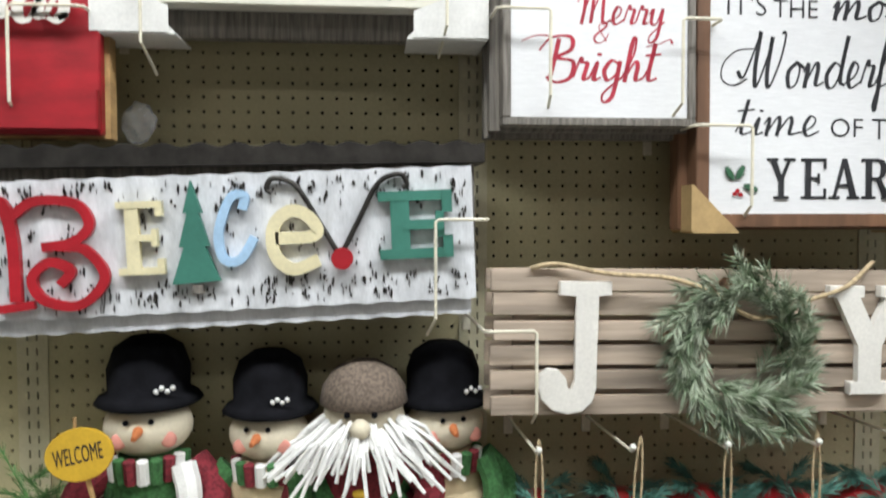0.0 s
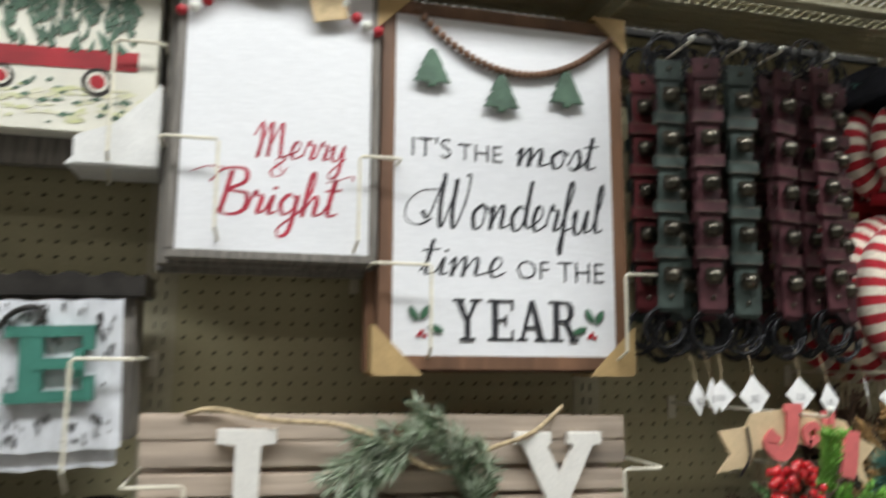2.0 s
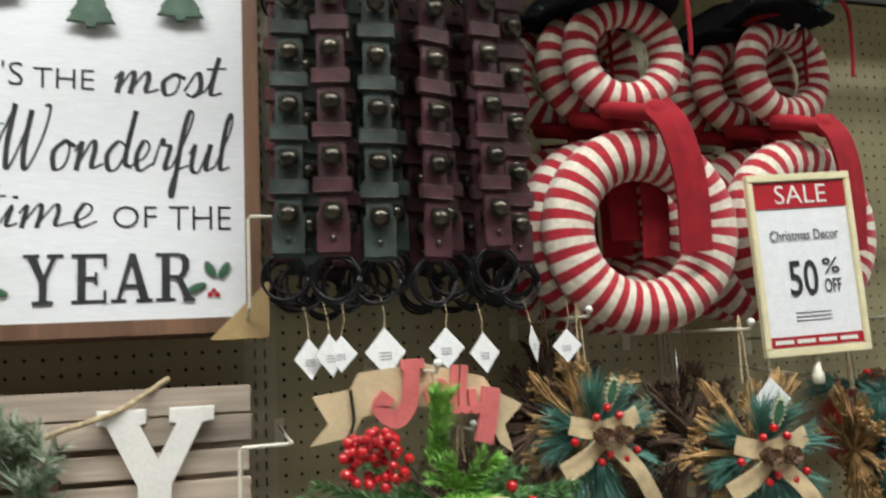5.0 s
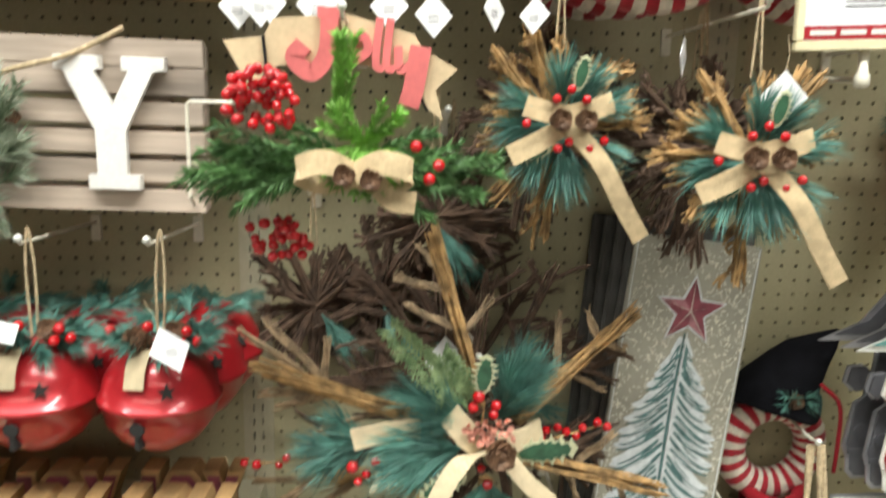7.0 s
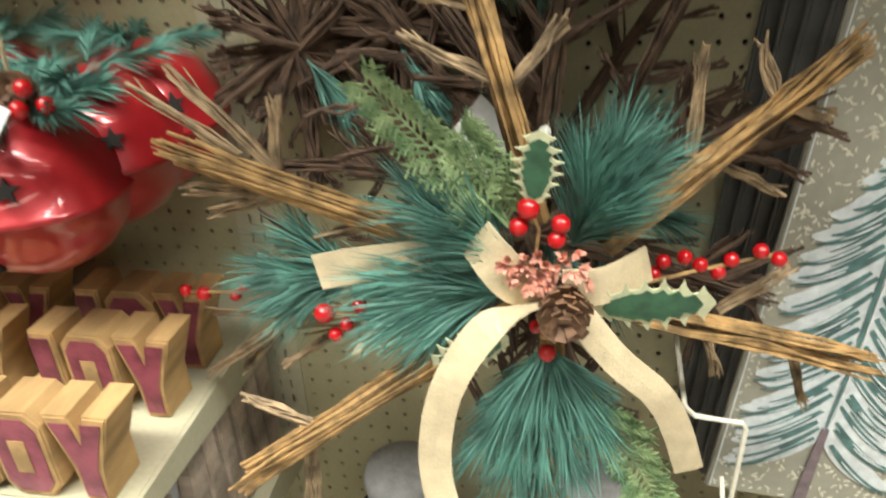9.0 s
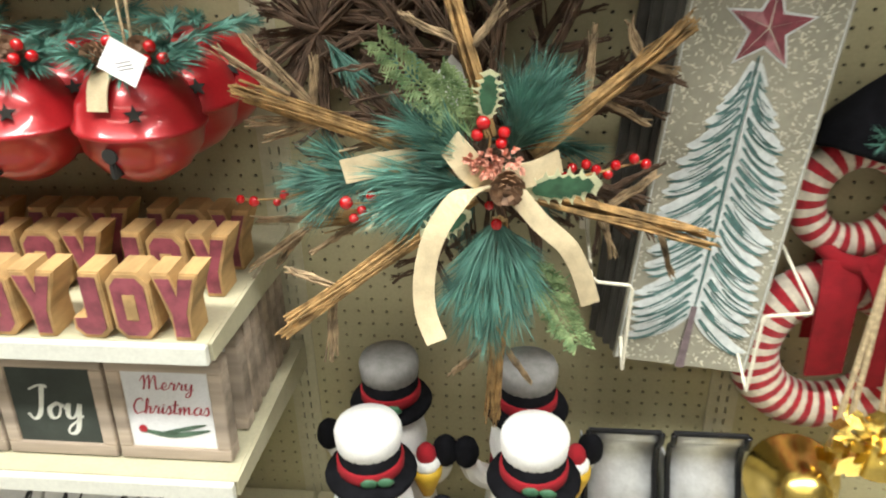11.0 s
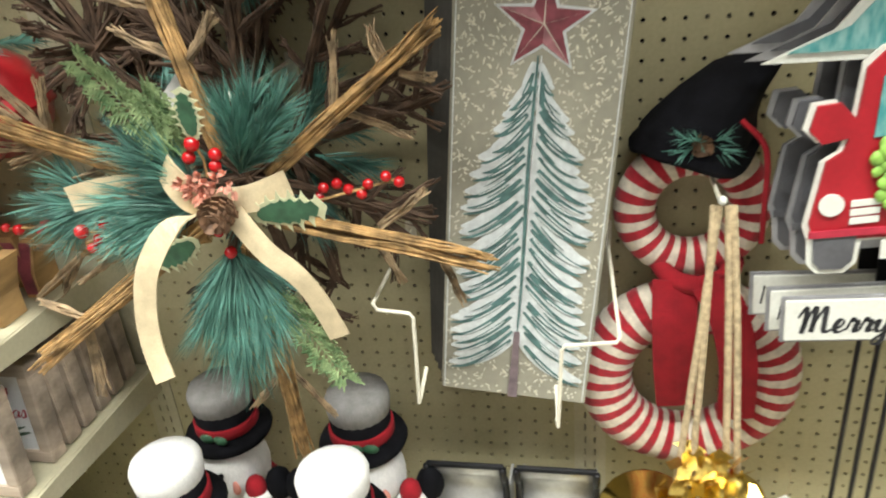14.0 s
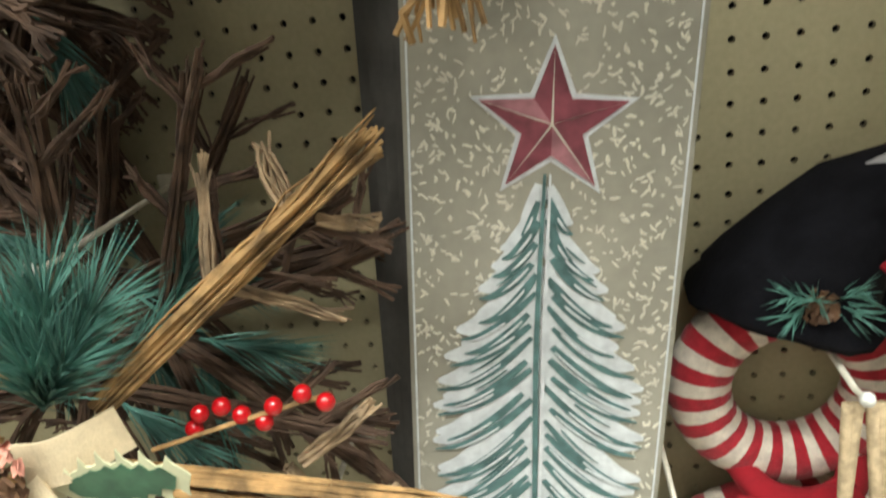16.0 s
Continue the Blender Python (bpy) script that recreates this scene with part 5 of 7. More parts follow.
# each limb: its root and tip, then side twigs, as (x, y, z)
VINE_LIMBS = (
    ((1.12, -0.25, 0.94), (1.050, -0.215, 1.185), (((1.084, -0.232, 1.045), (1.008, -0.225, 1.080)), ((1.098, -0.232, 1.045), (1.134, -0.225, 1.092)), ((1.072, -0.225, 1.10), (0.996, -0.215, 1.118)), ((1.062, -0.22, 1.13), (1.024, -0.21, 1.165)))),
    ((1.17, -0.245, 0.915), (1.362, -0.165, 1.060), (((1.238, -0.19, 0.972), (1.243, -0.165, 1.056)), ((1.255, -0.19, 0.968), (1.322, -0.165, 0.928)), ((1.300, -0.18, 1.018), (1.284, -0.165, 1.062)), ((1.315, -0.175, 1.008), (1.352, -0.16, 0.994)))),
    ((1.17, -0.25, 0.865), (1.412, -0.205, 0.786), (((1.275, -0.195, 0.828), (1.338, -0.185, 0.872)), ((1.340, -0.19, 0.800), (1.371, -0.18, 0.713)), ((1.262, -0.19, 0.82), (1.29, -0.17, 0.735)))),
    ((1.13, -0.25, 0.83), (1.124, -0.205, 0.480), (((1.127, -0.21, 0.632), (1.055, -0.20, 0.548)), ((1.129, -0.21, 0.624), (1.176, -0.20, 0.541)))),
    ((1.10, -0.27, 0.87), (0.850, -0.315, 0.700), (((0.930, -0.29, 0.745), (0.850, -0.285, 0.771)), ((0.917, -0.295, 0.735), (0.902, -0.29, 0.634)))),
    ((1.10, -0.26, 0.90), (0.803, -0.24, 0.995), (((0.901, -0.235, 0.965), (0.905, -0.225, 1.037)), ((0.915, -0.235, 0.955), (0.826, -0.225, 0.926)), ((0.90, -0.235, 0.955), (0.807, -0.225, 0.949)), ((0.90, -0.235, 0.972), (0.817, -0.225, 1.058)), ((0.87, -0.235, 0.985), (0.779, -0.225, 1.043)), ((0.985, -0.24, 0.93), (0.890, -0.255, 0.907)))),
    ((1.06, -0.21, 0.825), (0.868, -0.20, 0.800), (((0.90, -0.20, 0.802), (0.785, -0.19, 0.797)), ((0.88, -0.20, 0.80), (0.772, -0.20, 0.722)), ((0.86, -0.20, 0.79), (0.81, -0.195, 0.73)), ((0.95, -0.21, 0.81), (0.87, -0.23, 0.765)))),
)
big = thing("twig_snowflake_wreath", "large star-shaped grapevine twig wreath with pine and a bow", "wreath", BW, group="twig wreaths")
for i, (root, tip, sides) in enumerate(VINE_LIMBS):
    bm = B()
    bundle(bm, Vector(root) - BW, Vector(tip) - BW, 30, 0.0112, 0.0021, 100 + i)
    limb = part("vine_limb", bm, VINE, big, "bound grapevine twigs")
    for k, (p, q) in enumerate(sides):
        bm = B()
        bundle(bm, Vector(p) - BW, Vector(q) - BW, 9, 0.0052, 0.0019, 180 + i * 7 + k)
        part("side_twig", bm, VINEG, limb, "short weathered side twig")


def pine_fan(parent, root, tips, nl=0.062, n=240, w=0.0012, name="pine_needles"):
    """Long needles fanning from a root along stems towards the given tips."""
    bm = B()
    root = Vector(root) - BW
    for q in tips:
        d = Vector(q) - BW - root
        stem = max(0.02, d.length - nl * 0.8)
        sprig(bm, root, d * 1.1, stem * 1.1, nl * 1.1, int(n * 0.95), w, 0.55)
    return part(name, bm, PINE, parent, "long blue-green pine needles")


random.seed(61)
pine_fan(big, (1.145, -0.262, 0.925), ((1.158, -0.275, 1.035), (1.19, -0.265, 1.042), (1.218, -0.25, 1.02), (1.205, -0.275, 0.99), (1.17, -0.285, 1.0)))
pine_fan(big, (1.105, -0.275, 0.908), ((1.0, -0.28, 0.985), (1.03, -0.285, 0.975), (1.015, -0.275, 0.945), (1.05, -0.285, 0.985)))
pine_fan(big, (1.09, -0.28, 0.89), ((0.962, -0.285, 0.905), (0.965, -0.285, 0.85), (0.975, -0.29, 0.875), (1.0, -0.285, 0.835), (0.985, -0.275, 0.92)))
pine_fan(big, (0.965, -0.255, 0.885), ((0.853, -0.26, 0.892), (0.892, -0.25, 0.94), (0.872, -0.255, 0.834), (0.86, -0.26, 0.862)), 0.055, 190)
pine_fan(big, (1.128, -0.285, 0.845), ((1.062, -0.295, 0.716), (1.12, -0.30, 0.668), (1.186, -0.29, 0.73), (1.09, -0.30, 0.685), (1.155, -0.295, 0.69), (1.08, -0.29, 0.76), (1.175, -0.28, 0.77)))


def cedar(parent, root, tip, seed):
    """A flat frosted spray: a stem with forked branchlets on both sides."""
    random.seed(seed)
    bm = B()
    a, b = Vector(root) - BW, Vector(tip) - BW
    t = (b - a).normalized()
    side = t.cross(Vector((0, 1, 0))).normalized()
    tube(bm, [a, b], 0.0016, 0.0008, 5)
    for i in range(20):
        f = 0.12 + 0.88 * i / 19
        for s in (-1, 1):
            d = (t * random.uniform(0.6, 0.9) + side * s + Vector((0, random.uniform(-0.35, 0.1), 0))).normalized()
            l = (0.034 - 0.018 * f) * random.uniform(0.7, 1.15)
            p = a + (b - a) * f
            tube(bm, [p, p + d * l], 0.0012, 0.0009, 4)
            for k in range(4):
                g = 0.3 + 0.23 * k
                for u in (-1, 1):
                    e = (d + (t * u * 0.9 + Vector((0, random.uniform(-0.5, 0.1), 0)))).normalized()
                    tube(bm, [p + d * l * g, p + d * l * g + e * random.uniform(0.006, 0.011)], 0.0013, 0.0010, 4)
    return part("cedar_spray", bm, CEDAR, parent, "pale frosted cedar spray")


cedar(big, (1.098, -0.285, 0.950), (0.994, -0.27, 1.056), 62)
cedar(big, (1.100, -0.28, 0.945), (1.062, -0.275, 1.02), 63)
cedar(big, (1.165, -0.29, 0.805), (1.235, -0.282, 0.668), 64)
random.seed(66)
# ribbon bow
C = rel(1.136, 0.905, -0.288)


def bow_piece(pts, width, across, label):
    part("bow_ribbon", ribbon(B(), smooth_line([rel(x, z, y) for x, y, z in pts]), width, across, 0.001), SATIN, big, label)


bow_piece(((1.13, -0.292, 0.900), (1.105, -0.302, 0.912), (1.086, -0.300, 0.932), (1.072, -0.290, 0.945)), 0.036, (0.45, 0, 1), "cream ribbon bow loop")
bow_piece(((1.14, -0.290, 0.903), (1.17, -0.292, 0.908), (1.203, -0.270, 0.916)), 0.030, (-0.1, 0.1, 1), "cream ribbon bow loop")
bow_piece(((1.035, -0.28, 0.920), (0.98, -0.286, 0.914), (0.942, -0.285, 0.905)), 0.030, (-0.1, 0.1, 1), "cream ribbon loop end")
bow_piece(((1.000, -0.275, 0.858), (0.985, -0.279, 0.845), (0.968, -0.278, 0.832)), 0.036, (0.8, 0, 0.6), "cream ribbon end")
bow_piece(((1.13, -0.298, 0.898), (1.088, -0.325, 0.890), (1.058, -0.342, 0.850), (1.045, -0.350, 0.800), (1.046, -0.358, 0.755), (1.060, -0.372, 0.722)), 0.026, (1, 0.1, 0.25), "long cream ribbon tail")
bow_piece(((1.145, -0.298, 0.893), (1.180, -0.312, 0.855), (1.212, -0.314, 0.826), (1.230, -0.310, 0.792), (1.246, -0.305, 0.742)), 0.024, (1, 0.15, 0.1), "long cream ribbon tail")
bm = B()
for i in range(46):
    a, f = random.uniform(0, 6.28), random.uniform(0.003, 0.02)
    p = rel(1.113 + 0.014 * (i % 3), 0.921 + 0.004 * (i % 3), -0.305) + Vector((f * math.cos(a) * 1.2, 0, f * math.sin(a) * 0.8))
    for q in range(5):
        needle(bm, p, Vector((math.cos(a) * 0.8 + random.uniform(-0.8, 0.8), -0.7, math.sin(a) * 0.8 + random.uniform(-0.8, 0.8))).normalized(), 0.010, 0.005)
part("fabric_flower", bm, PINKF, big, "peach frayed fabric knot")
pinecone(big, rel(1.141, 0.901, -0.318), 0.0205)
holly(big, rel(1.160, 0.886, -0.290), 0.092, -7, 12)
holly(big, rel(1.116, 0.972, -0.290), 0.062, -86, 10)
holly(big, rel(1.098, 0.862, -0.300), 0.075, -212, 10)
for x, z, r in ((1.112, 0.969, 0.0088), (1.105, 0.954, 0.0076), (1.136, 0.957, 0.0076), (1.133, 0.944, 0.0072), (1.128, 0.841, 0.0075), (1.119, 0.866, 0.006)):
    berry(big, rel(x, z, -0.290), r)
part("berry_stem", tube(B(), [rel(1.118, 0.93, -0.285), rel(1.12, 0.95, -0.287), rel(1.112, 0.969, -0.287)], 0.0016, n=5), VINE, big)
for x, z, r in ((0.942, 0.864, 0.0088), (0.961, 0.854, 0.0064), (0.950, 0.843, 0.0066), (0.974, 0.873, 0.0068)):
    berry(big, rel(x, z, -0.283), r)
part("berry_stem", tube(B(), [rel(1.0, 0.868, -0.275), rel(0.965, 0.862, -0.28), rel(0.944, 0.862, -0.28)], 0.0015, n=5), VINE, big)
for x, z, r in ((0.782, 0.840, 0.0062), (0.800, 0.837, 0.0075), (0.832, 0.837, 0.006), (0.843, 0.847, 0.0066)):
    berry(big, rel(x, z, -0.22), r)
part("berry_stem", tube(B(), [rel(0.88, 0.86, -0.235), rel(0.84, 0.842, -0.222), rel(0.784, 0.839, -0.22)], 0.0015, n=5), VINE, big)
part("berry_stem", tube(B(), [rel(1.19, 0.872, -0.235), rel(1.25, 0.883, -0.22), rel(1.312, 0.897, -0.213)], 0.0018, n=5), VINE, big)
for x, z in ((1.214, 0.876), (1.221, 0.888), (1.238, 0.893), (1.251, 0.886), (1.266, 0.880), (1.275, 0.892), (1.297, 0.901), (1.312, 0.894)):
    berry(big, rel(x, z, -0.217), 0.0068)
wire_hook([(1.12, -0.001, 0.99), (1.12, -0.20, 0.992), (1.12, -0.203, 0.996)], "peg_hook", "ivory wire peg hook carrying twig wreaths", True)
# more of the same wreath stacked behind, shade put into the vine color
for i, (dx, y, dz, rz) in enumerate(((-0.035, -0.165, -0.005, 14), (0.01, -0.12, 0.012, -17), (-0.06, -0.08, 0.03, 31), (-0.02, -0.045, 0.02, 50))):
    random.seed(710 + i)
    wk = thing("twig_snowflake_wreath", "shade-darkened grapevine twig wreath stacked behind another", "wreath", group="twig wreaths")
    for q in range(7):
        a = 2 * math.pi * q / 7 + random.uniform(-0.15, 0.15)
        l = random.uniform(0.19, 0.27)
        d = Vector((l * math.cos(a), random.uniform(-0.015, 0.015), l * math.sin(a)))
        bm = B()
        bundle(bm, (0, 0, 0), d, 14, 0.0075, 0.0022, 720 + 20 * i + q)
        limb = part("vine_limb", bm, VINESHADE, wk, "bound grapevine twigs")
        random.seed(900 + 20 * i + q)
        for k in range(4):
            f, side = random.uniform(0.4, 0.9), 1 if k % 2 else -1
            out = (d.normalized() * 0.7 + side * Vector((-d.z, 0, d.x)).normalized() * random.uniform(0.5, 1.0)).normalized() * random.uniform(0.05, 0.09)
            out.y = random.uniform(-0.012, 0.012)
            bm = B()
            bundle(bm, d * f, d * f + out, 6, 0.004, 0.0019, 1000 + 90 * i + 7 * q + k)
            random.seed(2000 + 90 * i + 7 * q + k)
            part("side_twig", bm, VINESHADE, limb, "short weathered side twig")
    bm = B()
    for a in (40, 170, 265, 330):
        k = math.radians(a + random.uniform(-9, 9))
        d = Vector((math.cos(k), random.uniform(-0.2, 0.1), math.sin(k)))
        sprig(bm, d * 0.03, d, 0.06, 0.06, 110, 0.0014, 0.45)
    part("pine_needles", bm, PINE, wk, "blue-green pine needles")
    wk.matrix_world = pose(BW.x + dx, y, BW.z + dz, 0, rz, 0)


def small_twig(x, y, z, seed, turn, m=VINE, fancy=True):
    random.seed(seed)
    lim = []
    for i in range(16):
        a = math.radians(90 + 22.5 * i + random.uniform(-8, 8))
        l = random.uniform(0.085, 0.135) if i != 8 else 0.165
        lim.append((l * math.cos(a), random.uniform(-0.02, 0.02), l * math.sin(a)))
    w = twig_star("small_twig_wreath", lim, 0.0095, 0.0024, 12, m, "small grapevine twig wreath with pine, cones and ribbon", 3, seed)
    w.matrix_world = pose(x, y, z, 0, 0, turn)
    random.seed(seed + 400)
    bm = B()
    for a in ((20, 60, 100, 150, 190, 235, 265, 290, 330) if fancy else (300,)):
        k = math.radians(a + random.uniform(-8, 8))
        d = Vector((math.cos(k), random.uniform(-0.4, -0.1), math.sin(k)))
        sprig(bm, d * 0.012 + Vector((0, -0.016, 0)), d, 0.045, 0.058, 170, 0.0014, 0.5)
    part("pine_needles", bm, PINE, w, "blue-green pine needles")
    if fancy:
        part("ribbon_loop", ribbon(B(), smooth_line([(0, -0.045, 0.01), (-0.03, -0.05, 0.015), (-0.055, -0.045, 0.022)]), 0.026, (0.2, 0, 1), 0.001), BURLAP, w, "tan ribbon loop")
        part("ribbon_loop", ribbon(B(), smooth_line([(0, -0.045, 0.01), (0.03, -0.05, 0.018), (0.058, -0.045, 0.028)]), 0.026, (-0.2, 0, 1), 0.001), BURLAP, w, "tan ribbon loop")
        part("ribbon_tail", ribbon(B(), smooth_line([(0, -0.048, 0), (-0.04, -0.06, -0.022), (-0.075, -0.055, -0.04)]), 0.026, (0.35, 0, 1), 0.001), BURLAP, w, "tan ribbon tail")
        part("ribbon_tail", ribbon(B(), smooth_line([(0, -0.048, 0), (0.04, -0.06, -0.045), (0.075, -0.055, -0.10), (0.105, -0.05, -0.145)]), 0.024, (1, 0, 0.4), 0.001), BURLAP, w, "tan ribbon tail")
        for cx in (-0.014, 0.018):
            pinecone(w, (cx, -0.06, 0.005), 0.014)
        for bx, bz in ((0, 0.042), (-0.018, 0.03), (0.02, 0.03), (-0.055, 0.0), (0.0, -0.022), (0.026, -0.03), (0.045, -0.02), (-0.014, -0.03)):
            berry(w, (bx, -0.055, bz), 0.006)
        holly(w, (0.01, -0.045, 0.04), 0.045, -80, 10)
        holly(w, (-0.02, -0.045, -0.03), 0.045, -200, 10)
    part("hanging_loop", tube(B(), smooth_line([(-0.006, 0, 0.1), (0.0, 0.005, 0.2), (0.006, 0, 0.1)]), 0.0016, n=5), JUTE, w)
    return w


small_twig(1.205, -0.262, 1.335, 81, 6)
small_twig(1.435, -0.325, 1.297, 82, -4)
# the ones hung behind have their shade in a darker vine color
small_twig(1.19, -0.17, 1.345, 83, -10, VINESHADE, False)
small_twig(1.225, -0.09, 1.34, 84, 12, VINESHADE, False)
small_twig(1.41, -0.22, 1.305, 85, 14, VINESHADE, False)
small_twig(1.44, -0.12, 1.30, 86, -14, VINESHADE, False)
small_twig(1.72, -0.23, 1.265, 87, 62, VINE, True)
small_twig(1.085, -0.06, 1.165, 88, 5, VINESHADE, False)
small_twig(1.055, -0.13, 1.19, 89, -9, VINESHADE, False)
small_twig(0.865, -0.05, 1.03, 90, 20, VINESHADE, False)
small_twig(0.975, -0.055, 1.05, 91, -12, VINESHADE, False)
for x, z in ((0.865, 1.215), (0.975, 1.235)):
    wire_hook([(x, -0.001, z), (x, -0.10, z + 0.004), (x, -0.104, z + 0.012)], "peg_hook", "ivory wire peg hook carrying twig wreaths", True)
wire_hook([(1.07, -0.001, 1.335), (1.07, -0.15, 1.34), (1.07, -0.154, 1.35)], "peg_hook", "ivory wire peg hook carrying twig wreaths", True)
for x, y, z in ((1.205, -0.29, 1.50), (1.43, -0.35, 1.472), (1.70, -0.26, 1.45)):
    wire_hook([(x, -0.001, z), (x, y, z + 0.004), (x, y - 0.004, z + 0.014)], "peg_hook", "ivory wire peg hook carrying twig wreaths", True)
price_tag(1.462, -0.345, 1.405, 0.05, -12, 0)
price_tag(1.37, -0.25, 1.45, 0.04, 60, 0)
price_tag(1.07, -0.21, 1.03, 0.055, 10, -10)

# ---- slate tree plaque ----
sl = thing("slate_tree_plaque", "grey slate plaque painted with a snowy tree and red star", "plaque", (1.413, -0.108, 0.517), (-1.5, 6.0, 0))
SW, SH = 0.104, 0.64
part("slate", box(B(), -SW, SW, 0.0, 0.010, 0.0, SH, 0.002), SLATE, sl)
part("rim_line", box(B(), -SW + 0.004, -SW + 0.0055, -0.0008, 0.0, 0.004, SH - 0.004), SNOWP, sl, "pale scored line")
part("rim_line", box(B(), SW - 0.0055, SW - 0.004, -0.0008, 0.0, 0.004, SH - 0.004), SNOWP, sl, "pale scored line")
random.seed(101)
bm = B()
for i in range(1700):
    x, z = random.uniform(-SW + 0.006, SW - 0.006), random.uniform(0.006, SH - 0.01)
    if abs(x) < 0.085 * min(1, max(0.12, (0.53 - z) / 0.3)) and 0.06 < z < 0.51:
        continue
    l, w, a = random.uniform(0.0010, 0.0040), random.uniform(0.0006, 0.0015), random.uniform(0, 6.28)
    dx, dz = math.cos(a) * l, math.sin(a) * l
    ex, ez = -math.sin(a) * w, math.cos(a) * w
    bx, bz = ex * random.uniform(-1.4, 1.4), ez * random.uniform(-1.4, 1.4)
    prism(bm, [(x - dx - ex * 0.6, z - dz - ez * 0.6), (x - ex + bx, z - ez + bz), (x + dx - ex * 0.6, z + dz - ez * 0.6), (x + dx + ex * 0.6, z + dz + ez * 0.6), (x + ex + bx, z + ez + bz), (x - dx + ex * 0.6, z - dz + ez * 0.6)], -0.0007, 0.0)
tagged(part("snow_dab", bm, SNOWC, sl, "cream dabbed snow marks"), kind="stuff")


def stroke(bm, pts, w0, w1, y, mi=0):
    ps = smooth_line([(x, y, z) for x, z in pts], 5)
    last = None
    for i, p in enumerate(ps):
        f = i / (len(ps) - 1)
        t = (ps[min(i + 1, len(ps) - 1)] - ps[max(i - 1, 0)]).normalized()
        w = (w0 + (w1 - w0) * f) * math.sin(math.pi * (0.12 + 0.86 * f)) ** 0.6
        s = Vector((-t.z, 0, t.x)) * w / 2
        row = [bm.verts.new(p + s), bm.verts.new(p - s), bm.verts.new(p - s + Vector((0, 0.0006, 0))), bm.verts.new(p + s + Vector((0, 0.0006, 0)))]
        if last:
            for j in range(4):
                bm.faces.new((last[j], last[(j + 1) % 4], row[(j + 1) % 4], row[j])).material_index = mi
        last = row


random.seed(103)
ztop, zbot = 0.488, 0.06


def bough(s, z, half, drop, k0, k1, dz):
    """Points of a drooping bough from k0 to k1 of its length."""
    out = []
    for j in range(5):
        k = k0 + (k1 - k0) * j / 4
        out.append((s * (0.003 + half * k), z + dz - drop * (1 - max(0.0, 1 - k) ** 1.7)))
    return out


for s in (-1, 1):
    n = 27
    for i in range(n):
        f = i / (n - 1)
        z = ztop - 0.012 - (ztop - zbot - 0.062) * f + random.uniform(-0.004, 0.004)
        half = 0.014 + 0.056 * min(1, f * 3.2) ** 0.8 + 0.016 * f + random.uniform(-0.006, 0.006)
        drop = (0.030 + 0.030 * min(1, f * 2)) * random.uniform(0.85, 1.15)
        wb = B()
        stroke(wb, bough(s, z, half, drop, 0.0, 1.04, 0.0), 0.034 * min(1, 0.4 + 3 * f), 0.018 * min(1, 0.5 + 3 * f), -0.0012 - 0.00002 * i)
        part("snowy_bough", wb, SNOWP, sl)
        tb = B()
        stroke(tb, bough(s, z, half, drop, random.uniform(0.0, 0.12), random.uniform(0.92, 1.06), -0.008), random.uniform(0.006, 0.0095), 0.0055, -0.0022 - 0.00002 * i)
        part("teal_bough", tb, TEALP, sl)
        for q in range(random.randint(0, 1)):
            k = random.uniform(0.05, 0.45)
            tb = B()
            stroke(tb, bough(s, z, half, drop, k, k + random.uniform(0.35, 0.5), random.uniform(-0.002, 0.004)), random.uniform(0.0016, 0.003), 0.0014, -0.0029 - 0.00004 * q)
            part("teal_bough", tb, TEALP, sl)
        for q in range(1):
            k = random.uniform(0.1, 0.5)
            wb = B()
            stroke(wb, bough(s, z, half, drop, k, k + 0.45, random.uniform(-0.010, -0.005)), 0.0022, 0.0014, -0.0033 - 0.00004 * q)
            part("snowy_bough", wb, SNOWP, sl)
tk = B()
stroke(tk, [(0.0, ztop), (-0.002, 0.35), (0.001, 0.2), (0.0, 0.1)], 0.004, 0.005, -0.0032)
part("stem_stroke", tk, TEALP, sl)
tk = B()
stroke(tk, [(0.004, ztop), (0.004, 0.35), (0.005, 0.2), (0.004, 0.12)], 0.003, 0.003, -0.0036)
part("stem_highlight", tk, SNOWP, sl)
part("trunk", prism(B(), [(-0.007, 0.0), (0.007, 0.0), (0.004, 0.11), (-0.004, 0.11)], -0.0035, -0.0028), TRUNKP, sl, "dull purple painted trunk")
SC = Vector((0.004, 0.524))
halo = []
for i in range(10):
    a, r = math.radians(90 + 36 * i), 0.062 if i % 2 == 0 else 0.027
    halo.append((SC.x + r * math.cos(a), SC.y + r * math.sin(a)))
part("star_halo", prism(B(), halo, -0.0009, 0.0), SNOWP, sl, "pale rim round the star")
for i in range(5):
    a, b, c = (math.radians(90 + 72 * i), math.radians(90 + 72 * i + 36), math.radians(90 + 72 * i - 36))
    tip = (SC.x + 0.055 * math.cos(a), SC.y + 0.055 * math.sin(a))
    for k, m in ((b, PLUMP), (c, PLUML if i % 2 else PLUMP)):
        q = (SC.x + 0.0225 * math.cos(k), SC.y + 0.0225 * math.sin(k))
        part("star_facet", prism(B(), [(SC.x, SC.y), tip, q], -0.0022, -0.001), m, sl, "barn red star facet")
    part("star_ridge", prism(B(), [(SC.x - 0.0008, SC.y), (tip[0], tip[1]), (SC.x + 0.0008, SC.y + 0.0004)], -0.0027, -0.0023), SNOWC, sl)
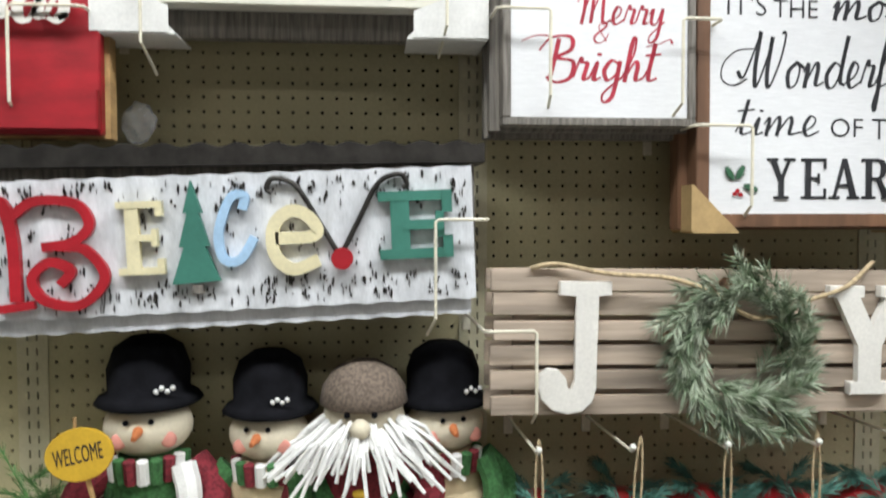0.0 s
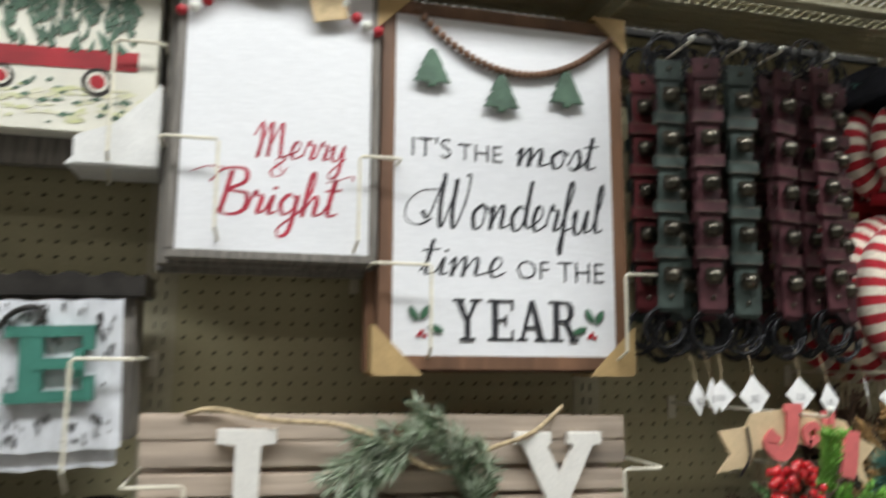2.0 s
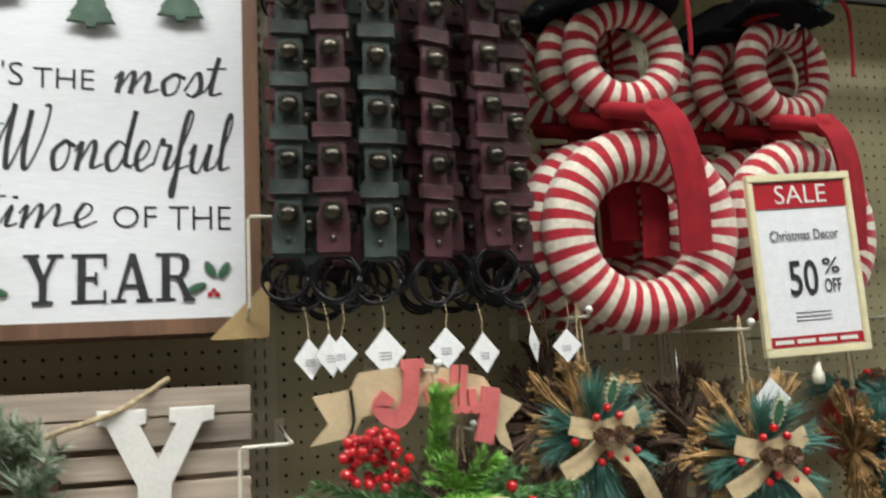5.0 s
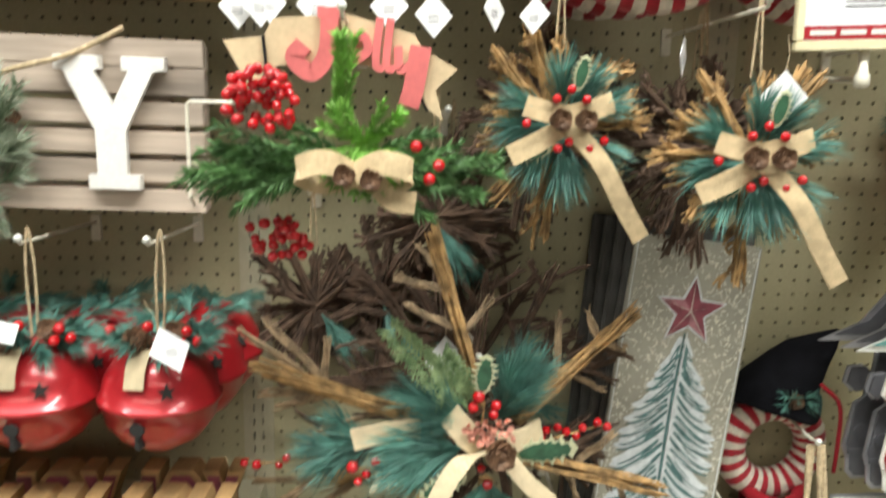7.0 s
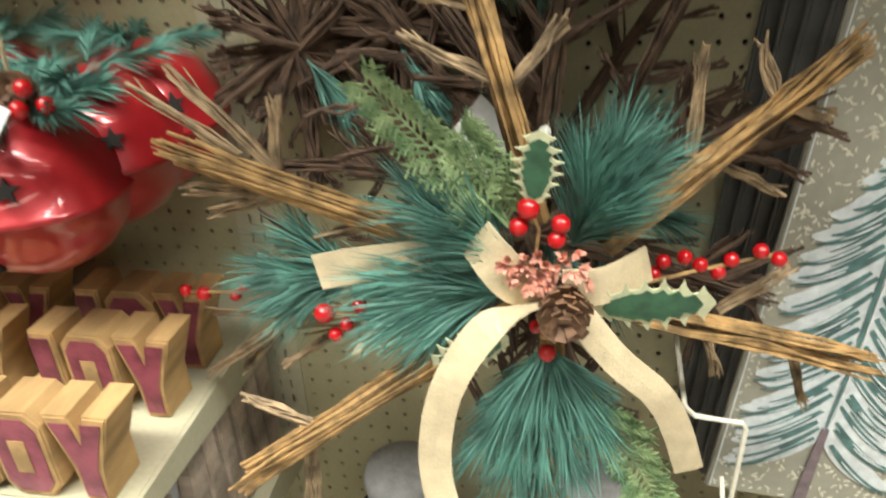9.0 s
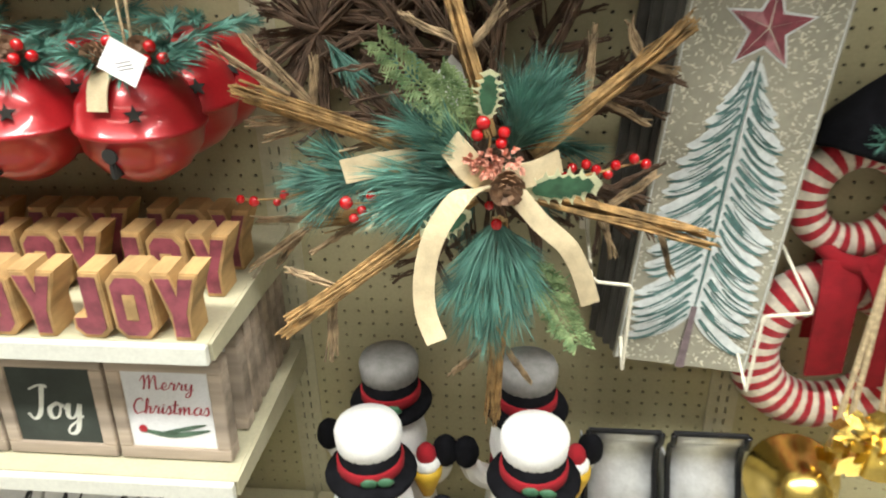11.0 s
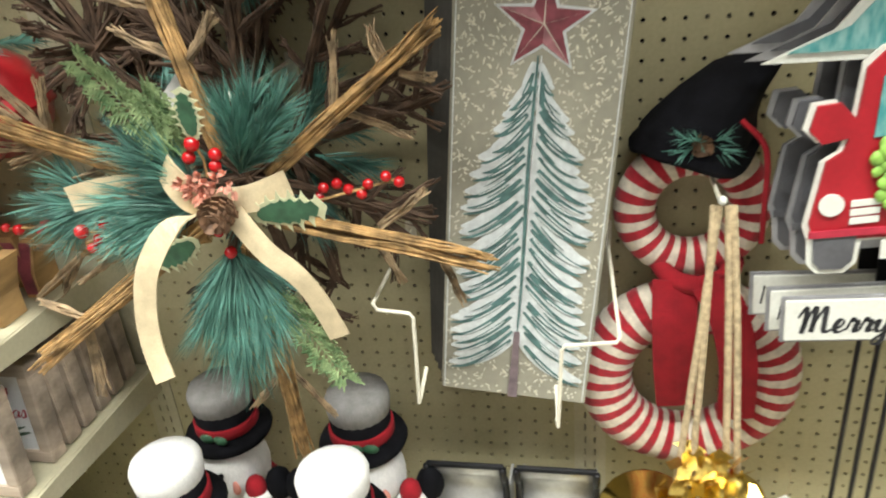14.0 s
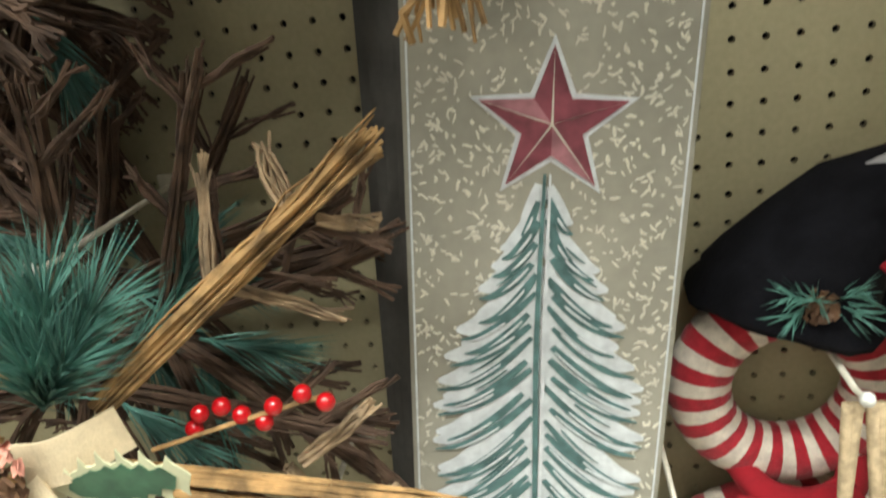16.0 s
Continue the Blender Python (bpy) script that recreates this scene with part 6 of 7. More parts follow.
for i in range(4):
    s2 = thing("slate_tree_plaque", "grey slate plaque seen edge-on in a stack", "plaque", (1.409 - 0.009 * i, -0.09 + 0.021 * i, 0.518), (-1.0, 5.6 - 0.5 * i, 0), group="stacked plaques")
    part("slate", box(B(), -SW, SW, 0.0, 0.012, 0.0, SH + 0.02, 0.003), SLATED, s2)
wire_hook([(1.262, -0.001, 0.735), (1.256, -0.205, 0.726), (1.264, -0.216, 0.724), (1.306, -0.220, 0.722), (1.310, -0.220, 0.716), (1.306, -0.223, 0.588), (1.308, -0.175, 0.61)])
wire_hook([(1.545, -0.001, 0.735), (1.560, -0.19, 0.676), (1.556, -0.2, 0.674), (1.494, -0.212, 0.675), (1.490, -0.212, 0.668), (1.484, -0.215, 0.553), (1.480, -0.168, 0.583)])

# ---- truck yard stake ----


def truck_stake(x, y, z, turn=0.0, front=True):
    """z is the bottom of the wheels."""
    t = thing("truck_yard_stake", "painted metal red truck and tree sign on a stake", "yard sign", (x, y, z), (0, -3.0, turn), group="yard stakes")
    zz = ZINC

    def P2(name, pts, y0, m, label="", th=0.003):
        if not front:
            m, label = (ZINC if m is RAIL else GREYB), ""
        return part(name, prism(B(), pts, y0, y0 + th), m, t, label)

    tree = [(-0.165, 0.235), (-0.10, 0.262), (-0.06, 0.31), (-0.045, 0.36), (-0.025, 0.34), (-0.015, 0.40), (0.01, 0.35), (0.03, 0.375), (0.045, 0.352), (0.075, 0.395), (0.085, 0.33), (0.10, 0.30), (0.095, 0.27), (0.115, 0.25), (0.10, 0.225)]
    P2("tree_edge", tree, 0.0, RAIL, "white snowy tree edge")
    ins = [((a - 0.0) * 0.86, (b - 0.29) * 0.80 + 0.288) for a, b in tree]
    P2("painted_tree", ins, -0.003, TEALL, "teal painted tree", 0.002)
    body = [(-0.105, 0.04), (-0.112, 0.06), (-0.10, 0.13), (-0.085, 0.14), (-0.08, 0.155), (-0.105, 0.15), (-0.118, 0.165), (-0.112, 0.19), (-0.09, 0.192), (-0.075, 0.175), (-0.07, 0.225), (-0.055, 0.24), (0.0, 0.252), (0.06, 0.25), (0.075, 0.235), (0.082, 0.19), (0.09, 0.215), (0.115, 0.215), (0.12, 0.19), (0.108, 0.175), (0.095, 0.165), (0.10, 0.145), (0.113, 0.125), (0.118, 0.07), (0.115, 0.05)]
    P2("body_edge", [(a * 1.05, (b - 0.14) * 1.05 + 0.14) for a, b in body], -0.006, RAIL, "white embossed edge", 0.004)
    P2("painted_body", body, -0.010, REDP, "red painted truck", 0.004)
    P2("windshield", [(-0.058, 0.155), (-0.055, 0.215), (-0.045, 0.23), (0.0, 0.238), (0.05, 0.236), (0.062, 0.225), (0.068, 0.165), (0.05, 0.16)], -0.012, TEALL, "teal painted windshield", 0.0018)
    for s in (-1, 1):
        P2("wheel_edge", [(s * 0.085 + a, b) for a, b in ((-0.028, 0.045), (-0.026, 0.012), (-0.016, 0.0), (0.012, 0.0), (0.024, 0.012), (0.027, 0.045))], -0.008, RAIL, "", 0.003)
        P2("wheel", [(s * 0.085 + a * 0.78, b * 0.8 + 0.006) for a, b in ((-0.028, 0.05), (-0.026, 0.012), (-0.016, 0.0), (0.012, 0.0), (0.024, 0.012), (0.027, 0.05))], -0.0105, GREYB, "grey painted tire", 0.002)
        d_ = B()
        disc(d_, s * 0.092, 0.083, 0.0125, -0.013, -0.0105)
        part("headlight", d_, RAIL if front else GREYB, t, "round headlight")
    P2("plate", [(-0.04, 0.018), (0.045, 0.022), (0.045, 0.042), (-0.04, 0.04)], -0.013, RAIL, "white license plate", 0.002)
    for i in range(3):
        P2("grille_bar", [(-0.073, 0.06 + 0.01 * i), (-0.045, 0.062 + 0.01 * i), (-0.045, 0.069 + 0.01 * i), (-0.073, 0.067 + 0.01 * i)], -0.0125, RAIL, "", 0.0018)
        P2("grille_bar", [(0.045, 0.067 + 0.01 * i), (0.075, 0.072 + 0.01 * i), (0.075, 0.079 + 0.01 * i), (0.045, 0.074 + 0.01 * i)], -0.0125, RAIL, "", 0.0018)
    P2("bumper", [(-0.112, 0.045), (0.118, 0.055), (0.118, 0.062), (-0.112, 0.053)], -0.0128, REDINK, "", 0.002)
    if front:
        random.seed(111)
        bm = B()
        for i in range(130):
            a = 2 * math.pi * i / 130
            r = 0.047 + random.uniform(-0.014, 0.014)
            ball(bm, (0.005 + r * math.cos(a), -0.014 - random.uniform(0, 0.003), 0.122 + r * math.sin(a)), random.uniform(0.005, 0.009), 7, 5, sq=(1, 0.4, 1))
        part("painted_wreath", bm, LIMEP, t, "lime green embossed wreath")
        bm = B()
        for i in range(34):
            a = random.uniform(0, 6.28)
            r = random.uniform(0, 0.028)
            ball(bm, (0.005 + r * math.cos(a), -0.017, 0.122 + r * math.sin(a)), 0.009, 7, 5, sq=(1, 0.3, 1))
        for dx in (-0.022, 0.02, -0.03):
            ball(bm, (0.002 + dx, -0.02, 0.175 - abs(dx) * 0.4), 0.010, 7, 5, sq=(1.3, 0.3, 0.7))
        part("painted_bow", bm, REDP, t, "red embossed center and bow")
    pl = part("name_plate", box(B(), -0.13, 0.13, -0.012, -0.009, -0.085, -0.032, 0.001), RAIL, t, "white metal name plate")
    part("plate_rim", box(B(), -0.134, 0.134, -0.0085, -0.006, -0.089, -0.028, 0.001), ZINC, pl)
    if front:
        handwritten("script_word", "Merry", -0.115, -0.02, -0.075, -0.04, -0.0125, INK, pl, 1.5)
        handwritten("script_word", "Christmas", -0.01, 0.118, -0.075, -0.036, -0.0125, INK, pl, 1.5)
    else:
        lettering("mark", "I", -0.122, -0.116, -0.07, -0.045, -0.0125, INK, pl, shear=0.3)
    part("bracket", box(B(), -0.012, 0.014, 0.004, 0.008, -0.10, 0.12), BLACKM, t)
    return t


truck_stake(1.868, -0.195, 0.778)
truck_stake(1.857, -0.165, 0.776, 2, False)
truck_stake(1.846, -0.135, 0.775, -2, False)
truck_stake(2.115, -0.19, 0.80, 4)
random.seed(121)
for x, y, dx in ((1.872, -0.188, 0.004), (1.862, -0.16, 0.006), (1.852, -0.13, 0.002), (1.885, -0.15, 0.07), (2.0, -0.17, 0.10), (2.11, -0.18, -0.06), (2.12, -0.15, 0.01)):
    st = thing("stake_rod", "thin black metal stake rod standing on the deck", "stake", (x, y, 0.112), group="stake rods")
    part("rod", tube(B(), [(dx, 0, 0.003), (dx * 0.5, 0, 0.3), (0, 0, 0.60)], 0.0032, n=6), BLACKM, st)
    part("prong", tube(B(), smooth_line([(dx - 0.028, 0.004, 0.0035), (dx - 0.026, 0, 0.07), (dx, 0, 0.10), (dx + 0.026, 0, 0.07), (dx + 0.028, 0.004, 0.0035)]), 0.0024, n=6), BLACKM, st)

# ---- gold bells on ropes ----


def gold_bell(parent, at, r, way):
    bm = B()
    lathe(bm, [(0.004, 0.0), (r * 0.45, -r * 0.08), (r * 0.62, -r * 0.35), (r * 0.72, -r * 0.8), (r * 0.85, -r * 1.2), (r * 1.06, -r * 1.45), (r * 1.08, -r * 1.5), (r * 1.0, -r * 1.46), (r * 0.7, -r * 1.1), (r * 0.6, -r * 0.4), (0.004, -r * 0.14)], 30)
    m = Matrix.Translation(at) @ Vector(way).to_track_quat("Z", "Y").to_matrix().to_4x4()
    b = part("bell", bm, GOLD, parent, "polished gold bell", at=m)
    bm = B()
    tube(bm, [(0, 0, -r * 0.2), (0, 0, -r * 1.3)], 0.002, n=6)
    ball(bm, (0, 0, -r * 1.35), r * 0.16)
    part("clapper", bm, GOLD, b)


random.seed(131)
gb = thing("gold_bell_cluster", "cluster of polished gold bells hung on jute ropes", "bells", (1.675, -0.15, 0.30))
gold_bell(gb, (-0.08, -0.085, 0.068), 0.07, (-0.12, -0.9, 0.42))
gold_bell(gb, (0.012, -0.1, -0.06), 0.075, (0.05, -0.75, 0.66))
gold_bell(gb, (0.075, -0.075, 0.012), 0.055, (-0.75, -0.5, 0.3))
gold_bell(gb, (0.03, -0.03, 0.15), 0.04, (-0.2, -0.3, 0.9))
bm = B()
for i in range(60):
    a, f = random.uniform(0, 6.28), random.uniform(0.01, 0.065)
    c = Vector((0.0 + f * math.cos(a), random.uniform(-0.04, 0.0), 0.14 + f * math.sin(a) * 0.9))
    d = Vector((random.uniform(-1, 1), random.uniform(-1, 0.2), random.uniform(-1, 1))).normalized() * random.uniform(0.026, 0.045)
    s = d.orthogonal().normalized() * 0.011
    vs = [bm.verts.new(q) for q in (c, c + d * 0.5 + s, c + d, c + d * 0.5 - s)]
    ws_ = [bm.verts.new(v.co + Vector((0.0008, 0.0012, 0.0))) for v in vs]
    bm.faces.new(vs)
    bm.faces.new(ws_[::-1])
    for j in range(4):
        bm.faces.new((vs[j], ws_[j], ws_[(j + 1) % 4], vs[(j + 1) % 4]))
part("gold_leaves", bm, GOLD, gb, "small curled gold leaves")
for x0, x1 in ((-0.004, -0.035), (0.006, 0.03), (0.012, 0.045), (-0.01, -0.015)):
    part("rope", tube(B(), smooth_line([(x0, 0.005, 0.53), (x0 + (x1 - x0) * 0.4, -0.012, 0.38), (x1, -0.02, 0.12)]), 0.0048, n=7), JUTE, gb, "twisted jute rope", smooth=True)
wire_hook([(1.665, -0.001, 0.85), (1.671, -0.14, 0.838), (1.672, -0.158, 0.842)], "peg_hook", "ivory wire peg hook with a white tip", True)
price_tag(1.752, -0.235, 0.425, 0.062, 30, -20)
price_tag(1.77, -0.21, 0.455, 0.045, -10, 10)

# ---- snowman figurines ----


def snowman(x, y, turn=0.0, lift=0.0, snowy=True):
    bm = B()
    W_, BL, RD, OR, GR, CK, GD = 0, 1, 2, 3, 4, 5, 6
    ball(bm, (0, 0, 0.075), 0.085, 18, 12, W_, (1, 0.9, 0.88))
    ball(bm, (0, -0.014, 0.215), 0.068, 18, 12, W_, (1.08, 1.0, 0.95))
    lathe(bm, [(0.058, 0.148), (0.07, 0.155), (0.072, 0.168), (0.06, 0.176)], 20, RD)
    tube(bm, [(0.03, -0.06, 0.16), (0.04, -0.082, 0.12), (0.038, -0.085, 0.08)], 0.014, 0.016, 8, RD)
    lathe(bm, [(0.03, 0.268), (0.078, 0.264), (0.082, 0.270), (0.078, 0.276), (0.056, 0.280), (0.054, 0.286), (0.056, 0.318), (0.03, 0.324)], 22, BL)
    lathe(bm, [(0.0575, 0.281), (0.0595, 0.283), (0.0595, 0.296), (0.0575, 0.298)], 22, RD)
    # snow cap; when not snowy it is grey, its shade put into the color
    lathe(bm, [(0.052, 0.314), (0.056, 0.317), (0.058, 0.330), (0.0585, 0.340), (0.054, 0.348), (0.03, 0.352), (0.003, 0.351)], 24, W_ if snowy else 7)
    for s in (-1, 1):
        tube(bm, smooth_line([(s * 0.06, -0.01, 0.14), (s * 0.10, -0.025, 0.165), (s * 0.118, -0.04, 0.2)]), 0.022, 0.018, 9, W_)
        ball(bm, (s * 0.12, -0.045, 0.218), 0.026, 10, 7, BL)
        ball(bm, (s * 0.022, -0.078, 0.236), 0.0055, 7, 5, BL)
        ball(bm, (s * 0.038, -0.068, 0.212), 0.013, 8, 6, CK, (1, 0.35, 1))
    tube(bm, [(0, -0.072, 0.218), (0.004, -0.108, 0.210)], 0.009, 0.002, 8, OR)
    lathe(bm, [(0.012, 0.15), (0.03, 0.19), (0.031, 0.2), (0.02, 0.202)], 12, GD, (0.088, -0.07, 0))
    ball(bm, (0.088, -0.07, 0.208), 0.028, 10, 6, W_, (1, 1, 0.5))
    ball(bm, (0.088, -0.07, 0.222), 0.02, 10, 6, RD)
    for k in (-1, 1):
        ball(bm, (0.012 + k * 0.014, -0.06, 0.288), 0.012, 8, 5, GR, (1.3, 0.4, 0.6))
    for z in (0.05, 0.085, 0.12):
        ball(bm, (0, -0.075, z), 0.008, 8, 5, BL)
    ob = part("snowman_figurine", bm, [PLUSHW, BLACKF, FELT, CARROT, LEAF, BLUSH, MUSTARD, PLUSHSHADE])
    ob.matrix_world = pose(x, y, 0.112 + lift, 0, 0, turn) @ Matrix.Diagonal((0.86, 0.88, 1.13 if y < -0.2 else 1.15, 1))
    return tagged(ob, "white snowman figurine in a %s and red scarf" % ("snow-topped black hat" if snowy else "shade-tinted snow-topped black hat"), "figurine", "snowman figurines")


for x, y, t in ((0.940, -0.265, 10), (1.185, -0.265, -4)):
    snowman(x, y, t, 0.0)
# back row, shade painted into the caps
for x, y, t in ((0.945, -0.10, -8), (1.175, -0.105, 6)):
    snowman(x, y, t, 0.0, False)

# ---- galvanized sleds ----


def sled(x, z, w):
    s = thing("galvanized_tray", "galvanized metal sled tray with dark curved rims", "tray", (x, -0.105, z), (-8, 0, 0), group="metal trays")
    bm = B()
    prof = [(-0.04, 0.0), (-0.05, 0.07), (-0.046, 0.14), (-0.028, 0.195), (-0.034, 0.235), (-0.055, 0.255), (-0.06, 0.275)]
    ps = smooth_line([(0, a, b) for a, b in prof], 5)
    a = [bm.verts.new((-w / 2, p.y, p.z)) for p in ps]
    b = [bm.verts.new((w / 2, p.y, p.z)) for p in ps]
    c = [bm.verts.new((-w / 2, p.y + 0.003, p.z)) for p in ps]
    d = [bm.verts.new((w / 2, p.y + 0.003, p.z)) for p in ps]
    for i in range(len(ps) - 1):
        for q in ((a[i], b[i], b[i + 1], a[i + 1]), (c[i + 1], d[i + 1], d[i], c[i]), (a[i], a[i + 1], c[i + 1], c[i]), (b[i + 1], b[i], d[i], d[i + 1])):
            f = bm.faces.new(q)
            f.smooth = True
    part("sheet", bm, GALV, s)
    for sx in (-1, 1):
        part("rim", tube(B(), [(sx * w / 2, p.y - 0.004, p.z) for p in ps], 0.0055, n=7), BLACKM, s, "dark rolled rim", smooth=True)
        part("side", prism(B(), [(sx * w / 2 - 0.002, 0.0), (sx * w / 2 + 0.002, 0.0), (sx * w / 2 + 0.002, 0.2), (sx * w / 2 - 0.002, 0.2)], -0.03, 0.06), GALV, s)
    part("rim", tube(B(), [(-w / 2, ps[-1].y, ps[-1].z), (w / 2, ps[-1].y, ps[-1].z)], 0.005, n=7), BLACKM, s, "dark rolled rim")
    part("foot", box(B(), -w / 2, w / 2, -0.038, 0.07, -0.002, 0.003), GALV, s)


sled(1.337, 0.115, 0.118)
sled(1.475, 0.115, 0.118)

# ---- red jingle bells ----


def red_bell(x, y, z, seed, fancy=True, turn=0.0):
    random.seed(seed)
    b = thing("jingle_bell", "large glossy red jingle bell topped with pine, cones and berries", "jingle bell", (x, y, z), (0, random.uniform(-4, 4), turn), group="red jingle bells")
    bm = B()
    R = 0.079
    prof = [(0.003, -R * 0.98), (R * 0.35, -R * 0.93), (R * 0.7, -R * 0.71), (R * 0.92, -R * 0.4), (R * 0.99, -R * 0.06), (R * 1.04, -R * 0.04), (R * 1.04, R * 0.02), (R * 0.99, R * 0.04), (R * 0.93, R * 0.38), (R * 0.72, R * 0.7), (R * 0.36, R * 0.93), (0.003, R * 0.98)]
    lathe(bm, prof, 32)
    part("shell", bm, REDGLOSS, b)
    # opening slot and star cut, near-black pieces for the shade inside
    part("slot", box(B(), -0.004, 0.004, -R * 0.97, -R * 0.70, -0.052, -0.022, 0.002), DARK, b, "dark keyhole slot")
    dd = B()
    disc(dd, 0, -0.022, 0.0095, -R * 0.985, -R * 0.85)
    part("slot", dd, DARK, b)
    st_ = []
    for i in range(10):
        a, r = math.radians(90 + 36 * i), 0.012 if i % 2 == 0 else 0.005
        st_.append((r * math.cos(a), r * math.sin(a)))
    part("star_hole", prism(B(), st_, -0.0035, 0.0), DARK, b, "dark star cut-out", at=pose(0.035, -0.0655, 0.028, -22, 0, 30))
    bm = B()
    for i in range(12 if fancy else 4):
        a = 2 * math.pi * i / (12 if fancy else 4) + random.uniform(-0.2, 0.2)
        sprig(bm, (0.015 * math.cos(a), 0.015 * math.sin(a), R * 0.98), (math.cos(a), math.sin(a), random.uniform(-0.1, 0.4)), 0.055, 0.034, 110, 0.0016, 0.65)
    part("pine_needles", bm, PINE, b, "green pine needles")
    if fancy:
        pinecone(b, (-0.01, -0.045, R * 1.12), 0.018, (-0.3, -1, 0.3))
        pinecone(b, (0.03, -0.02, R * 1.2), 0.016, (0.3, -1, 0.5))
        for dx, dy, dz in ((0.05, -0.035, 1.3), (0.062, -0.03, 1.12), (0.045, -0.04, 1.1), (-0.055, -0.03, 1.2), (0.0, -0.04, 1.35)):
            berry(b, (dx, dy, R * dz), 0.0075)
        part("ribbon_tail", ribbon(B(), smooth_line([(-0.004, -0.05, R * 1.0), (-0.004, -0.068, R * 0.75), (-0.003, -0.078, R * 0.42)]), 0.026, (1, 0, 0), 0.001), SATIN, b, "cream ribbon tail")
        part("twine_loop", tube(B(), smooth_line([(-0.004, 0, R), (-0.006, 0, R + 0.09), (0.0, 0, R + 0.15), (0.006, 0, R + 0.09), (0.004, 0, R)]), 0.0019, n=5), JUTE, b, "jute hanging loop")
    return b


for i, x in enumerate((0.676, 0.512, 0.365, 0.215, 0.07)):
    red_bell(x, -0.24, 0.955, 140 + i, turn=-6 + 4 * i)
    red_bell(x + 0.02, -0.165, 0.965, 170 + i, False, 14)
    red_bell(x + 0.03, -0.085, 0.97, 150 + i, False, 20)
    wire_hook([(x - 0.005, -0.001, 1.155), (x - 0.005, -0.25, 1.165), (x - 0.005, -0.254, 1.172)], "peg_hook", "ivory wire peg hook carrying red bells", True)
price_tag(0.705, -0.325, 1.075, 0.05, 50, -40)
price_tag(0.49, -0.325, 1.085, 0.05, 60, -68)
red_bell(1.845, -0.24, 1.27, 161, turn=8)
red_bell(1.86, -0.10, 1.275, 162, turn=-8)
wire_hook([(1.84, -0.001, 1.475), (1.84, -0.25, 1.485), (1.84, -0.254, 1.492)], "peg_hook", "ivory wire peg hook carrying red bells", True)
ys = framed("white_plank_sign", "white plank sign with a dark letter in a grey frame", 1.905, 2.1, 1.50, 1.72, -0.2, 0.03, 0.012, ZINC, SHIP)
lettering("printed_word", "Y", -0.062, -0.038, 0.05, 0.09, 0.0035, INK, ys)

# ---- shelves of the middle bay ----


def bay_shelf(k, z, depth, m=RAIL):
    s = thing("bay_shelf", "cream steel shelf with a white price rail", "shelf", (k * BAY + BAY / 2, 0, z), group="bay shelves")
    w = BAY / 2 + (0.008 if k == 0 else -0.004)
    bm = B()
    box(bm, -w, w, -depth, -0.004, -0.012, 0.0, 0.002)
    part("deck", bm, METAL, s)
    part("price_rail", box(B(), -w, w, -depth - 0.012, -depth - 0.001, -0.026, 0.002, 0.0015), RAIL, s, "white price rail")
    for sx in (-1, 1):
        bm = prism(B(), [(-depth + 0.002, -0.001), (-depth + 0.002, -0.026), (-0.006, -0.055), (-0.006, -0.001)], sx * w - 0.003, sx * w + 0.003)
        bmesh.ops.transform(bm, matrix=Matrix(((0, 1, 0, 0), (1, 0, 0, 0), (0, 0, 1, 0), (0, 0, 0, 1))), verts=bm.verts)
        part("bracket", bm, METAL, s, "pale steel bracket")
    return s


bay_shelf(0, 0.703, 0.365)
bay_shelf(0, 0.475, 0.365)
bay_shelf(-1, 0.93, 0.33)
bay_shelf(-2, 0.93, 0.33)


def joy_block(x, y, z, seed):
    """Three wooden letters standing together, red on their faces."""
    j = thing("joy_letter_block", "wooden block letters with distressed red faces", "letter block", (x, y, z), (0, 0, 0), group="letter blocks")
    h, d = 0.096, 0.048
    J = [(0.0, 0.028), (0.0, 0.012), (0.012, 0.0), (0.038, 0.0), (0.05, 0.012), (0.05, h), (0.022, h), (0.022, 0.03), (0.018, 0.028)]
    O = [(0.0, 0.014), (0.012, 0.0), (0.044, 0.0), (0.056, 0.014), (0.056, h - 0.014), (0.044, h), (0.012, h), (0.0, h - 0.014)]
    Y = [(0.018, 0.0), (0.042, 0.0), (0.042, 0.04), (0.062, h), (0.038, h), (0.031, 0.066), (0.024, h), (0.0, h), (0.018, 0.04)]
    for pts, x0, nm in ((J, -0.088, "letter_J"), (O, -0.033, "letter_O"), (Y, 0.026, "letter_Y")):
        b = part(nm, prism(B(), [(x0 + a, c) for a, c in pts], -d, 0.0, bev=0.002), RAWW, j, "raw wooden letter")
        cx = x0 + (max(a for a, c in pts) / 2)
        bm = B()
        prism(bm, [(cx + (x0 + a - cx) * 0.78, h / 2 + (c - h / 2) * 0.86) for a, c in pts], -d - 0.0014, -d - 0.0006)
        face = part("red_face", bm, PLUMP, b, "distressed dull red face")
        if nm == "letter_O":
            part("inset", prism(B(), [(cx - 0.008, 0.03), (cx + 0.008, 0.03), (cx + 0.008, 0.066), (cx - 0.008, 0.066)], -d - 0.0024, -d - 0.0016), RAWW, b)
    return j


protoj = joy_block(0.682, -0.313, 0.704, 1)
for y in (-0.313, -0.20, -0.12):
    for i in range(4):
        if y == -0.313 and i == 0:
            continue
        copy_thing(protoj, pose(0.682 - 0.184 * i, y, 0.704, 0, 0, random.uniform(-2, 2)))


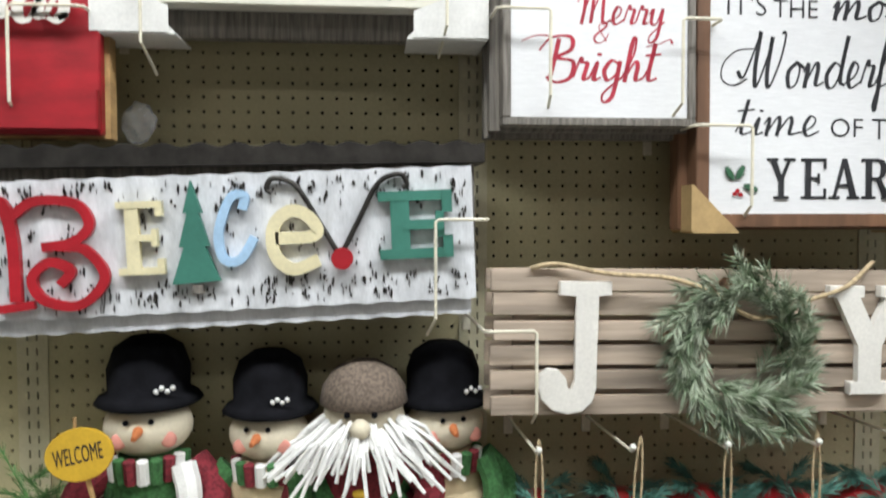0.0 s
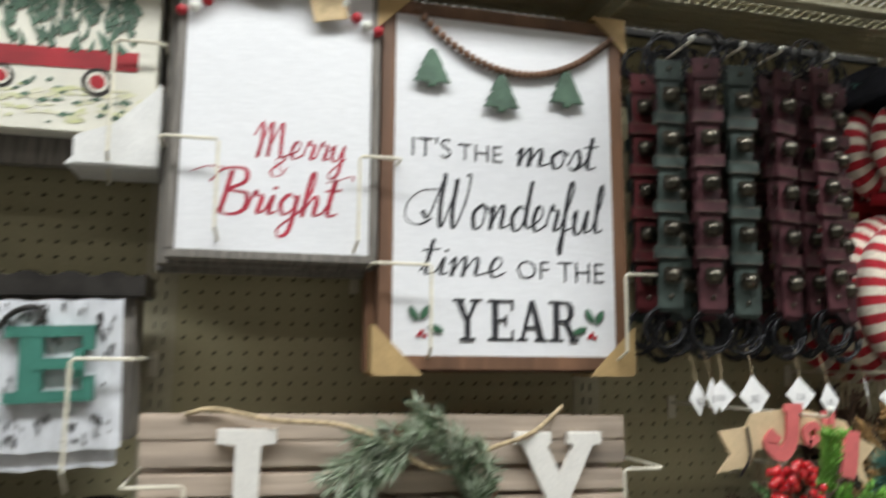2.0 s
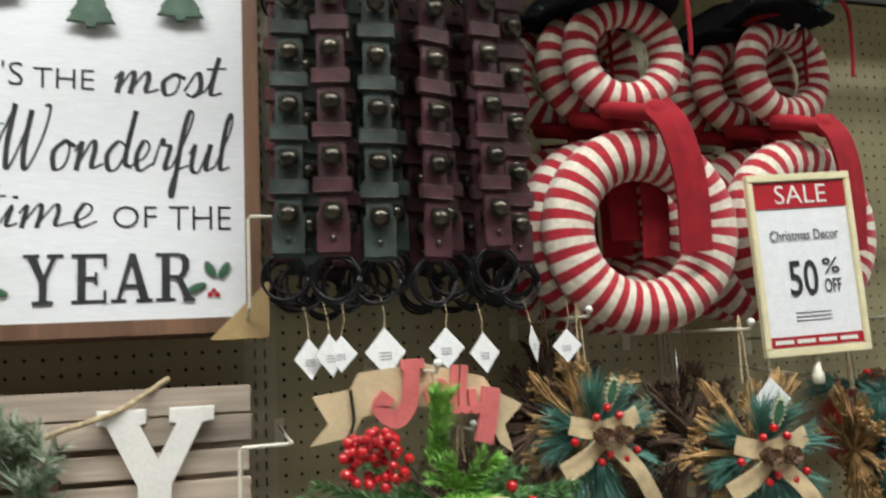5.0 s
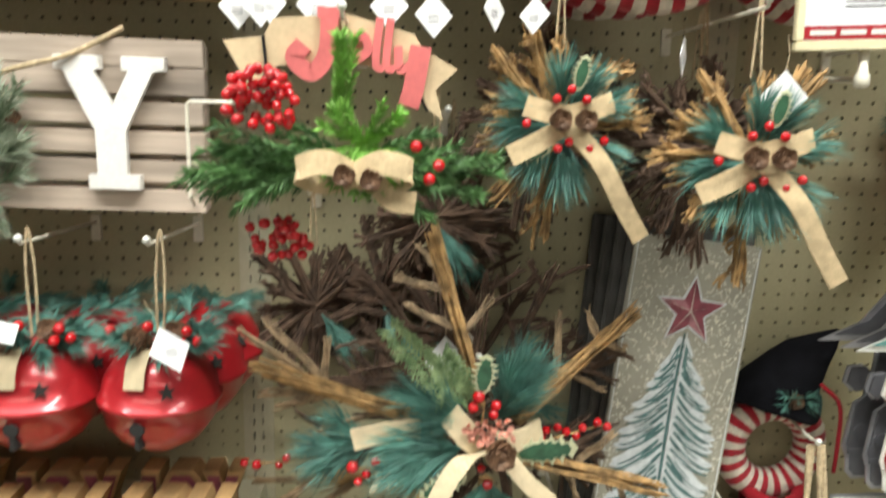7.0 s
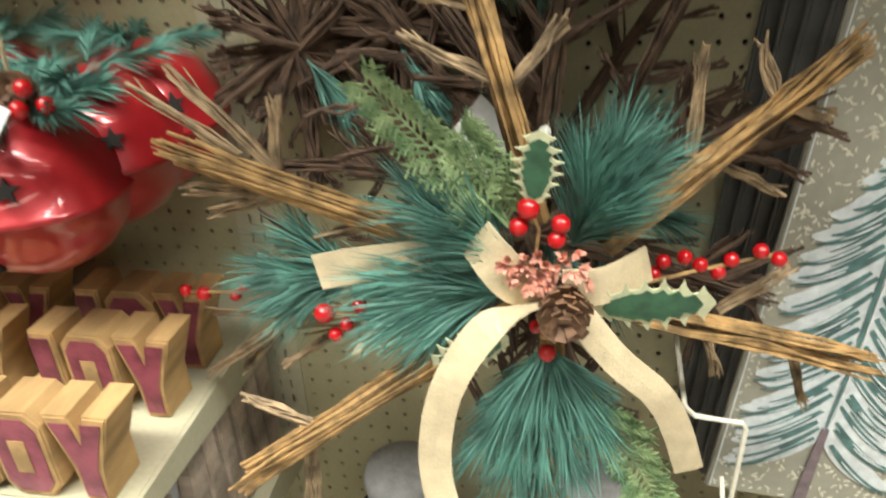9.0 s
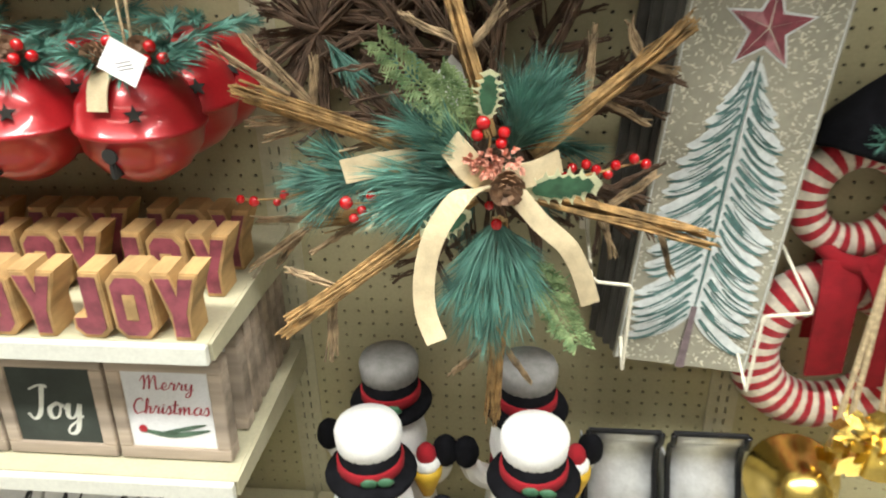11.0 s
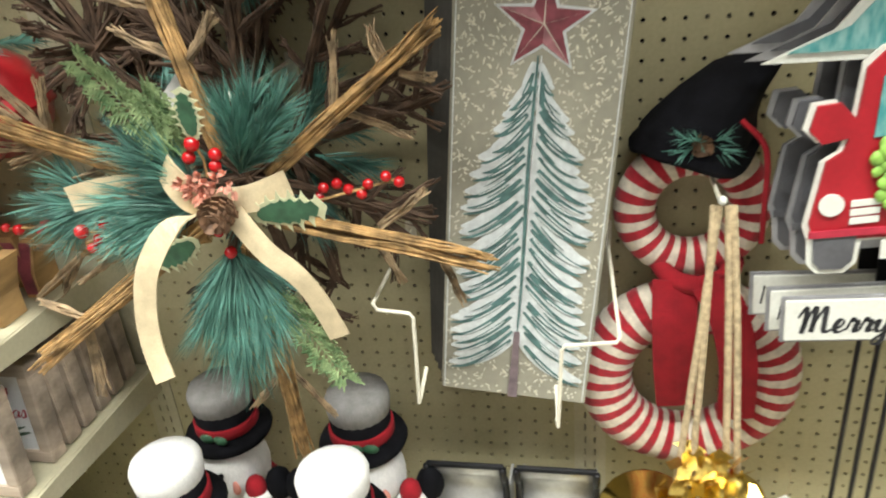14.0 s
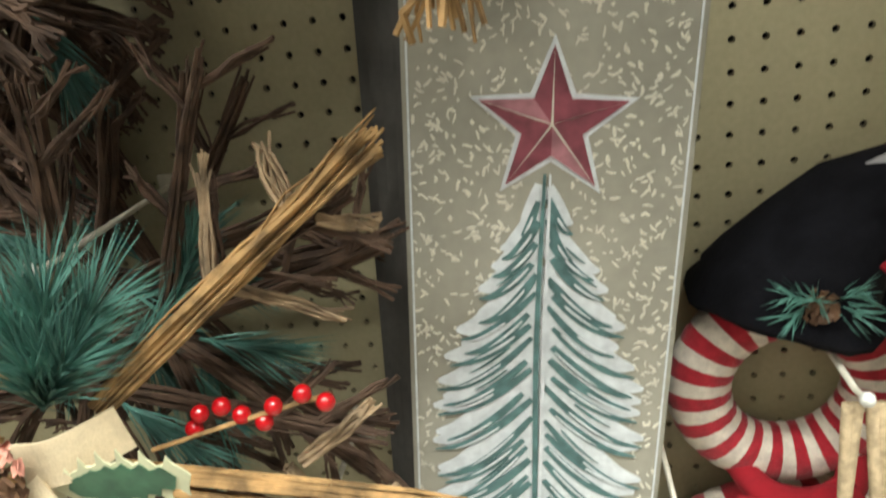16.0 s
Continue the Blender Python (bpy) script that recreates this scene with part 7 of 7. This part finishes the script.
def small_frame(x, z, kind, y=-0.33, yaw=0):
    f = framed("framed_sign", "small square wooden framed sign, %s" % ("white with red script" if kind else "black with white script"), x - 0.083, x + 0.083, z, z + 0.165, y, 0.03, 0.02, PLANK, PAPERW if kind else CHALK, (-4, 0, yaw))
    if kind:
        handwritten("script_word", "Merry", -0.035, 0.04, 0.115, 0.138, 0.0035, REDINK, f, 1.0)
        handwritten("script_word", "Christmas", -0.055, 0.058, 0.075, 0.1, 0.0035, REDINK, f, 1.0)
        bm = B()
        stroke(bm, [(-0.05, 0.048), (0.0, 0.04), (0.055, 0.05)], 0.007, 0.01, 0.003)
        stroke(bm, [(-0.02, 0.042), (0.02, 0.052), (0.05, 0.06)], 0.006, 0.006, 0.0026)
        part("painted_leaves", bm, GREENT, f)
        dd = B()
        disc(dd, -0.044, 0.05, 0.006, 0.0022, 0.0034)
        part("painted_berry", dd, REDP, f)
    else:
        handwritten("script_word", "Joy", -0.045, 0.04, 0.06, 0.115, 0.0035, RAIL, f, 1.2)
    return f


for i in range(4):
    small_frame(0.672 - 0.171 * i, 0.478, i % 2 == 0)
    small_frame(0.672 - 0.171 * i, 0.478, i % 2 == 0, -0.26)
for q in range(5):
    part_ = thing("framed_sign", "small wooden framed sign stacked behind others", "sign", (0.672, -0.22 + 0.04 * q, 0.478), group="stacked frames")
    part("frame_bar", box(B(), -0.083, 0.083, 0, 0.03, 0, 0.165, 0.002), PLANK, part_)
for i in range(4):
    wp = thing("word_plank", "pale wooden word plank with dark script", "sign", (0.13 + 0.165 * i, -0.40, 0.113), (-35, 0, 0), group="word planks")
    part("board", box(B(), -0.08, 0.08, 0, 0.015, 0.0, 0.29, 0.002), PAPERW, wp)
    handwritten("script_word", "Noel", -0.06, 0.06, 0.2, 0.26, -0.0008, INK, wp)

# ---- plush dolls on the left shelf ----


def doll(x, y, kind, s=1.0, turn=0.0, lift=0.0):
    """A stuffed doll as one mesh; z runs from its seat."""
    mats = [FACE, BLACKF, KNITM, KNITG, CARROT, BLUSH, PLUSHW, TWEED, MUSTARD, SATIN]
    bm = B()
    ball(bm, (0, 0, 0.075), 0.095, 16, 10, 2 if kind != "snow2" else 9, (1, 0.8, 0.95))
    ball(bm, (0, -0.004, 0.15), 0.072, 14, 9, 3 if kind == "snow1" else 2 if kind == "santa" else 9, (1, 0.78, 0.9))
    if kind != "santa":
        ball(bm, (0, -0.012, 0.245), 0.06, 18, 12, 0, (1.12, 0.95, 0.82))
        for k in range(9):
            a = math.pi * (0.05 + 0.9 * k / 8)
            tube(bm, [(-0.052 * math.cos(a), -0.058 * math.sin(a) * 0.9 - 0.01, 0.168), (-0.056 * math.cos(a), -0.066 * math.sin(a) * 0.9 - 0.01, 0.204)], 0.0095, 0.009, 7, (2, 6, 3)[k % 3])
        tube(bm, smooth_line([(0.055, -0.05, 0.19), (0.066, -0.066, 0.15), (0.062, -0.07, 0.09)]), 0.02, 0.018, 8, 6 if kind == "snow1" else 3)
        for e in (-1, 1):
            ball(bm, (e * 0.018 - 0.005, -0.066, 0.262), 0.0045, 8, 6, 1)
            ball(bm, (e * 0.036, -0.058, 0.232), 0.0125, 9, 6, 5, (1, 0.3, 1))
        tube(bm, [(-0.005, -0.06, 0.25), (-0.008, -0.09, 0.243)], 0.009, 0.004, 8, 4)
        lathe(bm, [(0.045, 0.282), (0.072, 0.276), (0.082, 0.282), (0.074, 0.292), (0.062, 0.298), (0.063, 0.335), (0.052, 0.366), (0.028, 0.382), (0.004, 0.385)], 20, 1)
        for k in range(4):
            ball(bm, (0.02 + 0.008 * k, -0.062, 0.306 + 0.005 * (k % 2)), 0.0042, 6, 5, 6)
    else:
        ball(bm, (0, -0.01, 0.245), 0.06, 16, 10, 0, (1.05, 0.9, 0.95))
        lathe(bm, [(0.060, 0.264), (0.068, 0.270), (0.063, 0.295), (0.048, 0.318), (0.024, 0.332), (0.003, 0.335)], 18, 7, (0, -0.012, 0))
        for e in (-1, 1):
            ball(bm, (e * 0.02, -0.071, 0.262), 0.0048, 8, 6, 1)
        ball(bm, (0, -0.078, 0.243), 0.015, 10, 7, 0)
        random.seed(171)
        for k in range(86):
            a = random.uniform(-1.25, 1.25)
            l = random.uniform(0.06, 0.12) * (1.1 - 0.2 * abs(a))
            p0 = Vector((0.062 * math.sin(a), -0.066 * math.cos(a) - 0.004, 0.24 + random.uniform(-0.012, 0.012)))
            d = Vector((math.sin(a) * 0.95 + random.uniform(-0.2, 0.2), -0.28 * math.cos(a) - 0.1, -0.72))
            mid = p0 + d * l * 0.5 + Vector((random.uniform(-0.008, 0.008), -0.012, random.uniform(-0.004, 0.012)))
            tube(bm, [p0, mid, p0 + d * l], 0.0036, 0.003, 5, 6)
        for zb in (0.15, 0.115):
            lathe(bm, [(0.002, -0.003), (0.0115, -0.002), (0.0115, 0.003), (0.002, 0.004)], 14, 8, (0, -0.084, zb))
    for e in (-1, 1):
        tube(bm, smooth_line([(e * 0.065, -0.01, 0.18), (e * 0.10, -0.03, 0.14), (e * 0.085, -0.065, 0.10)]), 0.028, 0.022, 10, 3 if kind == "snow2" else 2)
        ball(bm, (e * 0.082, -0.072, 0.095), 0.024, 10, 7, 7)
    ob = part("plush_doll", bm, mats)
    ob.matrix_world = pose(x, y, 0.931 + lift, 0, 0, turn) @ Matrix.Scale(s, 4)
    lab = {"snow1": "plush snowman doll in a black hat and striped scarf", "snow2": "plush snowman doll in a tall black hat", "santa": "plush bearded doll with a white yarn beard and tweed cap"}[kind]
    return tagged(ob, lab, "doll", "plush dolls")


doll(-0.545, -0.085, "snow1", 1.04, 6, 0.0)
doll(-0.35, -0.085, "snow2", 0.97, -8, 0.0)
doll(-0.195, -0.10, "santa", 1.07, -4, 0.0)
doll(-0.062, -0.075, "snow2", 0.99, 14, 0.0)
wp = thing("welcome_plaque", "yellow wooden oval plaque with a welcome word", "plaque", (-0.617, -0.19, 1.168), (0, -12, 0))
part("disc", prism(B(), [(0.05 * math.cos(2 * math.pi * j / 28), 0.04 * math.sin(2 * math.pi * j / 28)) for j in range(28)], -0.006, 0.0, bev=0.001), MUSTARD, wp)
lettering("printed_word", "WELCOME", -0.036, 0.036, -0.012, 0.014, -0.0062, INK, wp, shear=0.2)
part("stem", tube(B(), [(0, 0.002, 0.036), (0.004, 0.002, 0.055)], 0.003, n=6), RAWW, wp)
part("post", tube(B(), [(0, 0.004, -0.036), (0.0, 0.02, -0.236)], 0.004, n=6), RAWW, wp)
random.seed(181)
gw = thing("pine_spray", "dark green pine spray standing behind the dolls", "spray", (-0.72, -0.12, 0.931))
bm = B()
for i in range(26):
    sprig(bm, (random.uniform(-0.04, 0.04), random.uniform(-0.05, 0.03), random.uniform(0.02, 0.2)), (random.uniform(-1, 1), random.uniform(-1, 0.3), random.uniform(0.2, 1.2)), 0.08, 0.03, 40, 0.0014, 0.6)
part("needles", bm, PINE2, gw)
pb = thing("clear_bag", "crumpled clear plastic bag hanging on the pegboard", "plastic bag", (-0.555, -0.08, 1.64))
bm = B()
random.seed(191)
bmesh.ops.create_icosphere(bm, subdivisions=3, radius=0.03)
for v in bm.verts:
    v.co = Vector((v.co.x * 0.9, v.co.y * 0.3, v.co.z * 1.1)) * (1 + 0.25 * noise.noise(v.co * 70))
part("film", bm, BAG, pb, at=Matrix.Translation((0, 0, 0.033)))
